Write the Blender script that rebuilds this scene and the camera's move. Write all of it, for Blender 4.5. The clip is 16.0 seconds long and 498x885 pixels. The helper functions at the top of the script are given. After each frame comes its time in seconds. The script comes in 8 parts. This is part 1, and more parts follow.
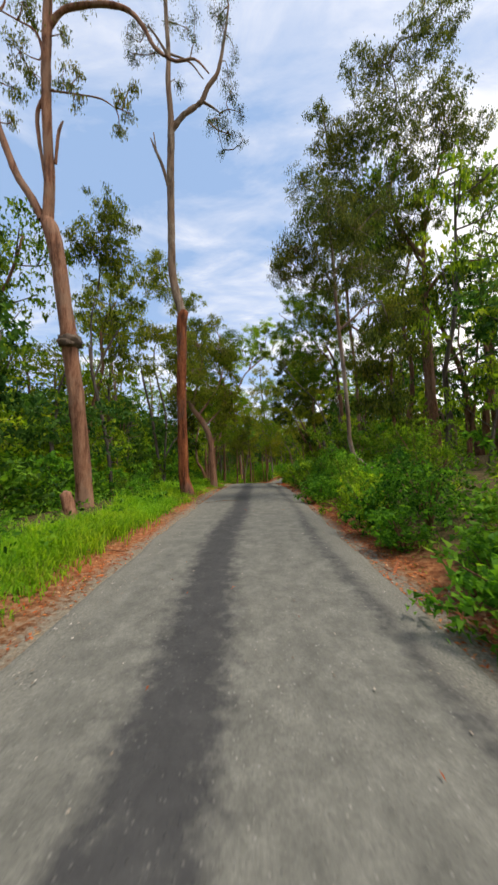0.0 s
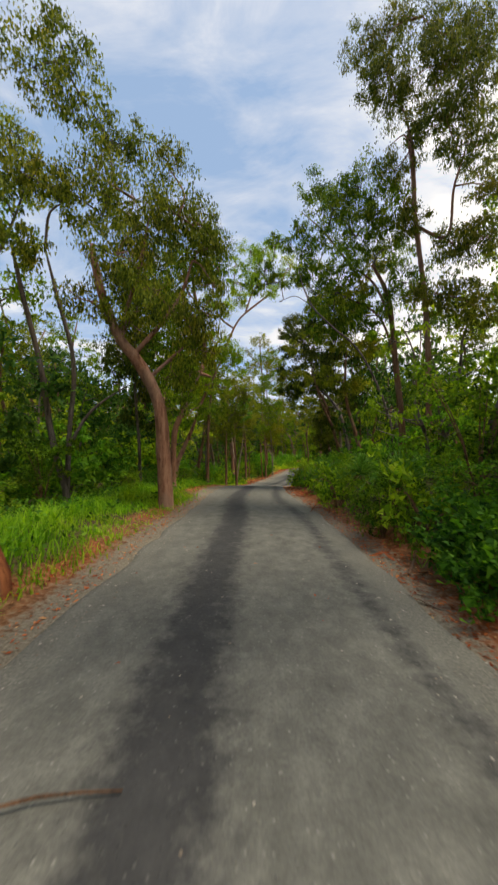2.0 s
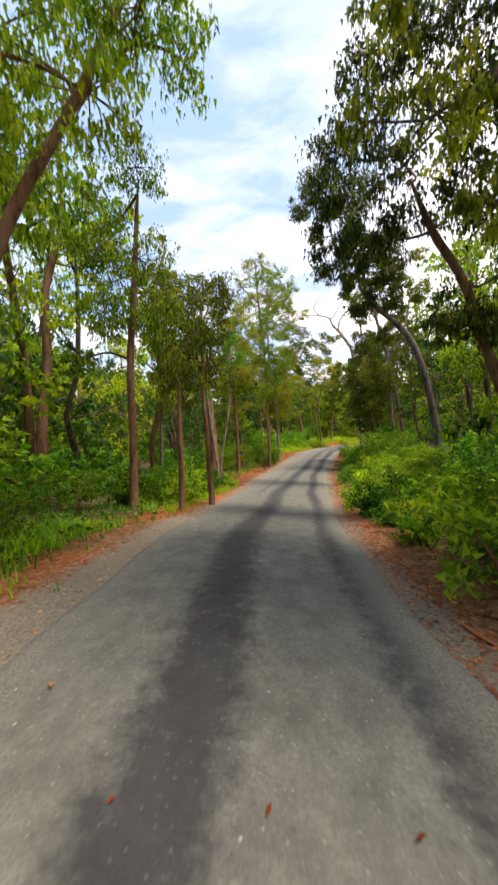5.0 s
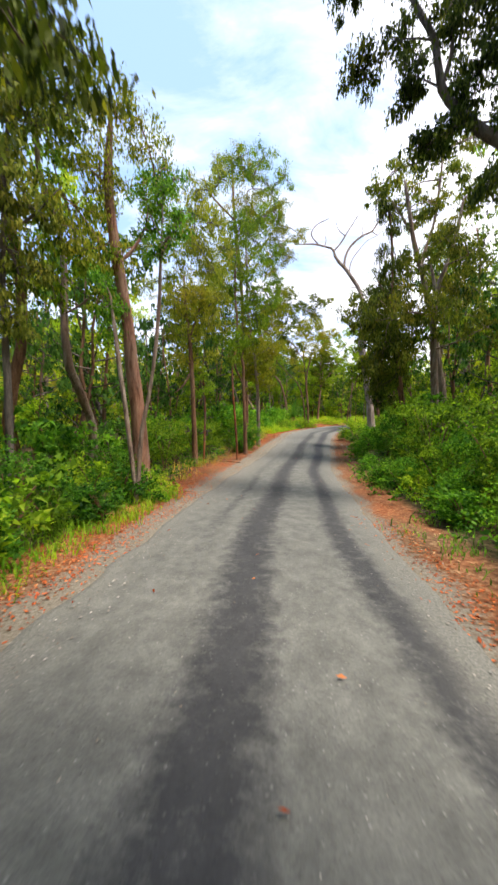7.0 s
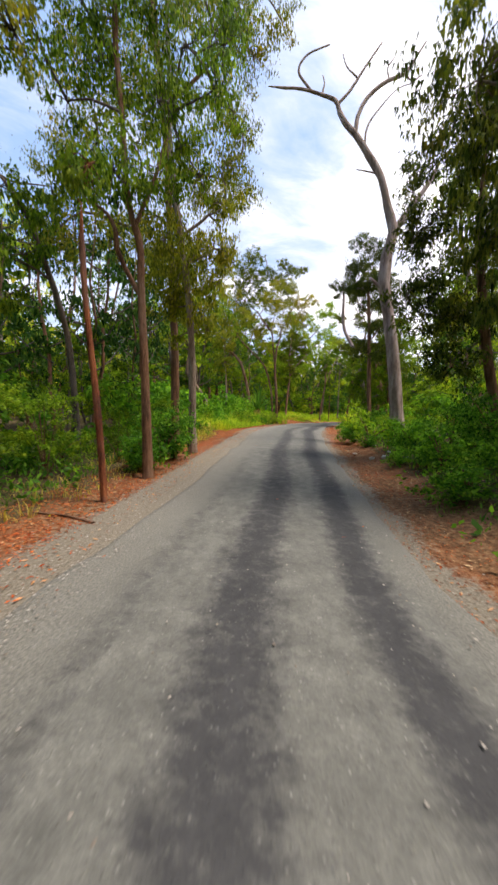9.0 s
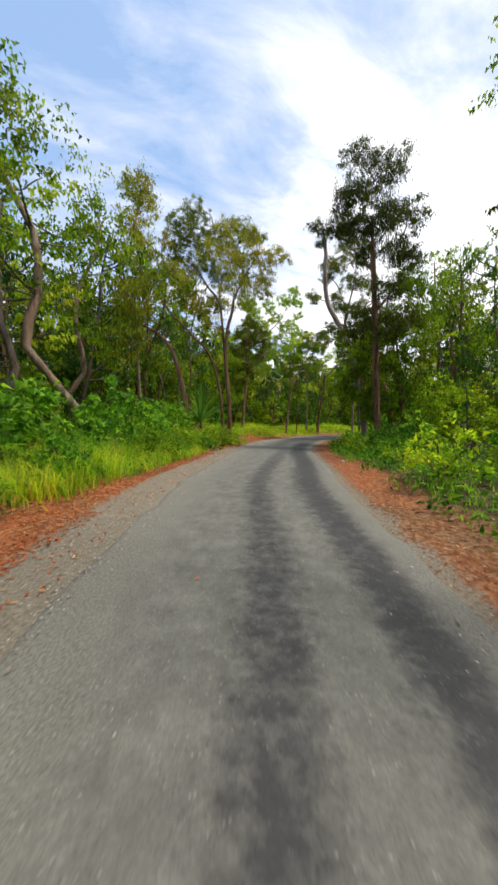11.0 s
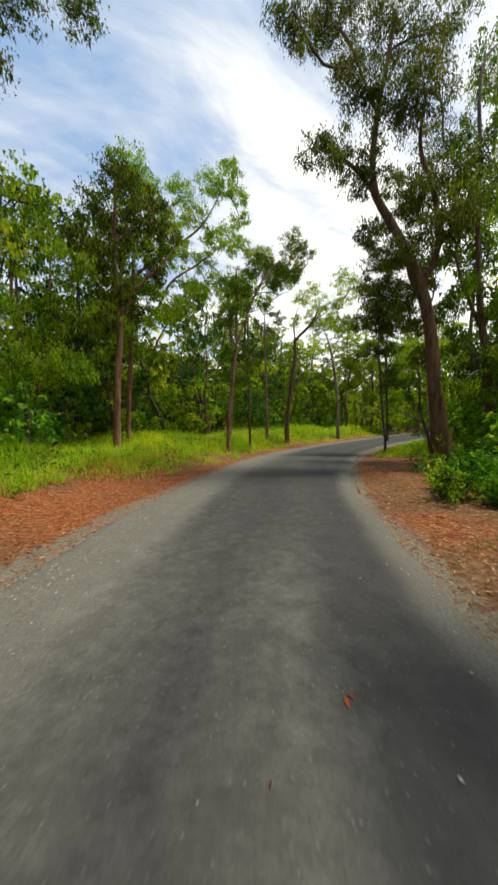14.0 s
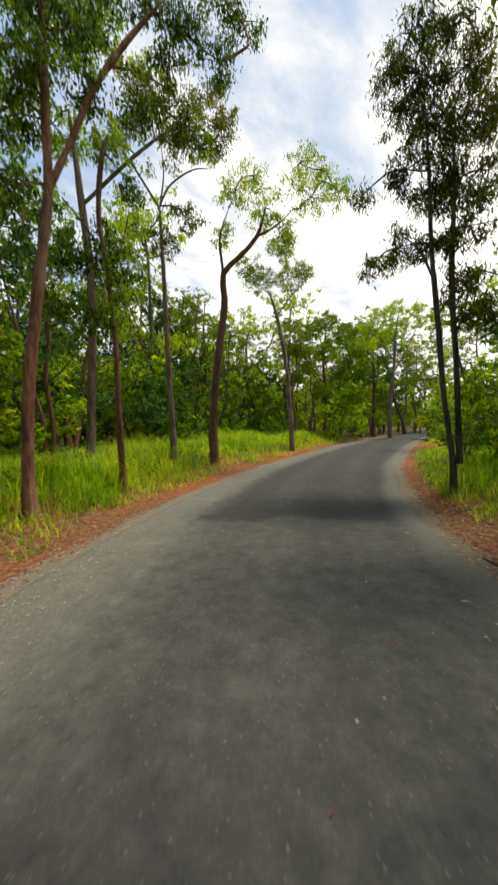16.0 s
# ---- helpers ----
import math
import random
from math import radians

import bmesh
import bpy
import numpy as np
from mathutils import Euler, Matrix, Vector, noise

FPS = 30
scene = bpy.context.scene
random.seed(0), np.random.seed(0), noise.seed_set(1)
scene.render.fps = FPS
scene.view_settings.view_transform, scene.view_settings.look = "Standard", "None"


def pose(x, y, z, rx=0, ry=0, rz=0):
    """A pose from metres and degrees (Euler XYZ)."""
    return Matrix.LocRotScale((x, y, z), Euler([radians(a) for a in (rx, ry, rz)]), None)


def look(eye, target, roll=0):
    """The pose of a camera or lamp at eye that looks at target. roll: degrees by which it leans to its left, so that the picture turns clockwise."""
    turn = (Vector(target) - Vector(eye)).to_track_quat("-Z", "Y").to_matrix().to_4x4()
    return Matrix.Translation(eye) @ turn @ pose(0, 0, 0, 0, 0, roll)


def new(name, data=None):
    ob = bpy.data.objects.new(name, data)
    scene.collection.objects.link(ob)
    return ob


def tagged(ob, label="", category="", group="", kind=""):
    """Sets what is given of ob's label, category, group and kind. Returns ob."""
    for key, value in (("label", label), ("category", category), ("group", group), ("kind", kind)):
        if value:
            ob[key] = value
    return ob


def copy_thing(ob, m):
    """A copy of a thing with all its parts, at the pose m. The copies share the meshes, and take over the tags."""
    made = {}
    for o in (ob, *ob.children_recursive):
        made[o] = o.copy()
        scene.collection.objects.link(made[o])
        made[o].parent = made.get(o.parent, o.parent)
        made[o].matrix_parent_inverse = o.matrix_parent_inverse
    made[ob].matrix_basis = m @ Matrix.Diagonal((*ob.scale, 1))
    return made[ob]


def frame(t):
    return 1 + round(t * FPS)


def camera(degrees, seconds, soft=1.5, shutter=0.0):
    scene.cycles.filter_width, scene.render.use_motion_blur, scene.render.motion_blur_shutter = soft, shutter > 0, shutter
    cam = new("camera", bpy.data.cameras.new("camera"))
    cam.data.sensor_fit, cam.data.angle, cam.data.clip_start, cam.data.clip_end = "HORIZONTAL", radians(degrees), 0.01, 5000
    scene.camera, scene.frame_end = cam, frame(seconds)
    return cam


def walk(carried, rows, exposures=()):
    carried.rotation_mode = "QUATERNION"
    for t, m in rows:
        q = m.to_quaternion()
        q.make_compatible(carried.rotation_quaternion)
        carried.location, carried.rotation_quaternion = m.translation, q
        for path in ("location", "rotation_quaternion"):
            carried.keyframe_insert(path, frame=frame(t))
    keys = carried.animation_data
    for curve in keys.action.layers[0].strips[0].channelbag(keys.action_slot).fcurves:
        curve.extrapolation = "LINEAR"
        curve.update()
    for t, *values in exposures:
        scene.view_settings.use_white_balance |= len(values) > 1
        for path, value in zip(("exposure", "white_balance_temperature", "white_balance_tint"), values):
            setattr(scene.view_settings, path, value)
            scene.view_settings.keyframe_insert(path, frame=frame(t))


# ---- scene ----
cam = camera(76.6, 16.0, soft=2.7, shutter=0.12)
PATH = [
    (0, (0.003, -0.004, 1.404), (0.008, 1.992, 1.540), -1.1),
    (0.5, (0.049, 2.213, 1.471), (0.045, 4.209, 1.587), -1.1),
    (1, (0.041, 4.455, 1.534), (0.054, 6.453, 1.625), -0.5),
    (1.5, (0.088, 6.638, 1.573), (0.110, 8.636, 1.650), 0.0),
    (2, (0.137, 8.814, 1.603), (0.165, 10.813, 1.667), 0.0),
    (2.5, (0.221, 10.946, 1.625), (0.250, 12.945, 1.668), -0.2),
    (3, (0.307, 13.181, 1.635), (0.343, 15.180, 1.660), -0.3),
    (3.5, (0.349, 15.202, 1.592), (0.389, 17.202, 1.609), -0.3),
    (4.2, (0.452, 18.160, 1.517), (0.493, 20.160, 1.503), -1.6),
    (6.3, (0.918, 25.299, 1.241), (0.997, 27.291, 1.082), -0.0),
    (7, (1.334, 28.212, 0.936), (1.506, 30.195, 0.743), -0.0),
    (7.5, (1.683, 30.414, 0.714), (1.912, 32.390, 0.506), -0.1),
    (8, (2.127, 32.580, 0.497), (2.414, 34.549, 0.295), 0.7),
    (8.5, (2.614, 34.963, 0.346), (2.959, 36.922, 0.139), 1.4),
    (9, (3.183, 37.269, 0.243), (3.597, 39.215, 0.040), 1.5),
    (9.7, (4.208, 40.878, 0.185), (4.730, 42.803, 0.042), 2.0),
    (11.8, (8.327, 51.625, 0.635), (9.086, 53.469, 0.475), -0.0),
    (12.5, (10.704, 56.239, 0.621), (11.522, 58.056, 0.446), -0.6),
    (13, (12.145, 59.037, 0.533), (13.000, 60.840, 0.395), -2.1),
    (13.5, (13.320, 61.190, 0.496), (14.242, 62.961, 0.379), -1.8),
    (14, (14.604, 63.294, 0.503), (15.594, 65.027, 0.378), -1.5),
    (14.5, (16.067, 65.411, 0.508), (17.121, 67.105, 0.373), -1.7),
    (15, (17.415, 67.326, 0.442), (18.545, 68.972, 0.321), -1.7),
    (15.5, (18.887, 69.205, 0.376), (20.115, 70.781, 0.279), -2.2),
    (16, (20.381, 70.853, 0.349), (21.728, 72.328, 0.254), -2.6),
]
EXPOSURES = [(0.0, -0.13, 6600, 12), (0.4, -0.27, 6650, 12), (2.5, -0.20, 7000, 10), (3.5, 0.32, 6950, 22), (4.2, 0.42, 6900, 20), (6.4, 0.62, 6800, 12), (7.2, 0.52, 6250, 15), (7.6, 0.28, 6500, 11), (8.0, 0.12, 6600, 7), (8.5, 0.17, 6450, 13), (9.6, 0.27, 6400, 18), (12.0, -0.28, 6350, 7), (13.0, -0.34, 6650, 7), (13.5, -0.16, 6850, 7), (15.0, -0.23, 6400, 7), (16.0, -0.18, 6950, 8)]
SKY, SUN = 0.108, 4.4
walk(cam, [(t, look(eye, target, roll)) for t, eye, target, roll in PATH], EXPOSURES)

# ---- light ----
SUN_TURN, SUN_HEIGHT = 112.0, 68.0   # degrees clockwise from +y, and above the horizon
world = bpy.data.worlds.new("sky")
scene.world = world
world.use_nodes = True
W = world.node_tree


def link(tree, a, b):
    tree.links.new(a, b)


def node(tree, kind, **values):
    n = tree.nodes.new(kind)
    for key, value in values.items():
        if key in n.inputs:
            n.inputs[key].default_value = value
    return n


def math_node(tree, op, a, b=None, clamp=False):
    n = tree.nodes.new("ShaderNodeMath")
    n.operation, n.use_clamp = op, clamp
    for i, v in enumerate((a, b)):
        if v is None:
            continue
        if isinstance(v, (int, float)):
            n.inputs[i].default_value = v
        else:
            tree.links.new(v, n.inputs[i])
    return n.outputs[0]


def mix_colour(tree, fac, a, b):
    n = tree.nodes.new("ShaderNodeMix")
    n.data_type = "RGBA"
    for socket, v in ((n.inputs[0], fac), (n.inputs[6], a), (n.inputs[7], b)):
        if isinstance(v, (int, float)):
            socket.default_value = v
        elif isinstance(v, tuple):
            socket.default_value = (*v, 1.0)
        else:
            tree.links.new(v, socket)
    return n.outputs[2]


def ramp(tree, fac, stops):
    n = tree.nodes.new("ShaderNodeValToRGB")
    els = n.color_ramp.elements
    while len(els) < len(stops):
        els.new(0.5)
    for e, (p, c) in zip(els, stops):
        e.position = p
        e.color = (*c, 1.0) if isinstance(c, tuple) else (c, c, c, 1.0)
    tree.links.new(fac, n.inputs[0])
    return n.outputs[0]


def make_sky():
    sky = W.nodes.new("ShaderNodeTexSky")
    sky.sky_type, sky.sun_disc = "NISHITA", False
    sky.sun_elevation, sky.sun_rotation = radians(SUN_HEIGHT), radians(SUN_TURN)
    sky.air_density, sky.dust_density, sky.ozone_density = 1.0, 0.6, 1.5
    way = W.nodes.new("ShaderNodeTexCoord")
    part = W.nodes.new("ShaderNodeSeparateXYZ")
    link(W, way.outputs["Generated"], part.inputs[0])
    # clouds lie on a high flat layer
    lift = math_node(W, "ADD", math_node(W, "MAXIMUM", part.outputs[2], 0.0), 0.22)
    flat = W.nodes.new("ShaderNodeCombineXYZ")
    link(W, math_node(W, "DIVIDE", part.outputs[0], lift), flat.inputs[0])
    link(W, math_node(W, "DIVIDE", part.outputs[1], lift), flat.inputs[1])
    turned = node(W, "ShaderNodeMapping")
    turned.inputs["Rotation"].default_value = (0, 0, radians(35))
    turned.inputs["Scale"].default_value = (0.75, 1.5, 1.0)
    turned.inputs["Location"].default_value = (0.4, 1.3, 0.0)
    link(W, flat.outputs[0], turned.inputs[0])
    big = node(W, "ShaderNodeTexNoise", Scale=1.1, Detail=7.0, Roughness=0.55, Distortion=0.4)
    link(W, turned.outputs[0], big.inputs["Vector"])
    wisp = node(W, "ShaderNodeTexNoise", Scale=3.4, Detail=8.0, Roughness=0.62, Distortion=0.6)
    link(W, turned.outputs[0], wisp.inputs["Vector"])
    puff = math_node(W, "ADD", big.outputs["Fac"], math_node(W, "MULTIPLY", math_node(W, "SUBTRACT", wisp.outputs["Fac"], 0.47), 0.6))
    # the layer thickens towards the sun
    s = Vector((math.sin(radians(SUN_TURN)), math.cos(radians(SUN_TURN)), 0))
    near = math_node(W, "ADD", math_node(W, "MULTIPLY", part.outputs[0], s.x), math_node(W, "MULTIPLY", part.outputs[1], s.y))
    cover = math_node(W, "ADD", puff, math_node(W, "MULTIPLY", near, 0.28))
    low = math_node(W, "MULTIPLY", math_node(W, "SUBTRACT", 0.55, part.outputs[2], True), 0.35)
    cover = math_node(W, "ADD", cover, low)
    mask = ramp(W, cover, [(0.36, 0.06), (0.50, 0.5), (0.66, 1.0)])
    glow = ramp(W, cover, [(0.48, (9.2, 9.6, 10.6)), (0.74, (13.0, 12.9, 12.7))])
    tint = W.nodes.new("ShaderNodeMix")
    tint.data_type, tint.blend_type = "RGBA", "MULTIPLY"
    tint.inputs[0].default_value = 1.0
    link(W, sky.outputs[0], tint.inputs[6])
    tint.inputs[7].default_value = (1.6, 1.6, 1.6, 1.0)
    haze = mix_colour(W, 0.6, tint.outputs[2], (4.2, 6.6, 10.4))
    link(W, mix_colour(W, mask, haze, glow), W.nodes["Background"].inputs[0])
    W.nodes["Background"].inputs[1].default_value = SKY


make_sky()
sun = new("sun", bpy.data.lights.new("sun", "SUN"))
sun.data.energy, sun.data.angle, sun.data.color = SUN, radians(12), (1.0, 0.93, 0.79)
sun.matrix_world = look(
    (40 * math.sin(radians(SUN_TURN)), 40 * math.cos(radians(SUN_TURN)), 40 * math.tan(radians(SUN_HEIGHT))), (0, 0, 0))


# ---- materials ----
def material(name, rough=0.8, spec=0.3):
    m = bpy.data.materials.new(name)
    m.use_nodes = True
    b = m.node_tree.nodes["Principled BSDF"]
    b.inputs["Roughness"].default_value = rough
    b.inputs["Specular IOR Level"].default_value = spec
    return m, m.node_tree, b


def object_noise(t, scale, stretch=(1, 1, 1), detail=5.0, rough=0.6):
    co = t.nodes.new("ShaderNodeTexCoord")
    mp = t.nodes.new("ShaderNodeMapping")
    mp.inputs["Scale"].default_value = stretch
    n = node(t, "ShaderNodeTexNoise", Scale=scale, Detail=detail, Roughness=rough)
    link(t, co.outputs["Object"], mp.inputs[0])
    link(t, mp.outputs[0], n.inputs["Vector"])
    return n.outputs["Fac"]


def relief(t, b, fac, strength, distance):
    n = node(t, "ShaderNodeBump", Strength=strength, Distance=distance)
    link(t, fac, n.inputs["Height"])
    link(t, n.outputs[0], b.inputs["Normal"])


def bark_material(name, dark, mid, light, streak):
    m, t, b = material(name, 0.92, 0.1)
    long = object_noise(t, 7.0, (1, 1, 0.14), 9.0, 0.7)
    fine = object_noise(t, 34.0, (1, 1, 0.18), 6.0, 0.7)
    blotch = object_noise(t, 1.3, (1, 1, 0.5), 6.0)
    both = math_node(t, "ADD", math_node(t, "MULTIPLY", long, 0.65), math_node(t, "MULTIPLY", fine, 0.35))
    base = ramp(t, both, [(0.36, dark), (0.50, mid), (0.64, light)])
    patch = ramp(t, blotch, [(0.48, 0.0), (0.56, 1.0)])
    c = mix_colour(t, patch, base, mix_colour(t, 0.6, base, streak))
    crack = ramp(t, long, [(0.36, 0.75), (0.46, 0.0)])
    link(t, mix_colour(t, crack, c, dark), b.inputs["Base Color"])
    relief(t, b, both, 1.0, 0.07)
    return m


BARK = {
    "pink": bark_material("pink_bark", (0.10, 0.046, 0.030), (0.28, 0.135, 0.085), (0.45, 0.26, 0.17), (0.29, 0.19, 0.14)),
    "red": bark_material("red_bark", (0.06, 0.024, 0.015), (0.22, 0.070, 0.032), (0.46, 0.17, 0.07), (0.15, 0.10, 0.085)),
    "brown": bark_material("brown_bark", (0.06, 0.033, 0.020), (0.18, 0.092, 0.052), (0.31, 0.17, 0.10), (0.23, 0.145, 0.10)),
    "grey": bark_material("grey_bark", (0.04, 0.035, 0.03), (0.12, 0.10, 0.085), (0.22, 0.185, 0.16), (0.16, 0.11, 0.08)),
    "pale": bark_material("pale_bark", (0.09, 0.06, 0.045), (0.25, 0.185, 0.14), (0.44, 0.36, 0.29), (0.22, 0.13, 0.085)),
    "dead": bark_material("bleached_wood", (0.14, 0.10, 0.08), (0.36, 0.275, 0.235), (0.52, 0.45, 0.41), (0.22, 0.16, 0.13)),
}


def leaf_material(name, dark, mid, light, glow=0.52):
    m, t, b = material(name, 0.6, 0.08)
    geo = t.nodes.new("ShaderNodeNewGeometry")
    info = t.nodes.new("ShaderNodeObjectInfo")
    clump = object_noise(t, 0.9, (1, 1, 1), 2.0)
    v = math_node(t, "ADD", math_node(t, "MULTIPLY", geo.outputs["Random Per Island"], 0.45),
                  math_node(t, "MULTIPLY", clump, 0.55))
    v = math_node(t, "ADD", v, math_node(t, "MULTIPLY", math_node(t, "SUBTRACT", info.outputs["Random"], 0.5), 0.25))
    c = ramp(t, v, [(0.22, dark), (0.5, mid), (0.78, light)])
    aged = ramp(t, object_noise(t, 0.55, (1, 1, 1), 4.0, 0.7), [(0.46, 0.0), (0.64, 0.8)])
    old = t.nodes.new("ShaderNodeMix")
    old.data_type, old.blend_type = "RGBA", "MULTIPLY"
    old.inputs[0].default_value = 1.0
    link(t, c, old.inputs[6])
    old.inputs[7].default_value = (1.38, 0.97, 0.85, 1.0)
    c = mix_colour(t, aged, c, old.outputs[2])
    link(t, c, b.inputs["Base Color"])
    thin = t.nodes.new("ShaderNodeBsdfTranslucent")
    warm = t.nodes.new("ShaderNodeMix")
    warm.data_type, warm.blend_type = "RGBA", "MULTIPLY"
    warm.inputs[0].default_value = 1.0
    link(t, c, warm.inputs[6])
    warm.inputs[7].default_value = (1.75, 1.8, 0.6, 1.0)
    link(t, warm.outputs[2], thin.inputs[0])
    mix = t.nodes.new("ShaderNodeMixShader")
    mix.inputs[0].default_value = glow
    link(t, b.outputs[0], mix.inputs[1])
    link(t, thin.outputs[0], mix.inputs[2])
    link(t, mix.outputs[0], t.nodes["Material Output"].inputs[0])
    return m


LEAF = {
    "olive": leaf_material("olive_leaf", (0.024, 0.040, 0.008), (0.119, 0.165, 0.021), (0.363, 0.384, 0.046)),
    "green": leaf_material("green_leaf", (0.018, 0.043, 0.006), (0.102, 0.190, 0.016), (0.295, 0.418, 0.036)),
    "bright": leaf_material("bright_leaf", (0.032, 0.076, 0.007), (0.180, 0.318, 0.022), (0.453, 0.563, 0.044)),
    "golden": leaf_material("golden_leaf", (0.030, 0.042, 0.007), (0.150, 0.180, 0.019), (0.410, 0.400, 0.042)),
    "dark": leaf_material("dark_leaf", (0.013, 0.024, 0.006), (0.068, 0.101, 0.016), (0.229, 0.252, 0.034), 0.36),
    "shrub": leaf_material("shrub_leaf", (0.012, 0.044, 0.008), (0.073, 0.198, 0.024), (0.222, 0.431, 0.043)),
    # shrub green made darker: the shade among the trunks is in the colour
    "shade_toned": leaf_material("shade_toned_leaf", (0.010, 0.028, 0.008), (0.042, 0.112, 0.025), (0.125, 0.249, 0.043), 0.35),
    "grass": leaf_material("grass_blade", (0.066, 0.155, 0.011), (0.205, 0.370, 0.022), (0.480, 0.580, 0.048), 0.50),
    "lawn": leaf_material("green_grass_blade", (0.040, 0.120, 0.009), (0.125, 0.290, 0.016), (0.300, 0.470, 0.036)),
    "straw": leaf_material("dry_grass_blade", (0.16, 0.14, 0.03), (0.36, 0.30, 0.06), (0.56, 0.46, 0.13)),
    "litter": leaf_material("fallen_leaf", (0.120, 0.026, 0.009), (0.345, 0.083, 0.024), (0.560, 0.215, 0.068), 0.15),
    "shed": leaf_material("shed_bark", (0.060, 0.018, 0.009), (0.165, 0.046, 0.019), (0.300, 0.105, 0.045), 0.05),
    "tan": leaf_material("dry_tan_leaf", (0.15, 0.08, 0.045), (0.36, 0.21, 0.10), (0.54, 0.37, 0.21), 0.15),
    "palm": leaf_material("strap_leaf", (0.035, 0.100, 0.018), (0.09, 0.22, 0.04), (0.22, 0.38, 0.08), 0.3),
}


def soil_material():
    m, t, b = material("forest_soil", 0.95, 0.1)
    big = object_noise(t, 0.35, (1, 1, 1), 6.0)
    fine = object_noise(t, 14.0, (1, 1, 1), 8.0, 0.7)
    a = ramp(t, fine, [(0.3, (0.09, 0.030, 0.013)), (0.5, (0.27, 0.095, 0.038)), (0.7, (0.44, 0.21, 0.095))])
    d = ramp(t, fine, [(0.3, (0.05, 0.026, 0.014)), (0.5, (0.16, 0.085, 0.042)), (0.7, (0.32, 0.20, 0.105))])
    mould = ramp(t, fine, [(0.3, (0.022, 0.018, 0.009)), (0.5, (0.070, 0.055, 0.024)), (0.7, (0.17, 0.115, 0.055))])
    verge = t.nodes.new("ShaderNodeAttribute")
    verge.attribute_name = "verge"
    edge = math_node(t, "ADD", verge.outputs["Fac"], math_node(t, "MULTIPLY", math_node(t, "SUBTRACT", big, 0.5), 1.2), True)
    strip = mix_colour(t, ramp(t, big, [(0.42, 0.0), (0.58, 1.0)]), a, d)
    dust = t.nodes.new("ShaderNodeAttribute")
    dust.attribute_name = "dust"
    loose = math_node(t, "ADD", dust.outputs["Fac"], math_node(t, "MULTIPLY", math_node(t, "SUBTRACT", fine, 0.5), 1.6), True)
    tan = ramp(t, object_noise(t, 45.0, (1, 1, 1), 6.0, 0.75), [(0.3, (0.090, 0.076, 0.056)), (0.5, (0.19, 0.163, 0.124)), (0.7, (0.33, 0.29, 0.225))])
    strip = mix_colour(t, ramp(t, loose, [(0.35, 0.0), (0.65, 1.0)]), strip, tan)
    link(t, mix_colour(t, ramp(t, edge, [(0.3, 0.0), (0.7, 1.0)]), mould, strip), b.inputs["Base Color"])
    relief(t, b, fine, 0.8, 0.04)
    return m


def asphalt_material():
    m, t, b = material("worn_asphalt", 0.82, 0.3)
    co = t.nodes.new("ShaderNodeTexCoord")

    def tex(kind, scale, stretch=(1, 1, 1), **kw):
        mp = t.nodes.new("ShaderNodeMapping")
        mp.inputs["Scale"].default_value = stretch
        link(t, co.outputs["UV"], mp.inputs[0])
        n = node(t, kind, Scale=scale, **kw)
        link(t, mp.outputs[0], n.inputs["Vector"])
        return n

    tar = t.nodes.new("ShaderNodeAttribute")
    tar.attribute_name = "tar"
    grit = t.nodes.new("ShaderNodeAttribute")
    grit.attribute_name = "grit"
    fine = tex("ShaderNodeTexNoise", 55.0, Detail=4.0, Roughness=0.7).outputs["Fac"]
    blot = tex("ShaderNodeTexNoise", 4.0, (1.0, 0.8, 1), Detail=10.0, Roughness=0.8).outputs["Fac"]
    smear = tex("ShaderNodeTexNoise", 8.0, (0.8, 0.9, 1), Detail=10.0, Roughness=0.75).outputs["Fac"]
    stone = tex("ShaderNodeTexVoronoi", 30.0)
    chip = ramp(t, stone.outputs["Distance"], [(0.08, 1.0), (0.28, 0.0)])
    pick = ramp(t, stone.outputs["Color"], [(0.62, 0.0), (0.72, 1.0)])
    worn = ramp(t, blot, [(0.30, (0.074, 0.073, 0.063)), (0.50, (0.138, 0.135, 0.116)), (0.72, (0.225, 0.219, 0.188))])
    black = ramp(t, blot, [(0.3, (0.022, 0.022, 0.024)), (0.7, (0.054, 0.053, 0.053))])
    broken = ramp(t, smear, [(0.36, 0.0), (0.64, 1.0)])
    even = t.nodes.new("ShaderNodeAttribute")
    even.attribute_name = "even"
    patchy = math_node(t, "SUBTRACT", 0.54, math_node(t, "MULTIPLY", even.outputs["Fac"], 0.32))
    amount = math_node(t, "ADD", tar.outputs["Fac"], math_node(t, "MULTIPLY", math_node(t, "SUBTRACT", broken, 0.5), patchy))
    amount = ramp(t, amount, [(0.2, 0.0), (0.76, 0.95)])
    base = mix_colour(t, amount, worn, black)
    base = mix_colour(t, grit.outputs["Fac"], base, ramp(t, fine, [(0.3, (0.088, 0.084, 0.070)), (0.65, (0.240, 0.226, 0.188))]))
    speck = math_node(t, "MULTIPLY", math_node(t, "MULTIPLY", chip, pick), math_node(t, "SUBTRACT", 0.42, math_node(t, "MULTIPLY", amount, 0.25)))
    base = mix_colour(t, speck, base, (0.42, 0.40, 0.36))
    base = mix_colour(t, ramp(t, fine, [(0.35, 0.35), (0.6, 0.0)]), base, (0.05, 0.048, 0.045))
    link(t, base, b.inputs["Base Color"])
    relief(t, b, math_node(t, "ADD", fine, chip), 0.5, 0.008)
    return m


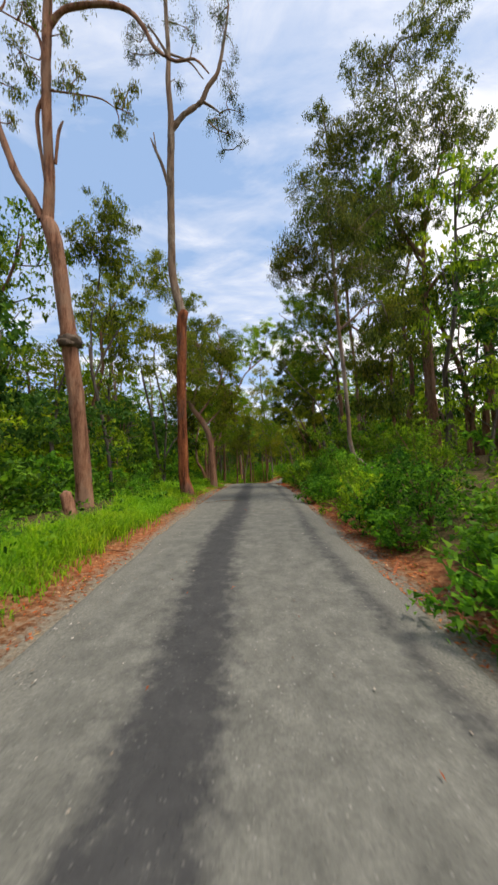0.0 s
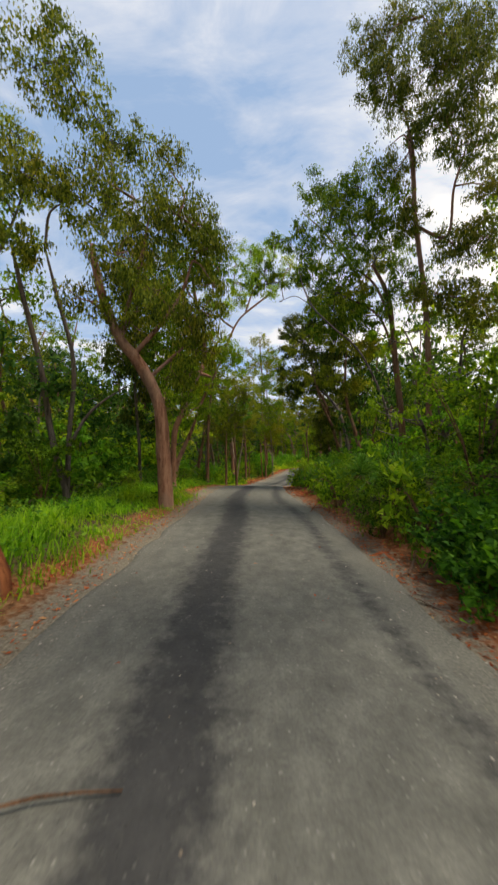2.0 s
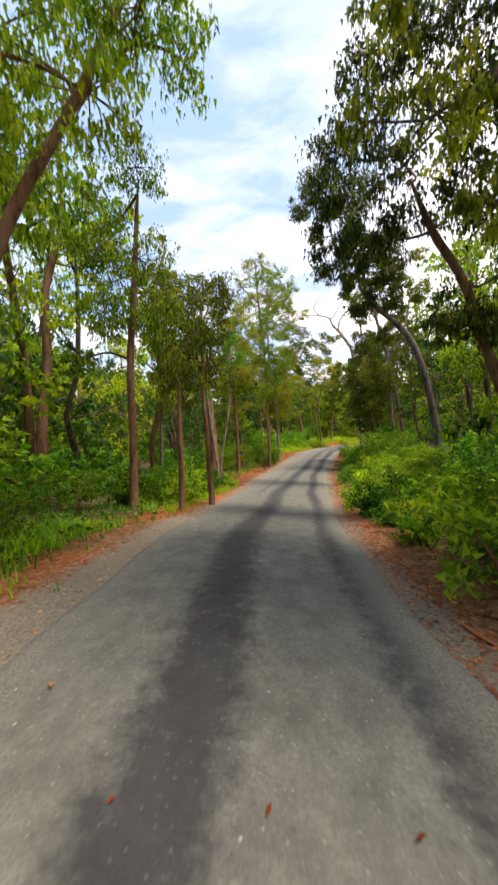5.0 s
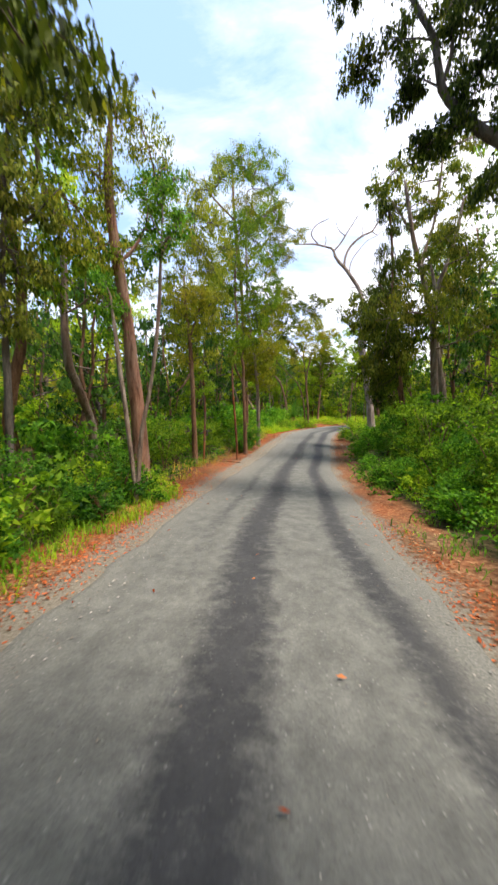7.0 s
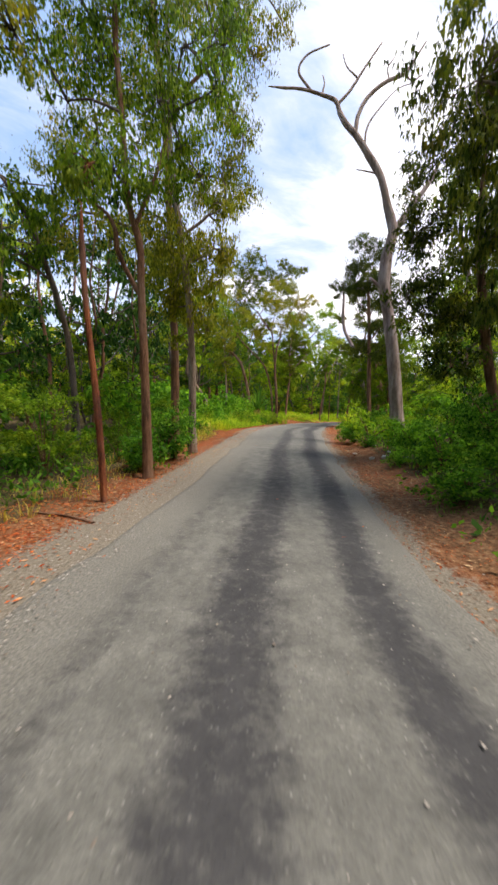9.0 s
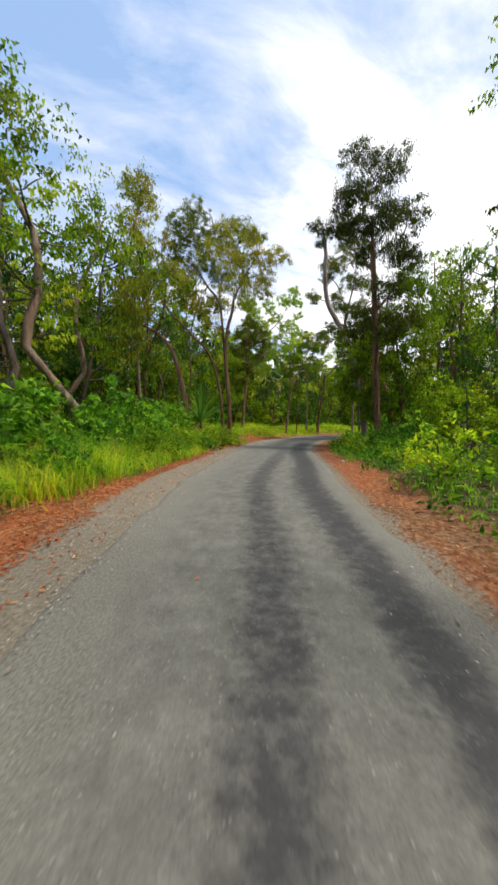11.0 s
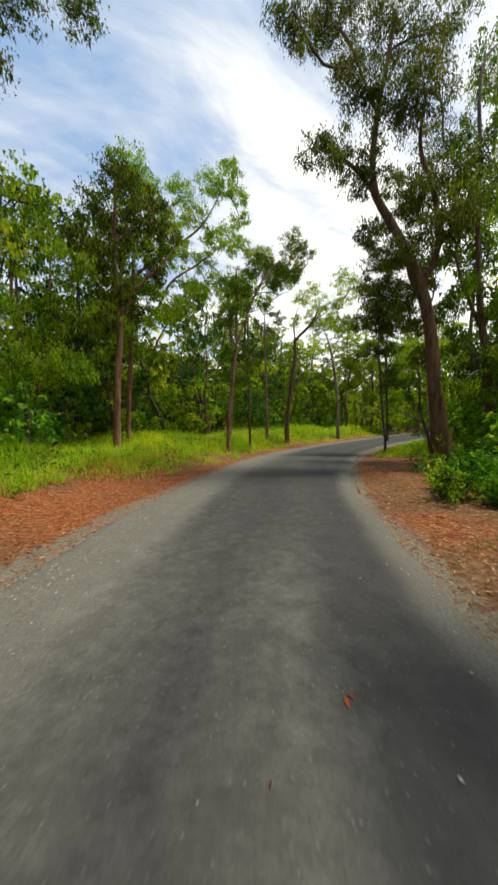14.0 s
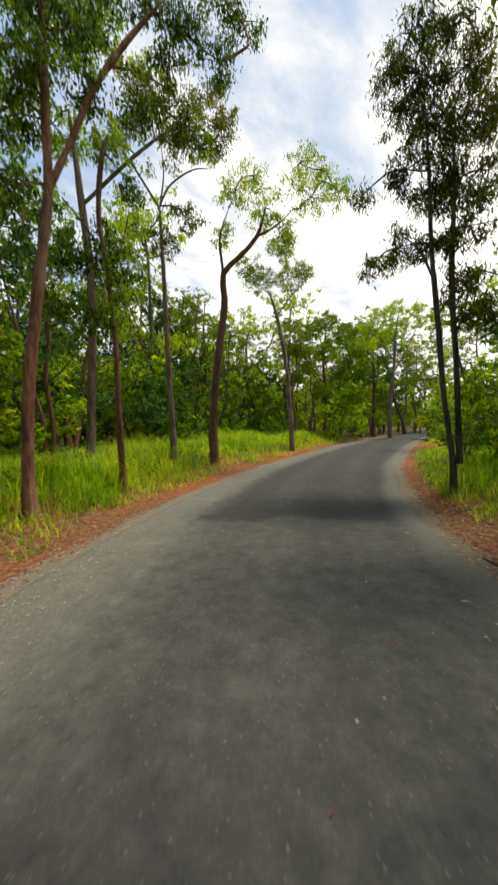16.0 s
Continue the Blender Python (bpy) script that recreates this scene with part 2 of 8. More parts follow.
def stone_material():
    m, t, b = material("road_stone", 0.85, 0.3)
    info = t.nodes.new("ShaderNodeNewGeometry")
    n = object_noise(t, 6.0)
    v = math_node(t, "ADD", math_node(t, "MULTIPLY", info.outputs["Random Per Island"], 0.6), math_node(t, "MULTIPLY", n, 0.4))
    link(t, ramp(t, v, [(0.2, (0.13, 0.10, 0.075)), (0.5, (0.24, 0.205, 0.165)), (0.8, (0.42, 0.38, 0.33))]), b.inputs["Base Color"])
    relief(t, b, n, 0.6, 0.02)
    return m


SOIL, ASPHALT, STONE = soil_material(), asphalt_material(), stone_material()

# ---- the road's line ----
LINE = [(0, -40, 0.0), (0, -20, 0.0), (0.0, 0.0, 0.0), (0.04, 4.46, 0.13), (0.14, 8.81, 0.20), (0.31, 13.18, 0.24), (0.45, 18.16, 0.12),
        (0.92, 25.30, -0.16), (1.68, 30.41, -0.69), (2.61, 34.96, -1.05), (3.87, 39.80, -1.22), (8.33, 51.63, -0.77),
        (10.70, 56.24, -0.78), (13.32, 61.19, -0.88), (16.07, 65.41, -0.93), (18.89, 69.21, -1.02), (21.1, 71.6, -1.05),
        (24.1, 74.1, -1.05), (28.2, 76.3, -1.05), (32.3, 77.8, -1.05), (39, 79.8, -1.05), (49, 82.1, -1.05), (62, 84.6, -1.05),
        (82, 87.0, -1.0), (120, 90.0, -1.0)]


def spline(points, step):
    """Points at about even steps along a smooth curve through the given ones."""
    p = np.array(points, float)
    p = np.vstack([2 * p[0] - p[1], p, 2 * p[-1] - p[-2]])
    out = []
    for i in range(1, len(p) - 2):
        n = max(2, int(np.linalg.norm(p[i + 1] - p[i]) / step))
        k = np.linspace(0, 1, n, endpoint=False)[:, None]
        a, b, c, d = p[i - 1], p[i], p[i + 1], p[i + 2]
        # centripetal knots keep uneven spacing smooth
        ta, tb, tc = (np.linalg.norm(b - a) ** 0.5 + 1e-6, np.linalg.norm(c - b) ** 0.5 + 1e-6, np.linalg.norm(d - c) ** 0.5 + 1e-6)
        m1 = ((b - a) / ta - (c - a) / (ta + tb) + (c - b) / tb) * tb
        m2 = ((c - b) / tb - (d - b) / (tb + tc) + (d - c) / tc) * tb
        out.append((2 * k**3 - 3 * k**2 + 1) * b + (k**3 - 2 * k**2 + k) * m1 + (-2 * k**3 + 3 * k**2) * c + (k**3 - k**2) * m2)
    return np.vstack(out + [p[-2][None]])


ROAD = spline(LINE, 0.25)
AHEAD = np.gradient(ROAD[:, :2], axis=0)
AHEAD /= np.linalg.norm(AHEAD, axis=1)[:, None]
ALONG = np.r_[0, np.cumsum(np.linalg.norm(np.diff(ROAD[:, :2], axis=0), axis=1))]
ALONG -= ALONG[np.argmin(np.abs(ROAD[:, 1]))]      # 0 where the drive starts

EDGE_S = [-50, 0, 18, 21, 26, 31, 36, 41, 48, 56, 62, 66, 70, 76, 82, 140]
EDGE_L = [-1.7, -1.7, -1.6, -1.75, -1.85, -1.75, -1.95, -1.6, -1.6, -1.85, -2.15, -2.35, -2.6, -2.4, -2.2, -2.2]
EDGE_R = [1.5, 1.52, 1.45, 1.15, 1.15, 1.5, 1.7, 1.55, 1.4, 1.3, 1.25, 1.25, 1.4, 1.7, 1.95, 1.9]


# ease the widths from one place to the next
_s = np.arange(-60, 150, 1.0)
_k = np.ones(5) / 5
EDGE_L, EDGE_R = (np.convolve(np.pad(np.interp(_s, EDGE_S, e), 2, "edge"), _k, "valid") for e in (EDGE_L, EDGE_R))
EDGE_S = _s


def road_at(x, y):
    """For arrays of places: how far along the road, how far right of its line, and the road's height there."""
    x, y = np.atleast_1d(np.asarray(x, float)), np.atleast_1d(np.asarray(y, float))
    coarse = ROAD[::4]
    k = np.empty(len(x), int)
    for i in range(0, len(x), 4000):
        d = (x[i : i + 4000, None] - coarse[None, :, 0]) ** 2 + (y[i : i + 4000, None] - coarse[None, :, 1]) ** 2
        k[i : i + 4000] = d.argmin(1) * 4
    best = np.full(len(x), 1e18)
    at = k.copy()
    for o in range(-4, 5):
        j = np.clip(k + o, 0, len(ROAD) - 1)
        d = (x - ROAD[j, 0]) ** 2 + (y - ROAD[j, 1]) ** 2
        at = np.where(d < best, j, at)
        best = np.minimum(best, d)
    dx, dy = x - ROAD[at, 0], y - ROAD[at, 1]
    a = AHEAD[at]
    return ALONG[at] + dx * a[:, 0] + dy * a[:, 1], dx * a[:, 1] - dy * a[:, 0], ROAD[at, 2]


def smooth(v, a, b):
    k = np.clip((v - a) / (b - a), 0, 1)
    return k * k * (3 - 2 * k)


def wave(x, y):
    return (np.sin(x * 0.9 + 1.3 * np.sin(y * 0.53)) * np.cos(y * 0.77 + 0.8 * np.sin(x * 0.41)) * 0.06
            + np.sin(x * 2.3 + y * 1.1) * np.cos(y * 2.9 - x * 0.7) * 0.02)


def ground_z(x, y):
    s, u, z = road_at(x, y)
    left, right = np.interp(s, EDGE_S, EDGE_L), np.interp(s, EDGE_S, EDGE_R)
    out = np.where(u < 0, left - u, u - right)          # metres outside the seal
    level = np.where(u < 0, smooth(s, 33, 37) * (1 - smooth(s, 60, 66)), 0)      # a wide shoulder flush with the seal
    z = z - 0.05 + 0.04 * np.maximum(smooth(out, 0.0, 0.6), level * smooth(out, -0.3, 0.1))
    k = smooth(out, 0.4, 2.0)
    z = z + wave(np.asarray(x, float), np.asarray(y, float)) * k
    first, mid = 1 - smooth(s, 22, 30), smooth(s, 34, 42) * (1 - smooth(s, 56, 62))
    z = z + np.where(u > 0, first * (0.45 * smooth(out, 0.5, 1.8) + 0.9 * smooth(out, 1.8, 9)), 0)
    z = z + np.where(u > 0, mid * (0.25 * smooth(out, 0.6, 2.0) + 0.5 * smooth(out, 2, 8)), 0)
    z = z + np.where(u < 0, first * (0.10 * smooth(out, 0.3, 0.9) - 1.6 * smooth(out, 2.6, 12)), 0)
    bend = smooth(s, 68, 75) * (1 - smooth(s, 100, 112))      # grassy bank outside the bend
    z = z + np.where(u < 0, bend * (0.5 * smooth(out, 0.7, 2.6) + 0.22 * smooth(out, 3.0, 7.0)), 0)
    # wooded rises well back from the road
    z = z + np.where(u < 0, 15.0 * smooth(out, 28, 95), 7.0 * smooth(out, 25, 90))
    return z


def gz(x, y):
    return float(ground_z(x, y)[0])


def place(s, u):
    """The place u metres right of the line, s metres along."""
    x, y, ax, ay = (np.interp(s, ALONG, c) for c in (ROAD[:, 0], ROAD[:, 1], AHEAD[:, 0], AHEAD[:, 1]))
    return x + ay * u, y - ax * u


def quick_mesh(name, verts, quads, mat, smooth_faces=False):
    me = bpy.data.meshes.new(name)
    verts, quads = np.asarray(verts, np.float32), np.asarray(quads, np.int32)
    n = quads.shape[1]
    me.vertices.add(len(verts))
    me.vertices.foreach_set("co", verts.ravel())
    me.loops.add(quads.size)
    me.loops.foreach_set("vertex_index", quads.ravel())
    me.polygons.add(len(quads))
    me.polygons.foreach_set("loop_start", np.arange(0, quads.size, n, dtype=np.int32))
    if smooth_faces:
        me.polygons.foreach_set("use_smooth", np.ones(len(quads), bool))
    me.update(calc_edges=True)
    me.materials.append(mat)
    return me


def part(name, me, parent, label=""):
    ob = new(name, me)
    ob.parent = parent
    return tagged(ob, label)


def build_ground():
    def axis(lo, hi, step):
        core = np.arange(lo, hi, step)
        far = np.cumsum(1.6 ** np.arange(1, 15) * step)
        far = far[far < 2600]
        return np.r_[(lo - far)[::-1], core, core[-1] + far]

    xs, ys = axis(-30, 75, 0.5), axis(-15, 112, 0.5)
    gx, gy = np.meshgrid(xs, ys)
    v = np.c_[gx.ravel(), gy.ravel(), np.zeros(gx.size)]
    v[:, 2] = ground_z(v[:, 0], v[:, 1])
    i = np.arange(len(xs) * len(ys)).reshape(len(ys), len(xs))
    q = np.c_[i[:-1, :-1].ravel(), i[:-1, 1:].ravel(), i[1:, 1:].ravel(), i[1:, :-1].ravel()]
    me = quick_mesh("ground", v, q, SOIL, True)
    s, u, _ = road_at(v[:, 0], v[:, 1])
    out = np.where(u < 0, np.interp(s, EDGE_S, EDGE_L) - u, u - np.interp(s, EDGE_S, EDGE_R))
    reach = np.where(u < 0, np.interp(s, [0, 20, 36, 50, 62, 76, 90], [0.45, 0.6, 1.2, 1.0, 3.0, 2.0, 1.0]),
                     np.interp(s, [0, 30, 40, 56, 62, 70, 76, 82, 90], [0.5, 0.6, 0.8, 0.9, 0.9, 1.3, 2.6, 2.8, 1.2]))
    a = me.attributes.new("verge", "FLOAT", "POINT")
    a.data.foreach_set("value", (1 - smooth(out, reach, reach + 0.8)).astype(np.float32))
    d = np.where(u < 0, np.interp(s, [0, 16, 22, 33, 38, 60, 66, 80], [0.15, 0.2, 0.5, 0.4, 0.8, 0.8, 0.4, 0.2]), 0.12)
    a = me.attributes.new("dust", "FLOAT", "POINT")
    a.data.foreach_set("value", (1 - smooth(out, d * 0.5, d + 0.35)).astype(np.float32))
    tagged(new("ground", me), "brown forest soil with scattered leaf litter", "ground", kind="structure")


def build_road():
    rng = np.random.default_rng(5)
    rows = np.arange(0, len(ROAD))
    cols = np.r_[-1.04, np.linspace(-1, 1, 45), 1.04]
    s = ALONG[rows]
    rag_l = np.interp(s, np.arange(-60, 150, 0.4), rng.normal(0, 0.03, 525))
    rag_r = np.interp(s, np.arange(-60, 150, 0.4), rng.normal(0, 0.03, 525))
    rag_l = rag_l * np.interp(s, [30, 37, 60, 68], [1.0, 1.6, 1.6, 1.0])
    left, right = np.interp(s, EDGE_S, EDGE_L) + rag_l, np.interp(s, EDGE_S, EDGE_R) + rag_r
    u = (left + right)[:, None] / 2 + (right - left)[:, None] / 2 * cols[None]
    x = ROAD[rows, 0][:, None] + AHEAD[rows, 1][:, None] * u
    y = ROAD[rows, 1][:, None] - AHEAD[rows, 0][:, None] * u
    z = ROAD[rows, 2][:, None] + 0.03 * (1 - cols[None] ** 2) - 0.005 + 0.25 * wave(x, y)
    z = z - np.where(np.abs(cols) > 1, 0.07, 0.0)[None]
    v = np.stack([x, y, z], -1).reshape(-1, 3)
    i = np.arange(len(v)).reshape(len(rows), len(cols))
    q = np.c_[i[:-1, :-1].ravel(), i[:-1, 1:].ravel(), i[1:, 1:].ravel(), i[1:, :-1].ravel()]
    me = quick_mesh("road", v, q, ASPHALT, True)
    ss = np.repeat(s[:, None], len(cols), 1)

    # dark wheel tracks and newer black patches
    def band(centre_s, centre_u, width, strength):
        c = np.interp(s, centre_s, centre_u)[:, None] + 0.06 * np.sin(s * 0.9)[:, None]
        w = np.interp(s, centre_s, width)[:, None]
        k = np.interp(s, centre_s, strength)[:, None]
        return k * np.exp(-np.abs((u - c) / w) ** 2.6)

    tar = band([0, 12, 21, 28, 35, 42, 50, 57, 62, 70], [-0.5, -0.42, -0.58, -0.33, -0.19, -0.02, -0.1, -0.3, 0.1, 0.1],
               [0.31, 0.32, 0.34, 0.31, 0.33, 0.33, 0.28, 0.28, 0.36, 0.8], [0.95, 0.85, 0.9, 0.85, 0.8, 0.78, 0.68, 0.62, 0.5, 0.7])
    tar = np.maximum(tar, band([0, 12, 21, 28, 35, 42, 50, 57, 62, 70], [1.12, 1.08, 0.75, 1.0, 1.0, 0.95, 0.84, 0.72, 0.70, 0.6],
                               [0.16, 0.15, 0.22, 0.22, 0.22, 0.26, 0.30, 0.38, 0.5, 0.75], [0.6, 0.5, 0.7, 0.75, 0.8, 0.85, 0.8, 0.85, 0.95, 0.9]))
    tar = np.maximum(tar, band([30, 34, 38, 46, 50], [-0.95] * 5, [0.14] * 5, [0.0, 0.5, 0.5, 0.3, 0.0]))
    newer = smooth(ss, 60, 67) * smooth(u, -1.85, -1.05)
    lanes = 0.42 + 0.5 * np.exp(-np.abs((u - 0.85) / 0.55) ** 3) + 0.28 * np.exp(-((u + 0.55) / 0.3) ** 2) - 0.12 * np.exp(-((u - 0.12) / 0.14) ** 2)
    lanes = lanes + (0.74 + 0.05 * np.sin(u * 5.0 + 0.3 * ss) - lanes) * smooth(ss, 67, 72)
    lanes = lanes - 0.27 * smooth(ss, 75.5, 77.5) * (1 - smooth(ss, 80.2, 80.5))
    lanes = lanes + 0.5 * np.exp(-((ss - 80.4 - 0.1 * u) / 0.16) ** 2) * (smooth(np.abs(u - 0.15), 0.2, 0.5))
    tar = np.clip(tar * (1 - newer) + lanes * newer, 0, 1.2)
    seam = np.interp(s, [58, 62, 66, 70, 76, 140], [-1.9, -1.6, -1.55, -1.6, -1.8, -1.9])[:, None]
    grit = 0.6 * smooth(-u, -seam - 0.45, -seam + 0.35) * smooth(ss, 56, 62)
    grit = np.maximum(grit, 0.75 * smooth(u, (right[:, None] - 0.42), right[:, None] - 0.1))
    grit = np.maximum(grit, 0.6 * smooth(-u, -(left[:, None] + 0.5), -left[:, None]))
    soft = smooth(ss, 33, 38) * (1 - smooth(ss, 58, 64))
    grit = np.maximum(grit, soft * 0.95 * smooth(-u, -(left[:, None] + 1.0), -(left[:, None] + 0.1)))
    even = smooth(ss, 60, 67)
    for name, val in (("tar", tar), ("grit", grit), ("even", even)):
        a = me.attributes.new(name, "FLOAT", "POINT")
        a.data.foreach_set("value", val.astype(np.float32).ravel())
    uv = me.uv_layers.new(name="UVMap")
    idx = np.empty(len(me.loops), np.int32)
    me.loops.foreach_get("vertex_index", idx)
    flat = np.stack([u, ss], -1).reshape(-1, 2)
    uv.data.foreach_set("uv", flat[idx].astype(np.float32).ravel())
    tagged(new("road", me), "narrow worn grey asphalt road with dark wheel tracks", "road", kind="structure")


build_ground()
build_road()


# ---- trees ----
def tube(points, radii, sides=8, step=0.35, knobs=0.08, rng=None):
    """Verts and quads of a smooth tapering round limb with uneven bark."""
    p = spline(np.c_[points, radii], step) if len(points) > 2 else np.c_[points, radii].astype(float)
    c, r = p[:, :3], np.maximum(p[:, 3], 0.004)
    d = np.gradient(c, axis=0)
    d /= np.linalg.norm(d, axis=1)[:, None] + 1e-9
    ref = np.where(np.abs(d[:, :1]) > 0.8, [[0, 1.0, 0]], [[1.0, 0, 0]])
    a = np.cross(d, ref)
    a /= np.linalg.norm(a, axis=1)[:, None] + 1e-9
    b = np.cross(d, a)
    t = np.linspace(0, 2 * math.pi, sides, endpoint=False)
    rough = 1 + (rng.normal(0, knobs, (len(c), sides)) if rng is not None else 0)
    ring = (a[:, None] * np.cos(t)[None, :, None] + b[:, None] * np.sin(t)[None, :, None]) * (r[:, None] * rough)[..., None] if rng is not None \
        else (a[:, None] * np.cos(t)[None, :, None] + b[:, None] * np.sin(t)[None, :, None]) * r[:, None, None]
    v = (c[:, None] + ring).reshape(-1, 3)
    i = np.arange(len(v)).reshape(len(c), sides)
    j = np.roll(i, -1, 1)
    q = np.c_[i[:-1].ravel(), j[:-1].ravel(), j[1:].ravel(), i[1:].ravel()]
    # close the tip
    tip = len(v)
    v = np.vstack([v, c[-1] + d[-1] * r[-1] * 0.6])
    q = np.vstack([q, np.c_[i[-1], j[-1], np.full(sides, tip), np.full(sides, tip)]]) if sides > 2 else q
    return v, q


def joined(pieces):
    v, q, n = [], [], 0
    for a, b in pieces:
        v.append(a)
        q.append(b + n)
        n += len(a)
    return np.vstack(v), np.vstack(q)


def no_degenerate(name, v, q, mat, smooth_faces=True):
    """A mesh of quads, of which those with a doubled last corner become triangles."""
    me = bpy.data.meshes.new(name)
    tri = q[:, 2] == q[:, 3]
    sizes = np.where(tri, 3, 4)
    keep = np.ones(q.shape, bool)
    keep[tri, 3] = False
    me.vertices.add(len(v))
    me.vertices.foreach_set("co", np.asarray(v, np.float32).ravel())
    loops = q[keep].astype(np.int32)
    me.loops.add(len(loops))
    me.loops.foreach_set("vertex_index", loops)
    me.polygons.add(len(q))
    me.polygons.foreach_set("loop_start", np.r_[0, np.cumsum(sizes)[:-1]].astype(np.int32))
    if smooth_faces:
        me.polygons.foreach_set("use_smooth", np.ones(len(q), bool))
    me.update(calc_edges=True)
    me.materials.append(mat)
    return me


def leaves(rng, centres, spread, per, length, width, hang=0.7, corners=4):
    """Lance-shaped leaves round many small sprays: four corners each, or three far off."""
    n = len(centres) * per
    c = np.repeat(centres, per, 0) + rng.normal(0, 1, (n, 3)) * np.repeat(spread, per)[:, None] * [0.37, 0.37, 0.28]
    axis = rng.normal(0, 1, (n, 3))
    axis /= np.linalg.norm(axis, axis=1)[:, None]
    axis = axis * (1 - hang) + np.array([0, 0, -1.0]) * hang
    axis /= np.linalg.norm(axis, axis=1)[:, None] + 1e-9
    side = np.cross(axis, rng.normal(0, 1, (n, 3)))
    side /= np.linalg.norm(side, axis=1)[:, None] + 1e-9
    k = np.where(rng.random(n) < 0.3, rng.uniform(1.1, 1.45, n), rng.uniform(0.65, 1.1, n))[:, None]
    L, Wd = length * k, width * k * rng.uniform(0.8, 1.2, n)[:, None]
    if corners == 3:
        v = np.stack([c + side * Wd * 0.6, c - side * Wd * 0.6, c + axis * L], 1).reshape(-1, 3)
        return v, np.arange(3 * n).reshape(n, 3)
    v = np.stack([c, c + axis * L * 0.4 + side * Wd / 2, c + axis * L, c + axis * L * 0.4 - side * Wd / 2], 1).reshape(-1, 3)
    return v, np.arange(4 * n).reshape(n, 4)


def sprays(rng, clusters, dens, size=0.36):
    """Centres and sizes of the small sprays that make up a crown's clumps."""
    cs, rs = [], []
    for x, y, z, r in clusters:
        n = max(3, int(dens * 30 * r ** 1.9 / (size / 0.36) ** 2))
        d = rng.normal(0, 1, (n, 3))
        d /= np.linalg.norm(d, axis=1)[:, None]
        k = rng.uniform(0.12, 1.0, n) ** 0.55
        cs.append(np.array([x, y, z]) + d * (k * r)[:, None] * [1, 1, 0.8])
        rs.append(rng.uniform(0.6, 1.25, n) * size * min(1.0, 0.55 + 0.45 * r))
    return np.vstack(cs), np.concatenate(rs)


def grow_twigs(rng, stems, clusters, centres, fine=True):
    """Limbs from the nearest stem or clump to each clump, and twigs on to its sprays."""
    nodes = [np.array(p[:3]) for s in stems for p in s[max(1, len(s) // 3):]]
    todo = [np.array(c) for c in clusters]
    out = []
    while todo:
        all_nodes = np.array(nodes)
        best = min(range(len(todo)), key=lambda i: ((all_nodes - todo[i][:3]) ** 2).sum(1).min())
        c = todo.pop(best)
        a = all_nodes[((all_nodes - c[:3]) ** 2).sum(1).argmin()]
        b = c[:3]
        span = np.linalg.norm(b - a)
        if span > 0.15:
            bend = rng.normal(0, 0.13, 3) * span
            r = min(0.06, 0.012 + 0.014 * span + 0.008 * c[3])
            out.append(tube([a, a * 0.6 + b * 0.4 + bend + [0, 0, 0.06 * span], b], [r, r * 0.75, r * 0.45], 5 if fine else 3, max(0.25, span / 6) if fine else 9))
        nodes.append(b)
        nodes.append((a + b) / 2)
        near = centres[((centres - b) ** 2).sum(1) < (c[3] * 1.05) ** 2]
        for e in near[:: max(1, len(near) // 8)] if fine else ():
            m = (b + e) / 2 + rng.normal(0, 0.08, 3) * c[3]
            out.append(tube([b, m, e], [0.012, 0.009, 0.005], 3, 10))
    return out


COUNT = [0]
SLIM = 0.8


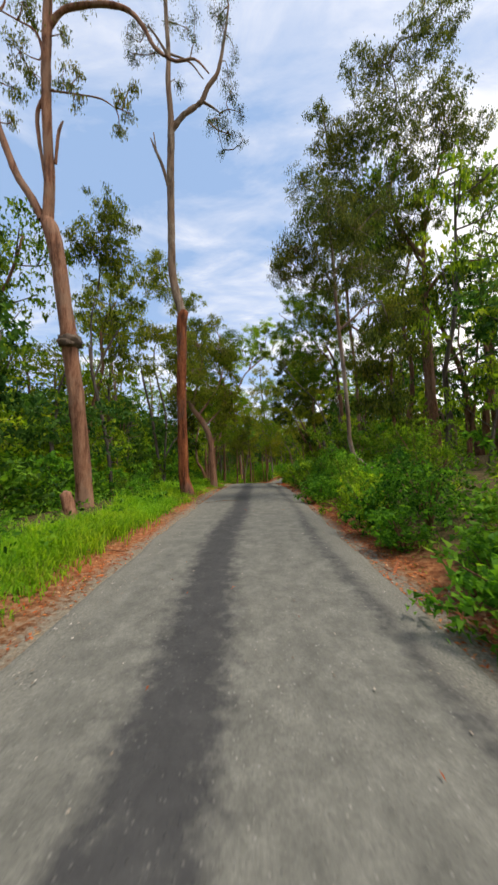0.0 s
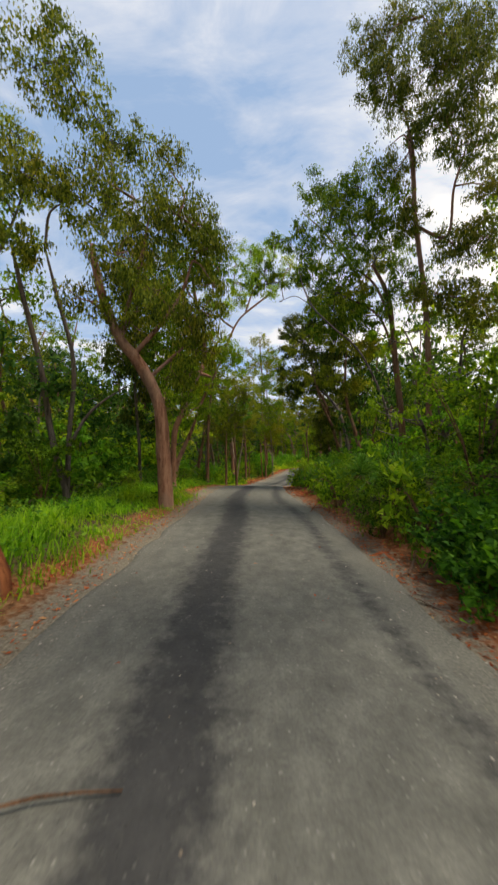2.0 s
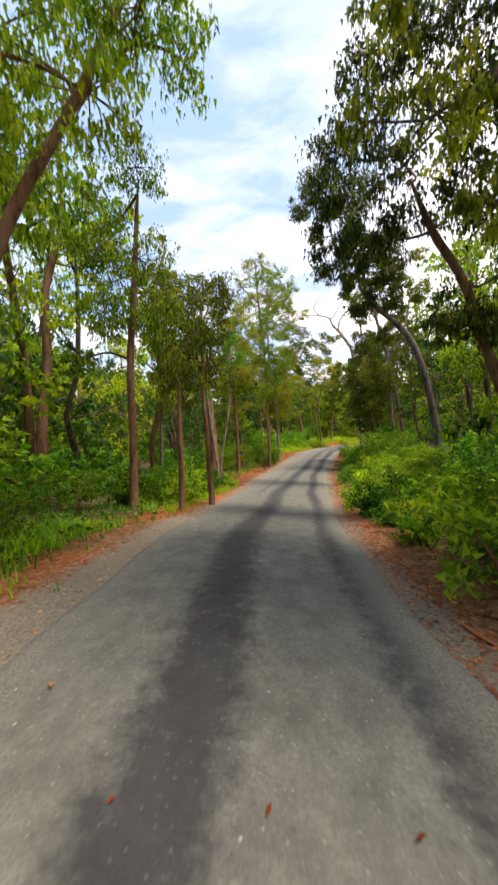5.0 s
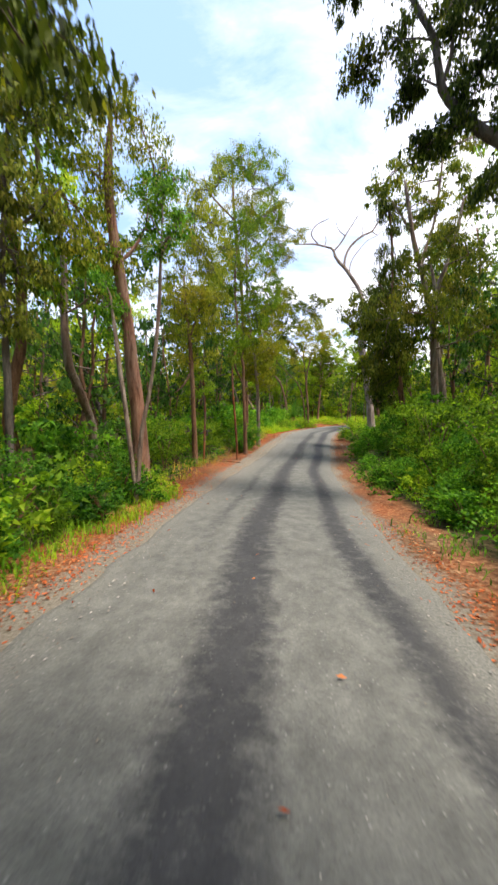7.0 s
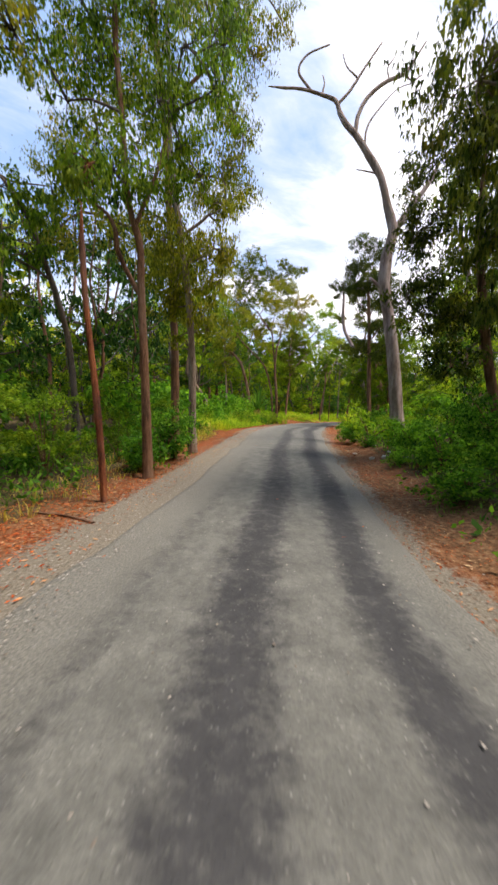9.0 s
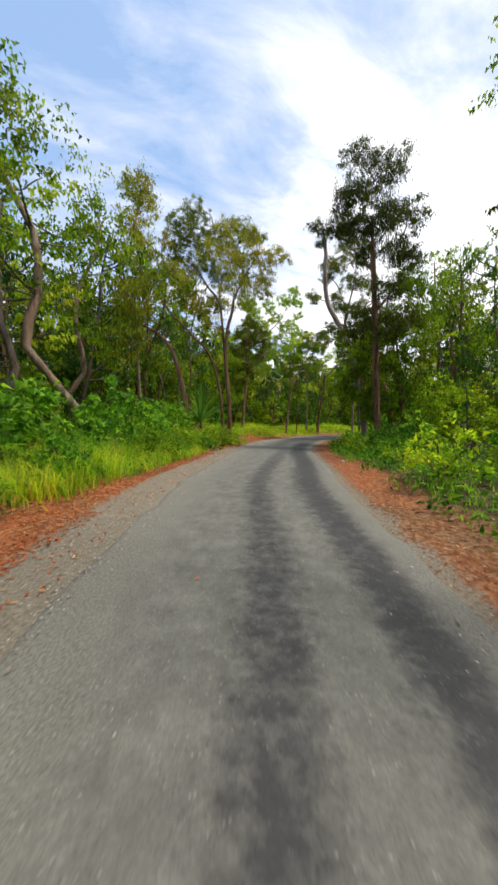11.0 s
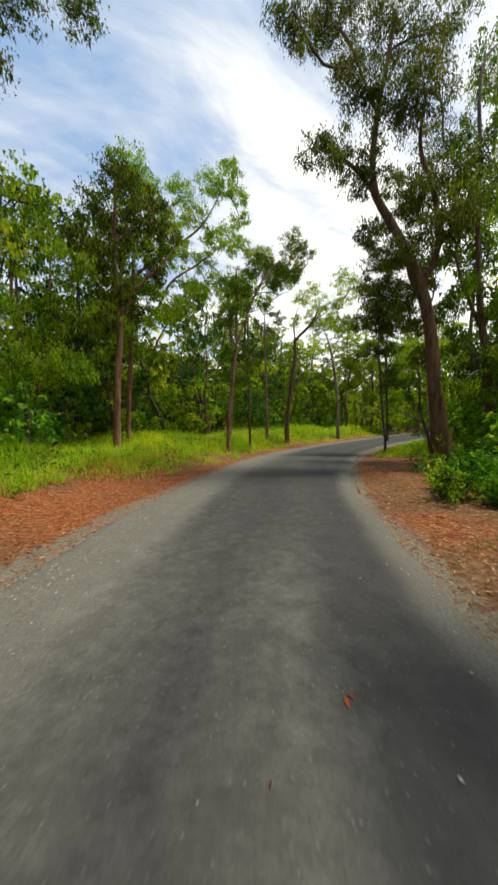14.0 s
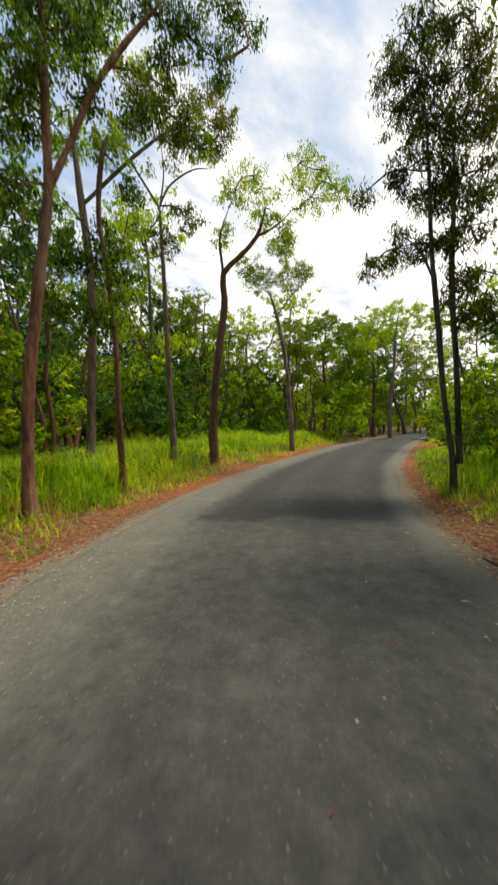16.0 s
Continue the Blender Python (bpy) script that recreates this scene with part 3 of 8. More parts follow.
def eucalypt(kind, label, stems, clusters, bark, leaf, dens, category="tree", at=None, per=58, size=0.100, wide=0.031, twigs=True, hang=0.72, group=""):
    """A tree: trunk, limbs, twigs and crown, under an empty at its foot. The first stem is the trunk."""
    COUNT[0] += 1
    rng = np.random.default_rng(100 + COUNT[0])
    x, y = stems[0][0][:2]
    base = np.array([x, y, gz(x, y)]) if at is None else np.array(at, float)
    root = tagged(new(kind), label, category, group)
    root.location = base
    wood, skin = [], bark.split("/")
    slim = SLIM if at is None and kind != "dead_tree" else 1.0
    bark = skin[-1]
    for i, st in enumerate(stems):
        st = np.array(st, float)
        st[:, 3] = np.where(st[:, 3] > 0.05, st[:, 3] * slim, st[:, 3])
        if i == 0 and at is None:
            foot = st[0].copy()
            foot[2] = min(foot[2], base[2] - 0.15)
            foot[3] *= 1.2
            st = st[1:] if st[0][2] < foot[2] + 0.05 else st
            st = np.vstack([foot, [*(foot[:2] * 0.8 + st[0][:2] * 0.2), base[2] + 0.12, st[0][3] * 1.08], st[st[:, 2] > base[2] + 0.3]])
        pts = st[:, :3] - (base if at is None else 0)
        v, q = tube(pts, st[:, 3], (12 if st[0][3] > 0.1 else 7) if at is None else (6 if len(st) > 4 else 3), max(0.12, 1.6 * st[0][3]) if at is None else 1.2, 0.05, rng)
        if at is None or len(st) > 4:
            part("branch" if i and at is None else "trunk", no_degenerate("trunk", v, q, BARK[skin[min(i, len(skin) - 1)]]), root)
        else:
            wood.append((v, q))
    if clusters:
        off = base if at is None else np.zeros(3)
        cl = [(c[0] - off[0], c[1] - off[1], c[2] - off[2], c[3]) for c in clusters]
        ss = [[(p[0] - off[0], p[1] - off[1], p[2] - off[2]) for p in st] for st in stems]
        away = abs(float(road_at(x, y)[1][0]))
        cs, rs = sprays(rng, cl, dens * (1.0 if at is not None else 1.2 if away > 4.5 else 1.5))
        if at is None and away > 4.5:
            size, wide = size * 1.18, wide * 1.3
        if twigs:
            v, q = joined(wood + grow_twigs(rng, ss, cl, cs, at is None))
            tagged(part("twig_growth", no_degenerate("twig_growth", v, q, BARK["grey" if bark in ("grey", "brown") else bark]), root), kind="stuff")
        v, q = leaves(rng, cs, rs, per, size, wide, hang, 4 if at is None and away < 4.0 else 3)
        part("crown", quick_mesh("crown", v, q, LEAF[leaf]), root)
    return root


forked = eucalypt("eucalyptus_tree", "tall pink-grey eucalyptus with a forked trunk and burl",
         [[(-4.45, 8.65, -0.45, 0.29), (-4.47, 8.62, 0.08, 0.27), (-4.50, 8.50, 1.83, 0.25), (-4.61, 8.39, 3.35, 0.25), (-4.74, 8.31, 4.56, 0.25), (-4.88, 8.23, 5.78, 0.24), (-5.05, 8.14, 7.15, 0.24), (-5.24, 8.09, 7.92, 0.25), (-5.35, 8.07, 8.15, 0.15)],
          [(-5.30, 8.08, 8.04, 0.19), (-5.22, 8.01, 8.98, 0.17), (-5.24, 7.93, 10.19, 0.15), (-5.26, 7.83, 11.71, 0.15), (-5.21, 7.73, 13.08, 0.15), (-5.17, 7.67, 13.99, 0.13), (-5.13, 7.59, 15.20, 0.11), (-5.04, 7.48, 16.72, 0.08), (-4.93, 7.36, 18.54, 0.03)],
          [(-5.42, 8.08, 8.07, 0.14), (-5.72, 8.03, 8.68, 0.13), (-6.09, 7.99, 9.30, 0.12), (-6.38, 7.94, 10.06, 0.11), (-6.60, 7.90, 10.75, 0.10), (-6.73, 7.82, 11.89, 0.05)],
          [(-5.13, 7.72, 13.31, 0.10), (-4.79, 7.69, 13.68, 0.09), (-4.18, 7.68, 13.82, 0.09), (-3.57, 7.68, 13.84, 0.09), (-2.97, 7.69, 13.64, 0.08), (-2.59, 7.72, 13.18, 0.07), (-2.30, 7.76, 12.64, 0.05), (-1.77, 7.78, 12.28, 0.04), (-1.24, 7.78, 12.32, 0.03), (-0.87, 7.80, 11.93, 0.02)],
          [(-5.28, 8.02, 8.83, 0.04), (-5.39, 7.97, 9.59, 0.04), (-5.49, 7.92, 10.35, 0.05), (-5.51, 7.88, 10.96, 0.05), (-5.23, 7.83, 11.71, 0.05), (-5.34, 7.76, 12.63, 0.04), (-5.53, 7.73, 13.16, 0.03), (-6.01, 7.71, 13.47, 0.02), (-6.47, 7.69, 13.74, 0.02)],
          [(-5.05, 7.97, 9.58, 0.04), (-4.93, 7.91, 10.49, 0.04), (-4.82, 7.89, 10.72, 0.02)],
          [(-5.21, 7.84, 11.56, 0.03), (-4.38, 7.84, 11.42, 0.02), (-3.77, 7.85, 11.29, 0.02), (-3.40, 7.87, 11.04, 0.01)]],
         [(-5.96, 7.78, 12.65, 0.43), (-5.90, 8.24, 12.62, 0.43), (-6.36, 8.23, 12.09, 0.37), (-4.73, 7.65, 11.64, 0.37), (-4.48, 7.76, 11.20, 0.30), (-4.70, 7.56, 12.82, 0.24), (-6.28, 8.07, 11.04, 0.24), (-4.33, 7.79, 11.94, 0.24), (-5.73, 7.95, 13.76, 0.30), (-2.99, 7.24, 10.68, 0.30), (-3.25, 8.38, 11.52, 0.24), (-2.92, 7.79, 11.63, 0.20), (-3.42, 8.13, 10.68, 0.17), (-5.82, 7.63, 13.86, 0.46), (-4.55, 7.51, 14.38, 0.76), (-5.63, 7.72, 15.63, 0.91), (-4.29, 7.82, 15.97, 0.76), (-6.39, 7.55, 14.81, 0.76), (-4.86, 7.44, 16.62, 1.07)],
         "pink", "dark", 1.05, per=54, size=0.085, wide=0.022, hang=0.85)


def burl(parent, x, y, z, r):
    """A dark lumpy collar round a trunk."""
    bm = bmesh.new()
    bmesh.ops.create_icosphere(bm, subdivisions=3, radius=r)
    for v in bm.verts:
        v.co *= 1 + 0.55 * noise.noise(v.co * 7 + Vector((x, y, z)))
        v.co.z *= 0.62
    me = bpy.data.meshes.new("burl")
    bm.to_mesh(me)
    bm.free()
    for p in me.polygons:
        p.use_smooth = True
    me.materials.append(BARK["grey"])
    part("burl", me, parent, "dark lumpy burl").location = Vector((x, y, z)) - parent.location


burl(forked, -4.72, 8.25, 4.74, 0.30)
eucalypt("eucalyptus_tree", "tall straight eucalyptus with peeling red bark",
         [[(-2.28, 11.74, -0.27, 0.31), (-2.31, 11.71, 0.14, 0.29), (-2.38, 11.67, 0.87, 0.25), (-2.40, 11.57, 2.32, 0.23), (-2.41, 11.45, 3.98, 0.22), (-2.37, 11.34, 5.64, 0.22), (-2.36, 11.27, 6.63, 0.23), (-2.29, 11.24, 7.05, 0.23)],
          [(-2.29, 11.26, 6.76, 0.19), (-2.48, 11.21, 7.51, 0.19), (-2.66, 11.16, 8.34, 0.18), (-2.68, 11.09, 9.38, 0.17), (-2.67, 10.99, 10.83, 0.16), (-2.66, 10.89, 12.28, 0.17), (-2.62, 10.80, 13.52, 0.16), (-2.62, 10.75, 14.35, 0.13), (-2.69, 10.68, 15.39, 0.12), (-2.66, 10.59, 16.63, 0.10), (-2.71, 10.52, 17.67, 0.09), (-2.74, 10.42, 19.12, 0.08), (-2.75, 10.30, 20.99, 0.04)],
          [(-2.59, 10.79, 13.73, 0.14), (-2.15, 10.75, 14.24, 0.12), (-1.73, 10.73, 14.54, 0.11), (-1.47, 10.72, 14.74, 0.11), (-1.24, 10.68, 15.26, 0.10), (-0.92, 10.65, 15.66, 0.09), (-0.76, 10.62, 16.18, 0.08), (-0.57, 10.55, 17.21, 0.05), (-0.41, 10.48, 18.25, 0.03)],
          [(-1.45, 10.72, 14.74, 0.05), (-1.10, 10.73, 14.53, 0.04), (-0.80, 10.75, 14.31, 0.02)],
          [(-2.72, 10.94, 11.55, 0.09), (-2.99, 10.88, 12.49, 0.07), (-3.21, 10.84, 13.01, 0.05), (-3.37, 10.81, 13.43, 0.02)],
          [(-3.17, 10.84, 12.95, 0.03), (-3.26, 10.80, 13.64, 0.02)],
          [(-2.67, 10.61, 16.42, 0.07), (-3.03, 10.56, 17.05, 0.04), (-3.39, 10.53, 17.58, 0.03)],
          [(-2.67, 10.60, 16.53, 0.04), (-1.90, 10.62, 16.20, 0.03), (-1.40, 10.66, 15.57, 0.02)]],
         [(-3.87, 10.60, 16.55, 0.46), (-4.30, 10.88, 17.78, 0.37), (-3.62, 10.79, 17.62, 0.46), (-3.21, 10.83, 16.87, 0.33), (-2.08, 11.05, 18.23, 0.33), (-1.60, 10.12, 17.26, 0.29), (-2.19, 10.48, 15.01, 0.27), (-0.61, 10.11, 16.78, 0.46), (-0.83, 10.47, 17.79, 0.37), (-0.47, 10.97, 16.08, 0.42), (-0.37, 10.68, 15.08, 0.37), (-0.92, 10.93, 14.19, 0.42), (-0.47, 10.17, 12.84, 0.42), (-0.07, 10.79, 14.36, 0.33), (-1.22, 10.47, 13.67, 0.29), (-0.76, 11.42, 13.58, 0.25), (0.01, 11.10, 13.58, 0.25), (-0.24, 10.89, 17.02, 0.29), (-1.68, 10.54, 17.00, 0.25), (-2.65, 10.72, 17.97, 0.37), (-2.83, 10.59, 20.11, 0.83), (-1.90, 10.20, 20.56, 1.04), (-0.48, 10.24, 19.22, 0.83), (-3.58, 10.32, 20.11, 0.93)],
         "red/pale", "dark", 1.15, per=54, size=0.085, wide=0.022, hang=0.85)
eucalypt("eucalyptus_tree", "leaning brown-barked eucalyptus with a dense leafy crown",
         [[(-1.86, 16.90, -0.13, 0.27), (-1.86, 16.90, 0.17, 0.23), (-1.93, 16.87, 1.59, 0.22), (-2.02, 16.83, 2.75, 0.20), (-2.29, 16.73, 3.46, 0.19), (-2.63, 16.59, 4.02, 0.17), (-2.90, 16.48, 4.36, 0.15), (-3.17, 16.38, 5.02, 0.13), (-3.36, 16.30, 5.65, 0.12), (-3.52, 16.24, 6.58, 0.05)],
          [(-2.63, 16.59, 4.02, 0.08), (-2.11, 16.79, 4.75, 0.07), (-1.55, 17.02, 5.76, 0.05), (-1.26, 17.13, 6.76, 0.02)],
          [(-2.90, 16.48, 4.36, 0.08), (-2.73, 16.55, 5.33, 0.06), (-2.48, 16.65, 6.45, 0.05), (-2.31, 16.72, 7.58, 0.01)],
          [(-2.29, 16.73, 3.46, 0.05), (-1.74, 16.94, 4.07, 0.04), (-1.15, 17.18, 4.73, 0.01)]],
         [(-2.50, 16.26, 7.69, 1.03), (-1.56, 16.66, 7.63, 0.94), (-1.22, 17.50, 7.18, 0.85), (-2.06, 16.40, 5.53, 0.95), (-0.84, 17.36, 5.41, 0.69), (-2.88, 16.12, 6.28, 0.89), (-3.42, 16.33, 8.38, 0.78), (-1.03, 17.12, 7.77, 0.69), (-1.83, 16.82, 9.00, 0.65), (-1.22, 17.02, 4.21, 0.67), (-2.67, 16.45, 4.77, 0.60), (-3.51, 16.12, 5.14, 0.66), (-0.81, 17.53, 7.58, 0.56), (-0.74, 17.38, 6.26, 0.52), (-0.90, 17.03, 4.44, 0.51), (-1.37, 16.78, 4.96, 0.66), (-1.51, 17.29, 3.52, 0.49)],
         "pink", "olive", 1.15)
eucalypt("eucalyptus_tree", "slender dark-trunked tree with bare crooked branches",
         [[(-5.44, 12.65, -0.03, 0.12), (-5.44, 12.65, 0.27, 0.10), (-5.61, 12.52, 2.29, 0.09), (-5.87, 12.32, 3.99, 0.08), (-6.07, 12.17, 5.08, 0.07), (-6.17, 12.09, 6.18, 0.03)],
          [(-6.02, 12.21, 4.88, 0.04), (-5.72, 12.44, 5.94, 0.04), (-5.34, 12.72, 6.95, 0.03), (-4.93, 13.04, 7.72, 0.01)],
          [(-6.07, 12.17, 5.08, 0.04), (-6.11, 12.14, 7.38, 0.03), (-5.94, 12.27, 8.52, 0.01)]],
         [(-5.50, 12.38, 11.10, 1.21), (-5.36, 13.17, 9.82, 0.94), (-5.92, 12.38, 9.86, 1.03), (-4.87, 12.93, 8.29, 0.71), (-5.76, 12.49, 12.19, 0.90), (-6.32, 11.80, 10.25, 0.98), (-5.49, 12.49, 7.33, 0.60), (-5.26, 12.87, 6.02, 0.76)],
         "grey", "olive", 0.8)
eucalypt("eucalyptus_tree", "pair of slender dark forest trunks with thin crowns",
         [[(-4.62, 17.38, -0.33, 0.13), (-4.62, 17.38, -0.03, 0.11), (-4.90, 17.20, 1.78, 0.10), (-5.19, 17.01, 3.97, 0.08), (-5.52, 16.79, 5.65, 0.07), (-5.73, 16.65, 6.87, 0.03)],
          [(-4.62, 17.38, 0.04, 0.09), (-4.61, 17.39, 1.93, 0.08), (-4.55, 17.43, 4.10, 0.07), (-4.90, 17.19, 5.86, 0.06), (-5.13, 17.04, 6.99, 0.02)],
          [(-4.65, 17.36, 1.63, 0.05), (-4.18, 17.67, 2.74, 0.04), (-3.30, 18.24, 3.66, 0.01)]],
         [(-5.33, 16.74, 11.57, 1.04), (-4.57, 17.81, 11.90, 0.96), (-4.92, 17.25, 12.87, 0.93), (-5.43, 16.37, 8.51, 1.01), (-4.87, 17.31, 8.43, 0.92), (-4.02, 18.12, 11.03, 0.83), (-3.11, 18.42, 11.35, 0.70), (-5.36, 16.52, 6.64, 0.72), (-4.14, 18.08, 8.72, 0.82)],
         "grey", "olive", 0.9)
eucalypt("eucalyptus_tree", "pink-barked eucalyptus with a broken limb and pale upper trunk",
         [[(-2.59, 20.91, 0.27, 0.17), (-2.59, 20.91, 0.57, 0.15), (-2.59, 20.91, 1.70, 0.14), (-2.50, 20.96, 2.62, 0.14), (-2.29, 21.07, 3.11, 0.13), (-2.04, 21.20, 3.84, 0.13), (-1.73, 21.37, 4.70, 0.12), (-1.52, 21.48, 5.18, 0.12), (-1.51, 21.48, 5.97, 0.11), (-1.56, 21.46, 6.74, 0.10), (-1.72, 21.37, 7.23, 0.09), (-1.88, 21.28, 8.03, 0.08), (-2.03, 21.21, 9.14, 0.03)],
          [(-1.85, 21.30, 4.77, 0.11), (-1.58, 21.44, 4.77, 0.10), (-1.24, 21.62, 4.69, 0.04)],
          [(-1.72, 21.37, 7.17, 0.04), (-1.38, 21.55, 7.74, 0.03), (-1.13, 21.68, 8.58, 0.01)],
          [(-1.79, 21.33, 7.64, 0.04), (-2.12, 21.16, 8.00, 0.03), (-2.25, 21.09, 8.56, 0.01)]],
         [(-1.74, 21.42, 8.97, 0.78), (-1.13, 21.75, 10.19, 0.94), (-2.20, 20.77, 8.58, 0.94), (-2.60, 20.57, 7.27, 0.80), (-2.04, 21.09, 6.86, 0.64), (-3.10, 20.48, 7.64, 0.96), (-2.65, 20.51, 6.04, 0.80), (-3.22, 20.66, 5.38, 0.86), (-0.98, 21.55, 9.02, 0.59), (-2.37, 20.90, 5.36, 0.62), (-2.17, 21.41, 6.14, 0.59), (-1.05, 20.71, 8.83, 0.52), (-1.89, 20.47, 4.51, 0.53), (-2.17, 20.29, 3.67, 0.56), (-2.82, 20.48, 4.32, 0.59), (-2.20, 21.74, 4.27, 0.43), (-1.40, 20.69, 3.25, 0.44), (-1.91, 20.29, 2.95, 0.31), (-2.84, 20.83, 3.30, 0.50)],
         "pink", "green", 1.15)
eucalypt("eucalyptus_tree", "open-crowned forest tree behind the long grass",
         [[(-8.64, 19.80, 0.07, 0.14), (-8.59, 19.72, 2.17, 0.13), (-8.73, 19.61, 5.19, 0.12), (-8.55, 19.49, 8.22, 0.09), (-8.64, 19.38, 11.01, 0.07), (-8.50, 19.31, 12.87, 0.03)],
          [(-8.71, 19.60, 5.42, 0.06), (-9.57, 19.53, 7.28, 0.05), (-10.50, 19.49, 8.68, 0.02)],
          [(-8.59, 19.51, 7.75, 0.06), (-7.71, 19.42, 9.61, 0.04), (-7.25, 19.37, 11.01, 0.02)]],
         [(-8.34, 18.85, 12.92, 0.88), (-8.95, 18.51, 11.70, 0.88), (-8.10, 20.14, 13.11, 0.79), (-9.77, 18.51, 10.35, 0.93), (-7.69, 17.99, 9.97, 0.93), (-7.42, 19.89, 11.14, 0.79)],
         "grey", "olive", 0.9, per=54, size=0.095, wide=0.030)
eucalypt("eucalyptus_tree", "multi-stemmed pink eucalyptus with a limb arching over the road",
         [[(-3.31, 24.36, -0.30, 0.21), (-3.31, 24.36, 0.00, 0.18), (-3.20, 24.40, 0.94, 0.16), (-2.54, 24.65, 2.68, 0.10), (-2.05, 24.85, 4.17, 0.085), (-1.40, 25.10, 5.66, 0.075), (-0.57, 25.42, 7.91, 0.065), (-0.17, 25.57, 8.75, 0.06), (0.68, 25.90, 9.67, 0.05), (2.24, 26.50, 11.12, 0.02)],
          [(-3.27, 24.37, 0.13, 0.16), (-3.59, 24.25, 1.11, 0.14), (-3.89, 24.13, 1.57, 0.12), (-3.98, 24.10, 3.02, 0.10), (-3.78, 24.17, 4.31, 0.04)],
          [(-3.28, 24.37, 0.62, 0.11), (-3.29, 24.36, 2.08, 0.09), (-3.21, 24.40, 3.23, 0.03)],
          [(-0.44, 25.46, 8.22, 0.06), (-1.05, 25.23, 8.60, 0.05), (-1.55, 25.04, 9.17, 0.01)],
          [(0.20, 25.71, 9.24, 0.06), (0.59, 25.86, 10.41, 0.04), (1.19, 26.09, 11.40, 0.01)]],
         [(0.78, 25.81, 11.73, 0.87), (-0.15, 25.47, 9.90, 0.67), (-1.01, 24.95, 9.29, 0.72), (1.57, 25.98, 10.72, 0.72), (2.75, 26.42, 12.13, 0.83), (-1.69, 24.87, 9.57, 0.63), (0.40, 25.84, 10.98, 0.69), (-1.40, 25.18, 7.30, 0.89), (-2.62, 25.05, 4.93, 0.84), (-0.51, 25.06, 6.71, 0.84), (1.84, 26.39, 13.31, 0.73), (-1.95, 24.50, 5.75, 0.78), (0.41, 25.55, 12.51, 0.69), (-0.33, 25.32, 11.61, 0.52), (0.99, 25.82, 12.60, 0.59), (-0.44, 25.65, 10.80, 0.48), (-1.55, 24.22, 6.40, 0.57), (-0.62, 24.95, 6.14, 0.53), (-3.72, 24.86, 4.24, 0.53), (-2.90, 25.10, 4.32, 0.53), (-0.83, 24.15, 4.75, 0.53), (-3.37, 25.43, 6.76, 0.59), (-0.02, 24.85, 5.82, 0.45), (-3.49, 24.27, 3.03, 0.59), (-1.78, 24.15, 4.87, 0.53), (-1.00, 24.17, 6.68, 0.53), (-1.94, 24.49, 7.51, 0.53), (-3.59, 25.49, 8.72, 0.59), (-2.77, 25.29, 3.38, 0.53), (-0.31, 24.54, 6.53, 0.41), (-3.98, 24.60, 5.05, 0.59)],
         "pink", "bright", 0.9)
eucalypt("eucalyptus_tree", "slim dark-barked forest tree beside leaf litter",
         [[(-2.23, 29.00, -0.86, 0.16), (-2.23, 29.00, -0.56, 0.14), (-2.20, 29.01, 1.21, 0.12), (-2.19, 29.01, 3.34, 0.11), (-2.05, 29.05, 5.08, 0.10), (-1.90, 29.09, 7.42, 0.04)]],
         [(-1.91, 28.93, 5.80, 0.78), (-2.71, 28.96, 4.68, 0.76), (-1.44, 29.28, 4.35, 0.79), (-2.94, 29.27, 6.74, 0.95), (-1.81, 28.76, 7.81, 0.78), (-3.14, 29.22, 5.94, 0.77), (-2.59, 28.52, 4.19, 0.68), (-3.69, 29.44, 3.44, 0.58), (-1.88, 29.50, 4.42, 0.58)],
         "brown", "green", 1.0)
eucalypt("eucalyptus_tree", "slim reddish-brown forest tree beside the verge",
         [[(-1.05, 29.17, -0.73, 0.11), (-1.05, 29.17, -0.43, 0.10), (-1.04, 29.17, 0.54, 0.09), (-1.05, 29.17, 1.33, 0.08), (-1.05, 29.17, 2.05, 0.07), (-1.03, 29.18, 2.83, 0.03)]],
         [(-0.95, 29.28, 3.61, 0.55), (-0.64, 29.47, 4.13, 0.48), (-1.23, 29.11, 3.24, 0.57), (-0.85, 29.53, 4.66, 0.51), (-0.68, 29.34, 2.83, 0.33)],
         "brown", "olive", 0.9)
eucalypt("eucalyptus_tree", "straight brown forest tree with a drooping crown",
         [[(-0.40, 30.40, -0.86, 0.12), (-0.40, 30.40, -0.56, 0.11), (-0.46, 30.38, 0.66, 0.09), (-0.49, 30.37, 1.56, 0.08), (-0.56, 30.35, 2.41, 0.07), (-0.56, 30.35, 3.37, 0.06), (-0.48, 30.37, 4.83, 0.02)],
          [(-0.56, 30.35, 2.41, 0.03), (-0.79, 30.27, 2.79, 0.02), (-1.07, 30.18, 2.94, 0.01)],
          [(-0.56, 30.35, 3.30, 0.03), (-0.26, 30.44, 3.84, 0.02), (0.07, 30.56, 4.13, 0.01)]],
         [(-0.70, 30.21, 4.43, 0.54), (-0.17, 30.39, 4.14, 0.50), (0.10, 30.49, 4.96, 0.44), (-0.89, 30.03, 3.74, 0.47), (-0.29, 30.47, 3.38, 0.40), (-0.69, 30.22, 2.97, 0.42), (-1.21, 30.32, 3.27, 0.40), (0.10, 30.60, 5.79, 0.50), (-0.48, 30.28, 5.48, 0.61), (0.31, 30.66, 5.59, 0.37), (-0.94, 30.26, 2.38, 0.35), (-0.34, 30.52, 4.42, 0.61), (-0.83, 30.74, 3.36, 0.66), (-1.42, 30.12, 2.86, 0.61), (0.29, 29.92, 3.00, 0.55)],
         "brown", "olive", 0.95)
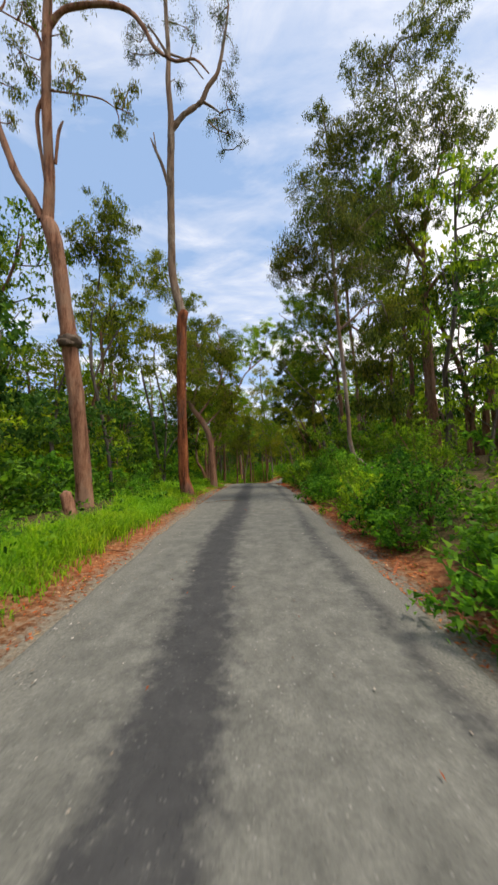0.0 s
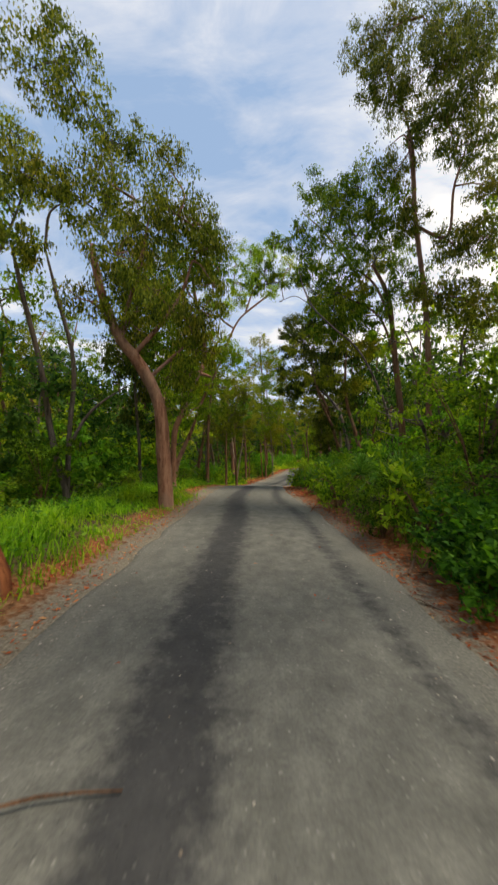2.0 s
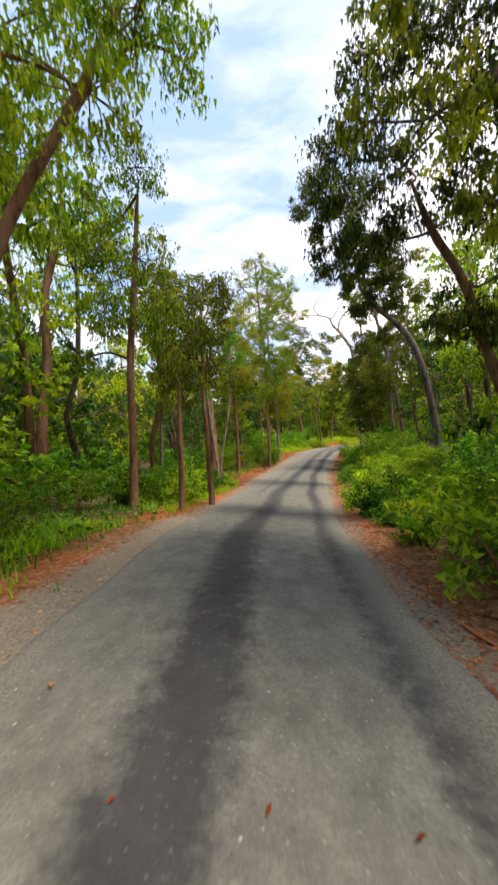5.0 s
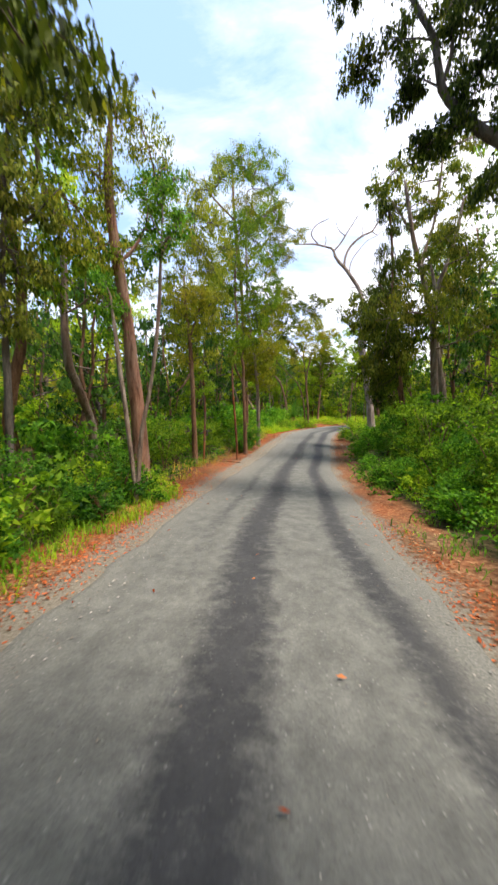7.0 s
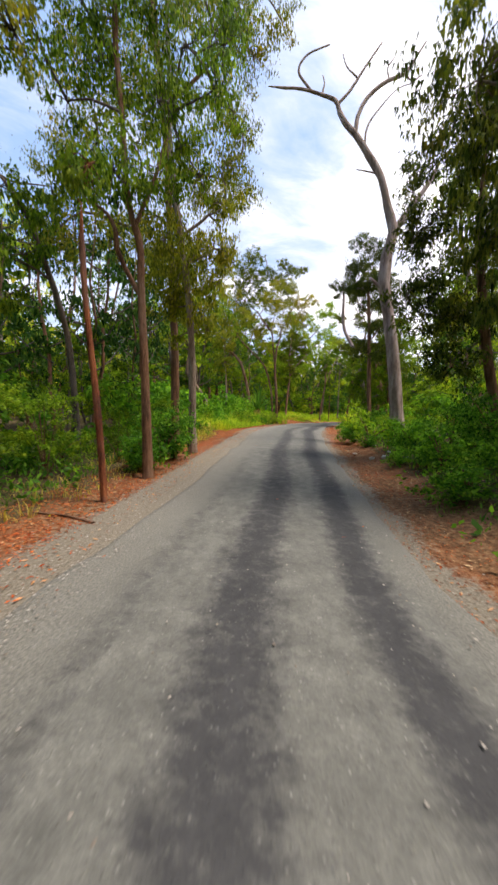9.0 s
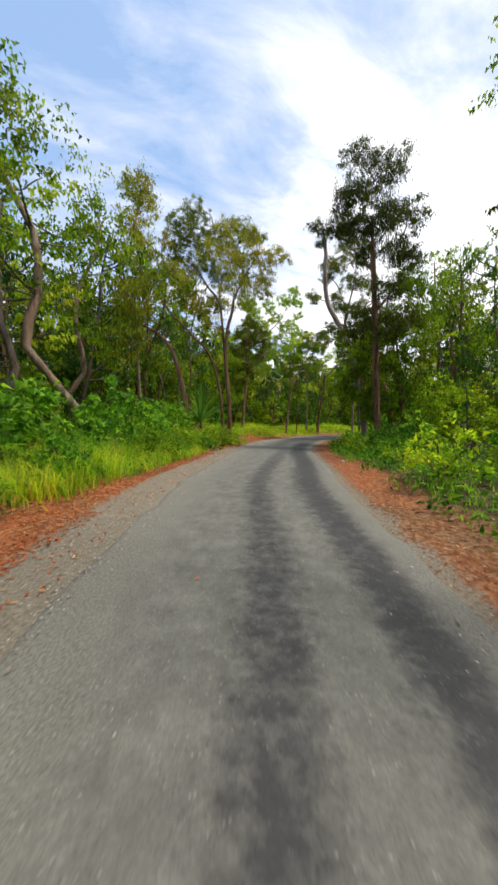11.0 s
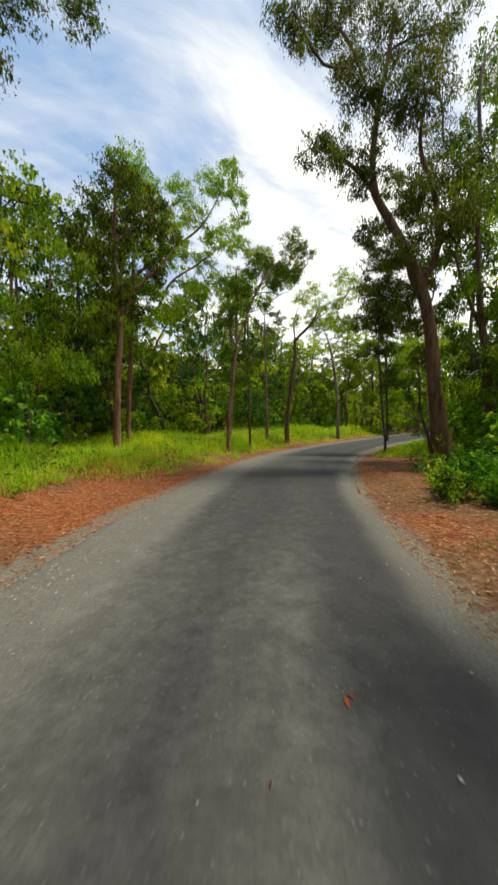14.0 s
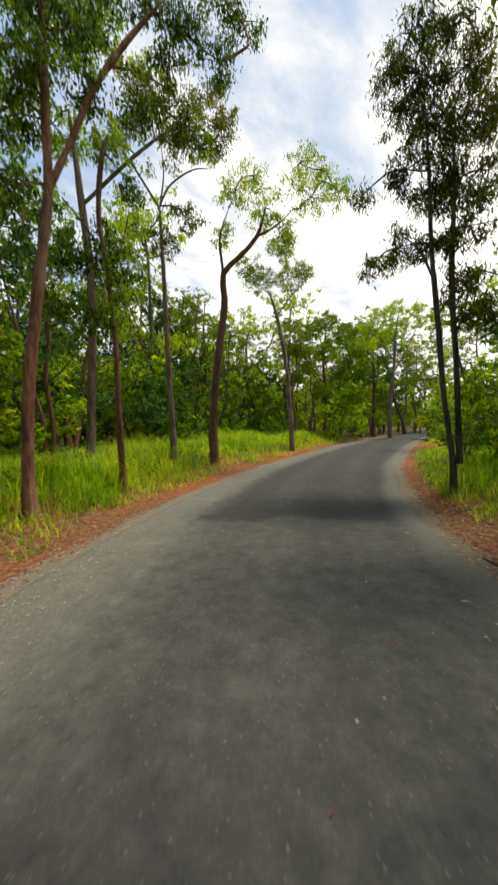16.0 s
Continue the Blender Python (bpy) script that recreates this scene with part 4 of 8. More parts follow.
eucalypt("eucalyptus_tree", "thin pale sapling with a rounded dark green crown",
         [[(-0.50, 34.97, -1.06, 0.06), (-0.47, 35.01, -0.71, 0.05), (-0.37, 35.12, 0.47, 0.05), (-0.20, 35.19, 1.34, 0.04), (-0.07, 35.27, 2.21, 0.04), (0.03, 35.37, 3.35, 0.04), (0.06, 35.45, 4.13, 0.03), (0.11, 35.55, 5.18, 0.02), (0.08, 35.65, 6.06, 0.01)],
          [(-0.51, 35.01, -0.75, 0.06), (-0.67, 35.17, 0.64, 0.05), (-0.83, 35.31, 1.87, 0.05), (-0.94, 35.42, 2.74, 0.04), (-1.03, 35.50, 3.44, 0.02)],
          [(0.06, 35.46, 4.22, 0.02), (0.32, 35.49, 4.75, 0.01), (0.50, 35.53, 5.36, 0.01)],
          [(0.08, 35.50, 4.66, 0.02), (-0.20, 35.60, 5.27, 0.01), (-0.32, 35.68, 5.97, 0.01)]],
         [(0.16, 35.43, 5.63, 0.37), (-0.17, 35.61, 5.88, 0.30), (0.32, 36.06, 6.22, 0.32), (-0.03, 35.76, 5.42, 0.39), (0.55, 35.07, 4.97, 0.28), (-0.25, 35.55, 4.83, 0.28), (0.19, 35.32, 4.49, 0.32), (-0.09, 35.52, 4.29, 0.23), (0.43, 35.05, 4.62, 0.30), (-0.35, 35.70, 5.55, 0.26), (-1.08, 35.54, 3.21, 0.35), (-1.13, 35.83, 2.71, 0.30), (-1.18, 35.63, 3.75, 0.30)],
         "pale", "shrub", 1.5, per=60, size=0.075, wide=0.03, hang=0.6)
eucalypt("eucalyptus_tree", "large pink-grey eucalyptus leaning over leafy bushes",
         [[(-0.85, 36.92, -0.40, 0.29), (-0.85, 36.92, -0.10, 0.26), (-0.90, 36.90, 1.00, 0.23), (-1.00, 36.86, 2.25, 0.21), (-1.06, 36.84, 3.25, 0.19), (-1.17, 36.79, 4.18, 0.17), (-1.30, 36.74, 5.32, 0.15), (-1.36, 36.72, 6.59, 0.13), (-1.26, 36.76, 7.97, 0.05)],
          [(-1.22, 36.77, 4.63, 0.05), (-0.84, 36.93, 5.13, 0.04), (-0.36, 37.11, 6.17, 0.01)],
          [(-1.33, 36.73, 6.10, 0.06), (-1.52, 36.65, 6.51, 0.04), (-1.78, 36.55, 6.70, 0.01)]],
         [(-1.43, 36.97, 6.39, 0.67), (-1.44, 36.38, 6.57, 0.74), (-1.12, 36.86, 4.78, 0.45), (-1.84, 36.39, 4.76, 0.74), (-1.16, 36.85, 8.09, 0.84), (-0.34, 37.17, 6.97, 0.62), (-1.56, 36.68, 3.72, 0.49), (-0.44, 36.98, 7.57, 0.70), (-1.93, 36.14, 5.59, 0.80)],
         "pink", "olive", 0.9)
eucalypt("eucalyptus_tree", "straight grey-brown eucalyptus at the forest edge",
         [[(0.27, 40.77, -1.28, 0.15), (0.27, 40.77, -0.98, 0.13), (0.24, 40.76, 0.97, 0.11), (0.19, 40.74, 2.72, 0.10), (0.13, 40.71, 3.93, 0.08), (0.01, 40.67, 5.04, 0.07), (-0.01, 40.66, 5.97, 0.03)],
          [(0.19, 40.74, 2.47, 0.04), (-0.18, 40.59, 1.87, 0.03), (-0.44, 40.49, 1.66, 0.01)],
          [(0.15, 40.72, 3.78, 0.04), (0.54, 40.87, 4.92, 0.03), (0.79, 40.97, 6.17, 0.01)]],
         [(0.33, 40.51, 5.46, 0.67), (0.77, 40.71, 5.20, 0.63), (-0.03, 40.71, 4.54, 0.67), (1.09, 41.14, 6.41, 0.73), (0.86, 40.90, 4.50, 0.55), (0.35, 40.85, 3.81, 0.54), (-0.38, 40.58, 5.10, 0.72), (-0.17, 40.86, 2.99, 0.52), (1.23, 41.18, 5.29, 0.57), (0.59, 41.18, 7.15, 0.78), (0.20, 40.80, 7.25, 0.73), (0.98, 41.09, 8.12, 0.70), (0.37, 40.85, 8.27, 0.65), (-0.85, 42.90, 8.03, 0.67), (-0.18, 43.46, 8.87, 0.56), (-0.35, 41.46, 5.60, 0.61), (-0.33, 43.42, 7.47, 0.56), (0.79, 42.29, 6.94, 0.50), (-0.32, 41.90, 5.06, 0.61), (0.60, 41.74, 5.08, 0.56), (1.35, 41.52, 5.59, 0.44), (-0.67, 42.16, 4.21, 0.56), (0.10, 42.60, 4.45, 0.50), (1.06, 42.35, 4.97, 0.50), (1.49, 42.63, 8.02, 0.56), (0.20, 41.13, 2.99, 0.50), (1.03, 41.06, 3.14, 0.44), (-1.23, 42.00, 8.89, 0.59), (-0.70, 42.35, 10.10, 0.59), (0.49, 41.06, 9.25, 0.59), (1.34, 41.41, 9.95, 0.56), (-1.48, 42.15, 7.69, 0.59), (-0.26, 41.64, 8.45, 0.56), (-1.62, 41.53, 5.91, 0.54), (-0.75, 41.47, 6.22, 0.54), (0.67, 41.33, 8.79, 0.54), (-1.89, 41.59, 7.56, 0.54)],
         "brown", "olive", 1.0)
eucalypt("eucalyptus_tree", "thin red-barked sapling at the litter edge",
         [[(2.02, 42.31, -1.21, 0.06), (2.02, 42.31, -0.91, 0.06), (1.96, 42.29, 0.24, 0.05), (1.85, 42.26, 1.66, 0.04), (1.82, 42.26, 2.41, 0.04), (1.82, 42.26, 2.99, 0.01)]],
         [(1.79, 42.28, 3.22, 0.31), (1.95, 42.23, 3.49, 0.35), (1.64, 42.10, 3.28, 0.27)],
         "red", "green", 1.0)
eucalypt("eucalyptus_tree", "thin orange-barked sapling standing in litter",
         [[(0.29, 41.41, -1.77, 0.06), (0.29, 41.41, -1.47, 0.05), (0.25, 41.40, 0.01, 0.04), (0.19, 41.39, 1.65, 0.01)],
          [(0.57, 41.47, -1.23, 0.04), (0.64, 41.49, 0.55, 0.04), (0.66, 41.49, 1.60, 0.01)]],
         [(0.31, 41.21, 1.91, 0.41), (0.63, 41.70, 2.07, 0.42), (0.43, 41.48, 2.59, 0.41)],
         "red", "green", 1.0)
eucalypt("eucalyptus_tree", "twin-stemmed brown eucalyptus with a thick leafy crown",
         [[(2.51, 43.80, -1.22, 0.128), (2.51, 43.80, -0.92, 0.112), (2.46, 43.80, 1.03, 0.096), (2.41, 43.79, 2.39, 0.088), (2.39, 43.79, 3.29, 0.080), (2.27, 43.78, 3.67, 0.072), (2.18, 43.77, 4.22, 0.064), (2.11, 43.76, 5.41, 0.056), (2.03, 43.75, 6.45, 0.048), (2.05, 43.75, 7.81, 0.040), (2.20, 43.77, 9.33, 0.016)],
          [(2.37, 43.79, 2.38, 0.056), (2.16, 43.76, 2.76, 0.056), (2.00, 43.75, 3.13, 0.048), (1.98, 43.75, 3.42, 0.040), (1.85, 43.73, 3.68, 0.032), (1.49, 43.69, 3.88, 0.016)],
          [(2.32, 43.78, 3.58, 0.040), (2.72, 43.82, 4.64, 0.032), (2.92, 43.84, 5.64, 0.008)]],
         [(1.74, 44.01, 6.46, 0.77), (3.22, 43.93, 6.91, 0.72), (1.22, 43.83, 5.47, 0.43), (0.87, 43.67, 6.18, 0.60), (0.42, 43.75, 5.99, 0.45), (2.45, 43.65, 4.57, 0.82), (3.73, 43.71, 6.07, 0.59), (2.01, 43.45, 4.26, 0.70), (2.73, 43.87, 5.82, 0.72), (3.13, 43.92, 5.17, 0.64), (1.58, 43.97, 7.01, 0.76), (3.94, 43.88, 7.21, 0.53), (1.26, 43.88, 4.43, 0.49), (2.23, 43.52, 7.58, 0.77), (1.15, 43.70, 7.34, 0.64), (2.72, 44.05, 9.33, 0.77), (1.79, 43.63, 8.53, 0.74), (2.30, 43.82, 9.89, 0.65), (3.22, 44.07, 8.43, 0.61), (2.35, 44.83, 10.20, 0.67), (3.42, 44.79, 10.64, 0.75), (1.90, 44.83, 9.01, 0.67), (3.14, 45.02, 9.54, 0.75), (4.25, 46.07, 11.34, 0.58), (2.52, 44.41, 7.51, 0.67), (3.88, 45.63, 8.97, 0.67), (4.60, 45.74, 9.65, 0.50), (1.71, 45.12, 6.88, 0.67), (2.99, 44.70, 6.63, 0.67), (4.19, 45.13, 7.07, 0.58), (3.57, 45.48, 5.72, 0.58), (2.34, 43.88, 12.64, 0.72), (3.48, 44.49, 13.15, 0.68), (1.60, 44.51, 12.36, 0.68), (4.39, 44.07, 12.03, 0.60), (2.93, 44.79, 12.33, 0.64), (4.02, 45.38, 12.12, 0.56)],
         "brown", "green", 0.85)
eucalypt("eucalyptus_tree", "straight pale eucalyptus behind roadside saplings",
         [[(3.47, 46.50, -0.63, 0.16), (3.47, 46.50, -0.33, 0.14), (3.44, 46.50, 1.58, 0.12), (3.35, 46.50, 3.11, 0.11), (3.12, 46.51, 4.85, 0.10), (2.86, 46.51, 6.77, 0.08), (2.81, 46.51, 8.75, 0.07), (2.75, 46.52, 10.39, 0.06), (2.82, 46.51, 12.81, 0.02)],
          [(3.12, 46.51, 4.85, 0.05), (3.86, 46.49, 5.51, 0.03), (4.31, 46.48, 6.29, 0.01)]],
         [(3.27, 46.07, 3.96, 0.92), (4.00, 46.18, 4.51, 0.70), (2.80, 46.91, 3.50, 0.85), (4.31, 46.54, 6.90, 0.69), (4.79, 46.71, 7.82, 0.61), (3.74, 46.57, 2.85, 0.79), (2.67, 46.59, 4.82, 0.76), (4.29, 46.22, 5.70, 0.62), (5.01, 46.50, 9.63, 0.60), (5.80, 46.64, 10.78, 0.60), (4.52, 46.37, 10.31, 0.73), (3.23, 46.55, 11.30, 0.85), (4.21, 46.52, 11.92, 0.72), (2.70, 46.42, 12.29, 0.82), (3.77, 46.53, 13.02, 0.70), (4.65, 46.39, 11.12, 0.66), (3.08, 46.54, 13.75, 0.61), (2.87, 47.43, 5.78, 0.48), (3.84, 47.33, 6.48, 0.48), (4.23, 46.46, 4.63, 0.46), (3.12, 47.23, 4.35, 0.48), (3.75, 47.32, 3.82, 0.44), (2.82, 47.02, 3.20, 0.44), (4.29, 47.26, 4.11, 0.37), (3.38, 47.50, 5.26, 0.46), (2.55, 47.07, 4.48, 0.44), (3.89, 46.95, 2.52, 0.34), (2.97, 47.12, 2.24, 0.34), (4.45, 47.41, 6.23, 0.39)],
         "pale", "golden", 1.0)
eucalypt("eucalyptus_tree", "leaning dark-limbed tree with an open thin crown",
         [[(0.46, 46.38, -2.19, 0.12), (0.46, 46.38, -1.89, 0.11), (0.42, 46.36, 0.52, 0.10), (0.30, 46.30, 2.08, 0.09), (-0.02, 46.13, 3.48, 0.08), (-0.42, 45.92, 4.70, 0.06), (-0.76, 45.74, 5.24, 0.03)],
          [(0.08, 46.18, 3.24, 0.04), (-0.36, 45.95, 3.49, 0.03), (-0.82, 45.70, 3.57, 0.01)]],
         [(-0.40, 45.79, 3.66, 0.65), (-0.63, 45.69, 2.74, 0.52), (-0.15, 45.81, 4.44, 0.47), (-0.71, 45.63, 4.95, 0.62), (0.01, 46.41, 5.56, 0.54)],
         "grey", "green", 0.7)
eucalypt("dead_tree", "tall bare dead eucalyptus with a bleached curving trunk",
         [[(10.69, 47.12, -0.60, 0.248), (10.63, 47.22, 0.35, 0.232), (10.52, 47.40, 2.00, 0.208), (10.32, 47.61, 3.73, 0.192), (10.15, 47.74, 4.77, 0.192), (10.25, 47.81, 5.82, 0.184), (10.44, 47.85, 6.69, 0.168), (10.23, 47.98, 7.56, 0.136), (10.02, 48.12, 8.51, 0.120), (9.59, 48.29, 9.27, 0.112), (9.16, 48.45, 9.96, 0.104), (8.78, 48.58, 10.38, 0.096), (8.56, 48.67, 10.81, 0.080)],
          [(8.56, 48.67, 10.81, 0.080), (8.43, 48.74, 11.19, 0.072), (7.96, 48.87, 11.40, 0.056), (7.27, 49.05, 11.60, 0.048), (6.59, 49.22, 11.65, 0.040), (6.12, 49.33, 11.69, 0.016)],
          [(7.58, 48.97, 11.53, 0.048), (7.15, 49.14, 12.24, 0.040), (7.43, 49.12, 12.77, 0.032), (8.20, 48.97, 13.14, 0.024)],
          [(8.50, 48.71, 11.07, 0.056), (8.89, 48.66, 11.51, 0.048), (9.39, 48.61, 12.31, 0.040), (9.98, 48.55, 13.20, 0.024)],
          [(7.96, 48.87, 11.40, 0.040), (8.04, 48.89, 11.84, 0.024), (7.98, 48.93, 12.09, 0.016)],
          [(9.12, 48.47, 10.04, 0.080), (9.19, 48.51, 10.65, 0.072), (9.49, 48.50, 11.27, 0.072), (10.16, 48.39, 11.87, 0.064), (10.75, 48.27, 12.13, 0.056), (11.09, 48.24, 12.62, 0.040), (11.47, 48.20, 13.24, 0.024)],
          [(9.42, 48.35, 9.53, 0.040), (9.53, 48.40, 10.32, 0.032), (10.00, 48.35, 11.03, 0.024), (10.59, 48.27, 11.65, 0.016), (11.13, 48.16, 11.84, 0.016)],
          [(10.02, 48.13, 8.64, 0.032), (9.51, 48.26, 8.75, 0.024), (9.17, 48.35, 8.81, 0.016)],
          [(10.44, 47.85, 6.66, 0.136), (10.81, 47.80, 7.14, 0.112), (11.25, 47.76, 7.80, 0.088), (11.72, 47.71, 8.51, 0.072), (11.97, 47.71, 9.09, 0.032)],
          [(10.23, 47.68, 4.34, 0.088), (9.98, 47.78, 4.73, 0.072), (9.68, 47.88, 5.03, 0.040)],
          [(9.14, 48.64, 12.01, 0.032), (8.80, 48.76, 12.38, 0.024), (8.66, 48.83, 12.81, 0.016)],
          [(10.75, 48.27, 12.13, 0.032), (11.04, 48.18, 11.89, 0.024), (11.35, 48.13, 12.11, 0.016)],
          [(10.25, 48.37, 11.90, 0.024), (10.19, 48.43, 12.34, 0.024), (10.41, 48.41, 12.69, 0.016)]],
         [],
         "dead", "olive", 0.0)
eucalypt("eucalyptus_tree", "tall dark-limbed eucalyptus with a heavy drooping crown",
         [[(8.13, 13.71, 2.47, 0.34), (8.13, 13.71, 2.77, 0.30), (8.06, 13.75, 6.84, 0.25), (8.13, 13.71, 10.64, 0.09)],
          [(8.13, 13.71, 10.64, 0.12), (8.32, 13.61, 12.59, 0.09), (8.78, 13.36, 14.25, 0.07), (9.15, 13.16, 15.94, 0.02)],
          [(8.13, 13.71, 10.64, 0.12), (7.38, 14.12, 12.19, 0.10), (7.01, 14.32, 13.49, 0.08), (7.05, 14.30, 14.62, 0.02)],
          [(8.10, 13.73, 8.93, 0.13), (9.05, 13.21, 9.90, 0.09), (9.93, 12.73, 9.82, 0.03)]],
         [(7.68, 14.60, 18.78, 1.64), (5.82, 14.34, 17.32, 1.57), (4.93, 15.21, 16.43, 1.47), (8.01, 14.47, 15.63, 1.60), (8.79, 12.85, 17.20, 1.28), (5.81, 14.69, 14.13, 1.55), (7.18, 14.87, 11.90, 1.35), (4.44, 15.30, 18.10, 1.08), (4.07, 15.96, 20.48, 0.68), (9.96, 13.24, 15.74, 1.24), (7.19, 13.93, 20.63, 0.83), (7.92, 13.59, 12.57, 1.30), (9.86, 12.34, 12.99, 0.96), (6.11, 14.65, 21.34, 1.16), (8.53, 12.94, 20.63, 1.58)],
         "brown", "dark", 1.25)
eucalypt("eucalyptus_tree", "slender pale-stemmed tree curving out of the bank",
         [[(4.36, 10.86, 1.03, 0.10), (4.02, 10.85, 1.29, 0.10), (3.65, 10.83, 1.63, 0.09), (3.51, 10.81, 2.07, 0.09), (3.47, 10.78, 2.87, 0.09), (3.41, 10.74, 3.79, 0.09), (3.33, 10.69, 4.82, 0.09), (3.22, 10.64, 5.97, 0.08), (3.15, 10.60, 6.88, 0.07), (3.10, 10.55, 8.03, 0.07), (3.00, 10.48, 9.40, 0.06), (2.90, 10.41, 11.01, 0.03)],
          [(3.22, 10.64, 5.97, 0.05), (3.78, 10.61, 6.42, 0.04), (4.24, 10.59, 6.87, 0.03), (4.70, 10.58, 6.98, 0.02)],
          [(3.12, 10.57, 7.45, 0.05), (2.74, 10.54, 8.15, 0.03), (2.42, 10.50, 9.06, 0.02)],
          [(3.10, 10.55, 7.91, 0.05), (3.62, 10.51, 8.71, 0.03), (4.15, 10.46, 9.74, 0.02)]],
         [(2.19, 9.85, 9.24, 0.69), (1.55, 9.49, 8.20, 0.63), (1.57, 10.34, 8.39, 0.57), (1.21, 10.88, 8.39, 0.44), (1.44, 11.45, 8.31, 0.39), (1.98, 10.65, 7.89, 0.50), (2.47, 10.10, 8.22, 0.57), (3.02, 9.87, 9.04, 0.69), (4.15, 11.07, 9.63, 0.57), (2.62, 11.85, 8.26, 0.39), (2.96, 10.79, 7.54, 0.41), (3.52, 9.52, 8.76, 0.69), (2.76, 9.69, 9.97, 0.80), (2.23, 11.64, 12.36, 0.69), (3.88, 10.71, 7.95, 0.46), (3.52, 9.19, 7.24, 0.57), (2.60, 10.56, 6.38, 0.30), (5.07, 10.89, 10.71, 0.65), (5.17, 10.83, 8.20, 0.59), (4.12, 10.75, 7.13, 0.47), (2.65, 9.62, 7.44, 0.53), (5.12, 11.02, 6.48, 0.53), (3.67, 9.81, 5.16, 0.47)],
         "pale", "dark", 1.75, per=60, size=0.085, wide=0.022, hang=0.7)
eucalypt("eucalyptus_tree", "tall eucalyptus with an open high crown",
         [[(7.57, 21.39, 2.26, 0.168), (7.57, 21.39, 2.56, 0.144), (7.55, 21.41, 7.18, 0.128), (7.25, 21.57, 11.55, 0.112), (7.19, 21.61, 14.50, 0.096), (7.02, 21.70, 15.83, 0.032)],
          [(7.24, 21.58, 11.07, 0.088), (8.19, 21.05, 10.23, 0.072), (8.47, 20.90, 12.19, 0.056), (8.90, 20.66, 13.81, 0.016)],
          [(7.22, 21.59, 12.77, 0.048), (6.92, 21.76, 15.15, 0.032), (6.43, 22.02, 14.91, 0.008)]],
         [(6.82, 22.24, 17.21, 1.10), (5.47, 22.62, 20.04, 1.03), (6.64, 22.30, 20.44, 1.12), (7.54, 20.91, 17.10, 1.29), (8.40, 20.77, 18.34, 1.14), (6.41, 21.88, 18.06, 0.99), (8.80, 20.18, 15.29, 1.32), (7.42, 21.55, 15.43, 0.85), (9.51, 20.74, 18.32, 1.10), (9.54, 20.40, 11.77, 0.96), (6.54, 21.79, 13.69, 0.97), (8.00, 20.63, 14.68, 1.25), (8.95, 20.42, 13.35, 1.21), (5.88, 22.40, 18.16, 0.91), (7.44, 21.04, 19.43, 1.18), (8.54, 20.38, 16.66, 1.23), (8.60, 21.32, 10.19, 1.01), (8.99, 20.03, 9.53, 1.18), (7.57, 20.86, 7.83, 1.03), (8.63, 20.18, 7.08, 1.19), (6.80, 21.42, 11.18, 0.86)],
         "pink", "dark", 1.2)
eucalypt("eucalyptus_tree", "leafy roadside tree with a rounded green crown",
         [[(6.88, 22.20, 2.32, 0.19), (6.88, 22.20, 2.62, 0.17), (6.66, 22.25, 5.56, 0.15), (6.36, 22.33, 8.58, 0.12), (5.81, 22.46, 9.91, 0.05)],
          [(6.46, 22.30, 7.56, 0.07), (5.80, 22.46, 9.15, 0.06), (4.88, 22.69, 10.04, 0.02)],
          [(6.66, 22.25, 5.56, 0.06), (6.01, 22.41, 7.61, 0.05), (4.39, 22.81, 8.81, 0.02)]],
         [(5.30, 22.36, 13.42, 1.40), (4.05, 22.42, 12.42, 1.16), (6.08, 21.88, 12.02, 1.25), (3.42, 22.90, 13.59, 0.94), (5.17, 22.74, 11.38, 1.40), (6.73, 22.77, 10.90, 1.24), (3.21, 23.17, 11.39, 0.89), (4.24, 22.27, 9.54, 1.28), (2.94, 23.24, 10.08, 0.89), (7.05, 21.97, 8.88, 1.10), (4.08, 22.62, 7.69, 1.41), (5.60, 22.63, 7.70, 1.25)],
         "brown", "green", 1.0)
eucalypt("eucalyptus_tree", "leaning thin tree with a drooping branch over the road",
         [[(5.42, 20.05, 2.19, 0.054), (5.42, 20.05, 2.49, 0.042), (5.04, 20.31, 4.09, 0.042), (4.44, 20.73, 5.61, 0.036), (3.69, 21.25, 6.62, 0.036), (2.97, 21.75, 7.71, 0.030), (2.58, 22.03, 8.87, 0.024), (2.45, 22.12, 9.77, 0.008)],
          [(2.97, 21.75, 7.71, 0.018), (2.29, 22.23, 8.37, 0.012), (1.70, 22.64, 8.33, 0.008)]],
         [(2.18, 22.35, 10.99, 0.53), (1.55, 22.77, 11.05, 0.49), (1.07, 23.34, 10.12, 0.65), (1.71, 22.69, 9.23, 0.62), (2.45, 22.05, 11.18, 0.42), (0.69, 23.12, 9.20, 0.55)],
         "grey", "green", 0.65)
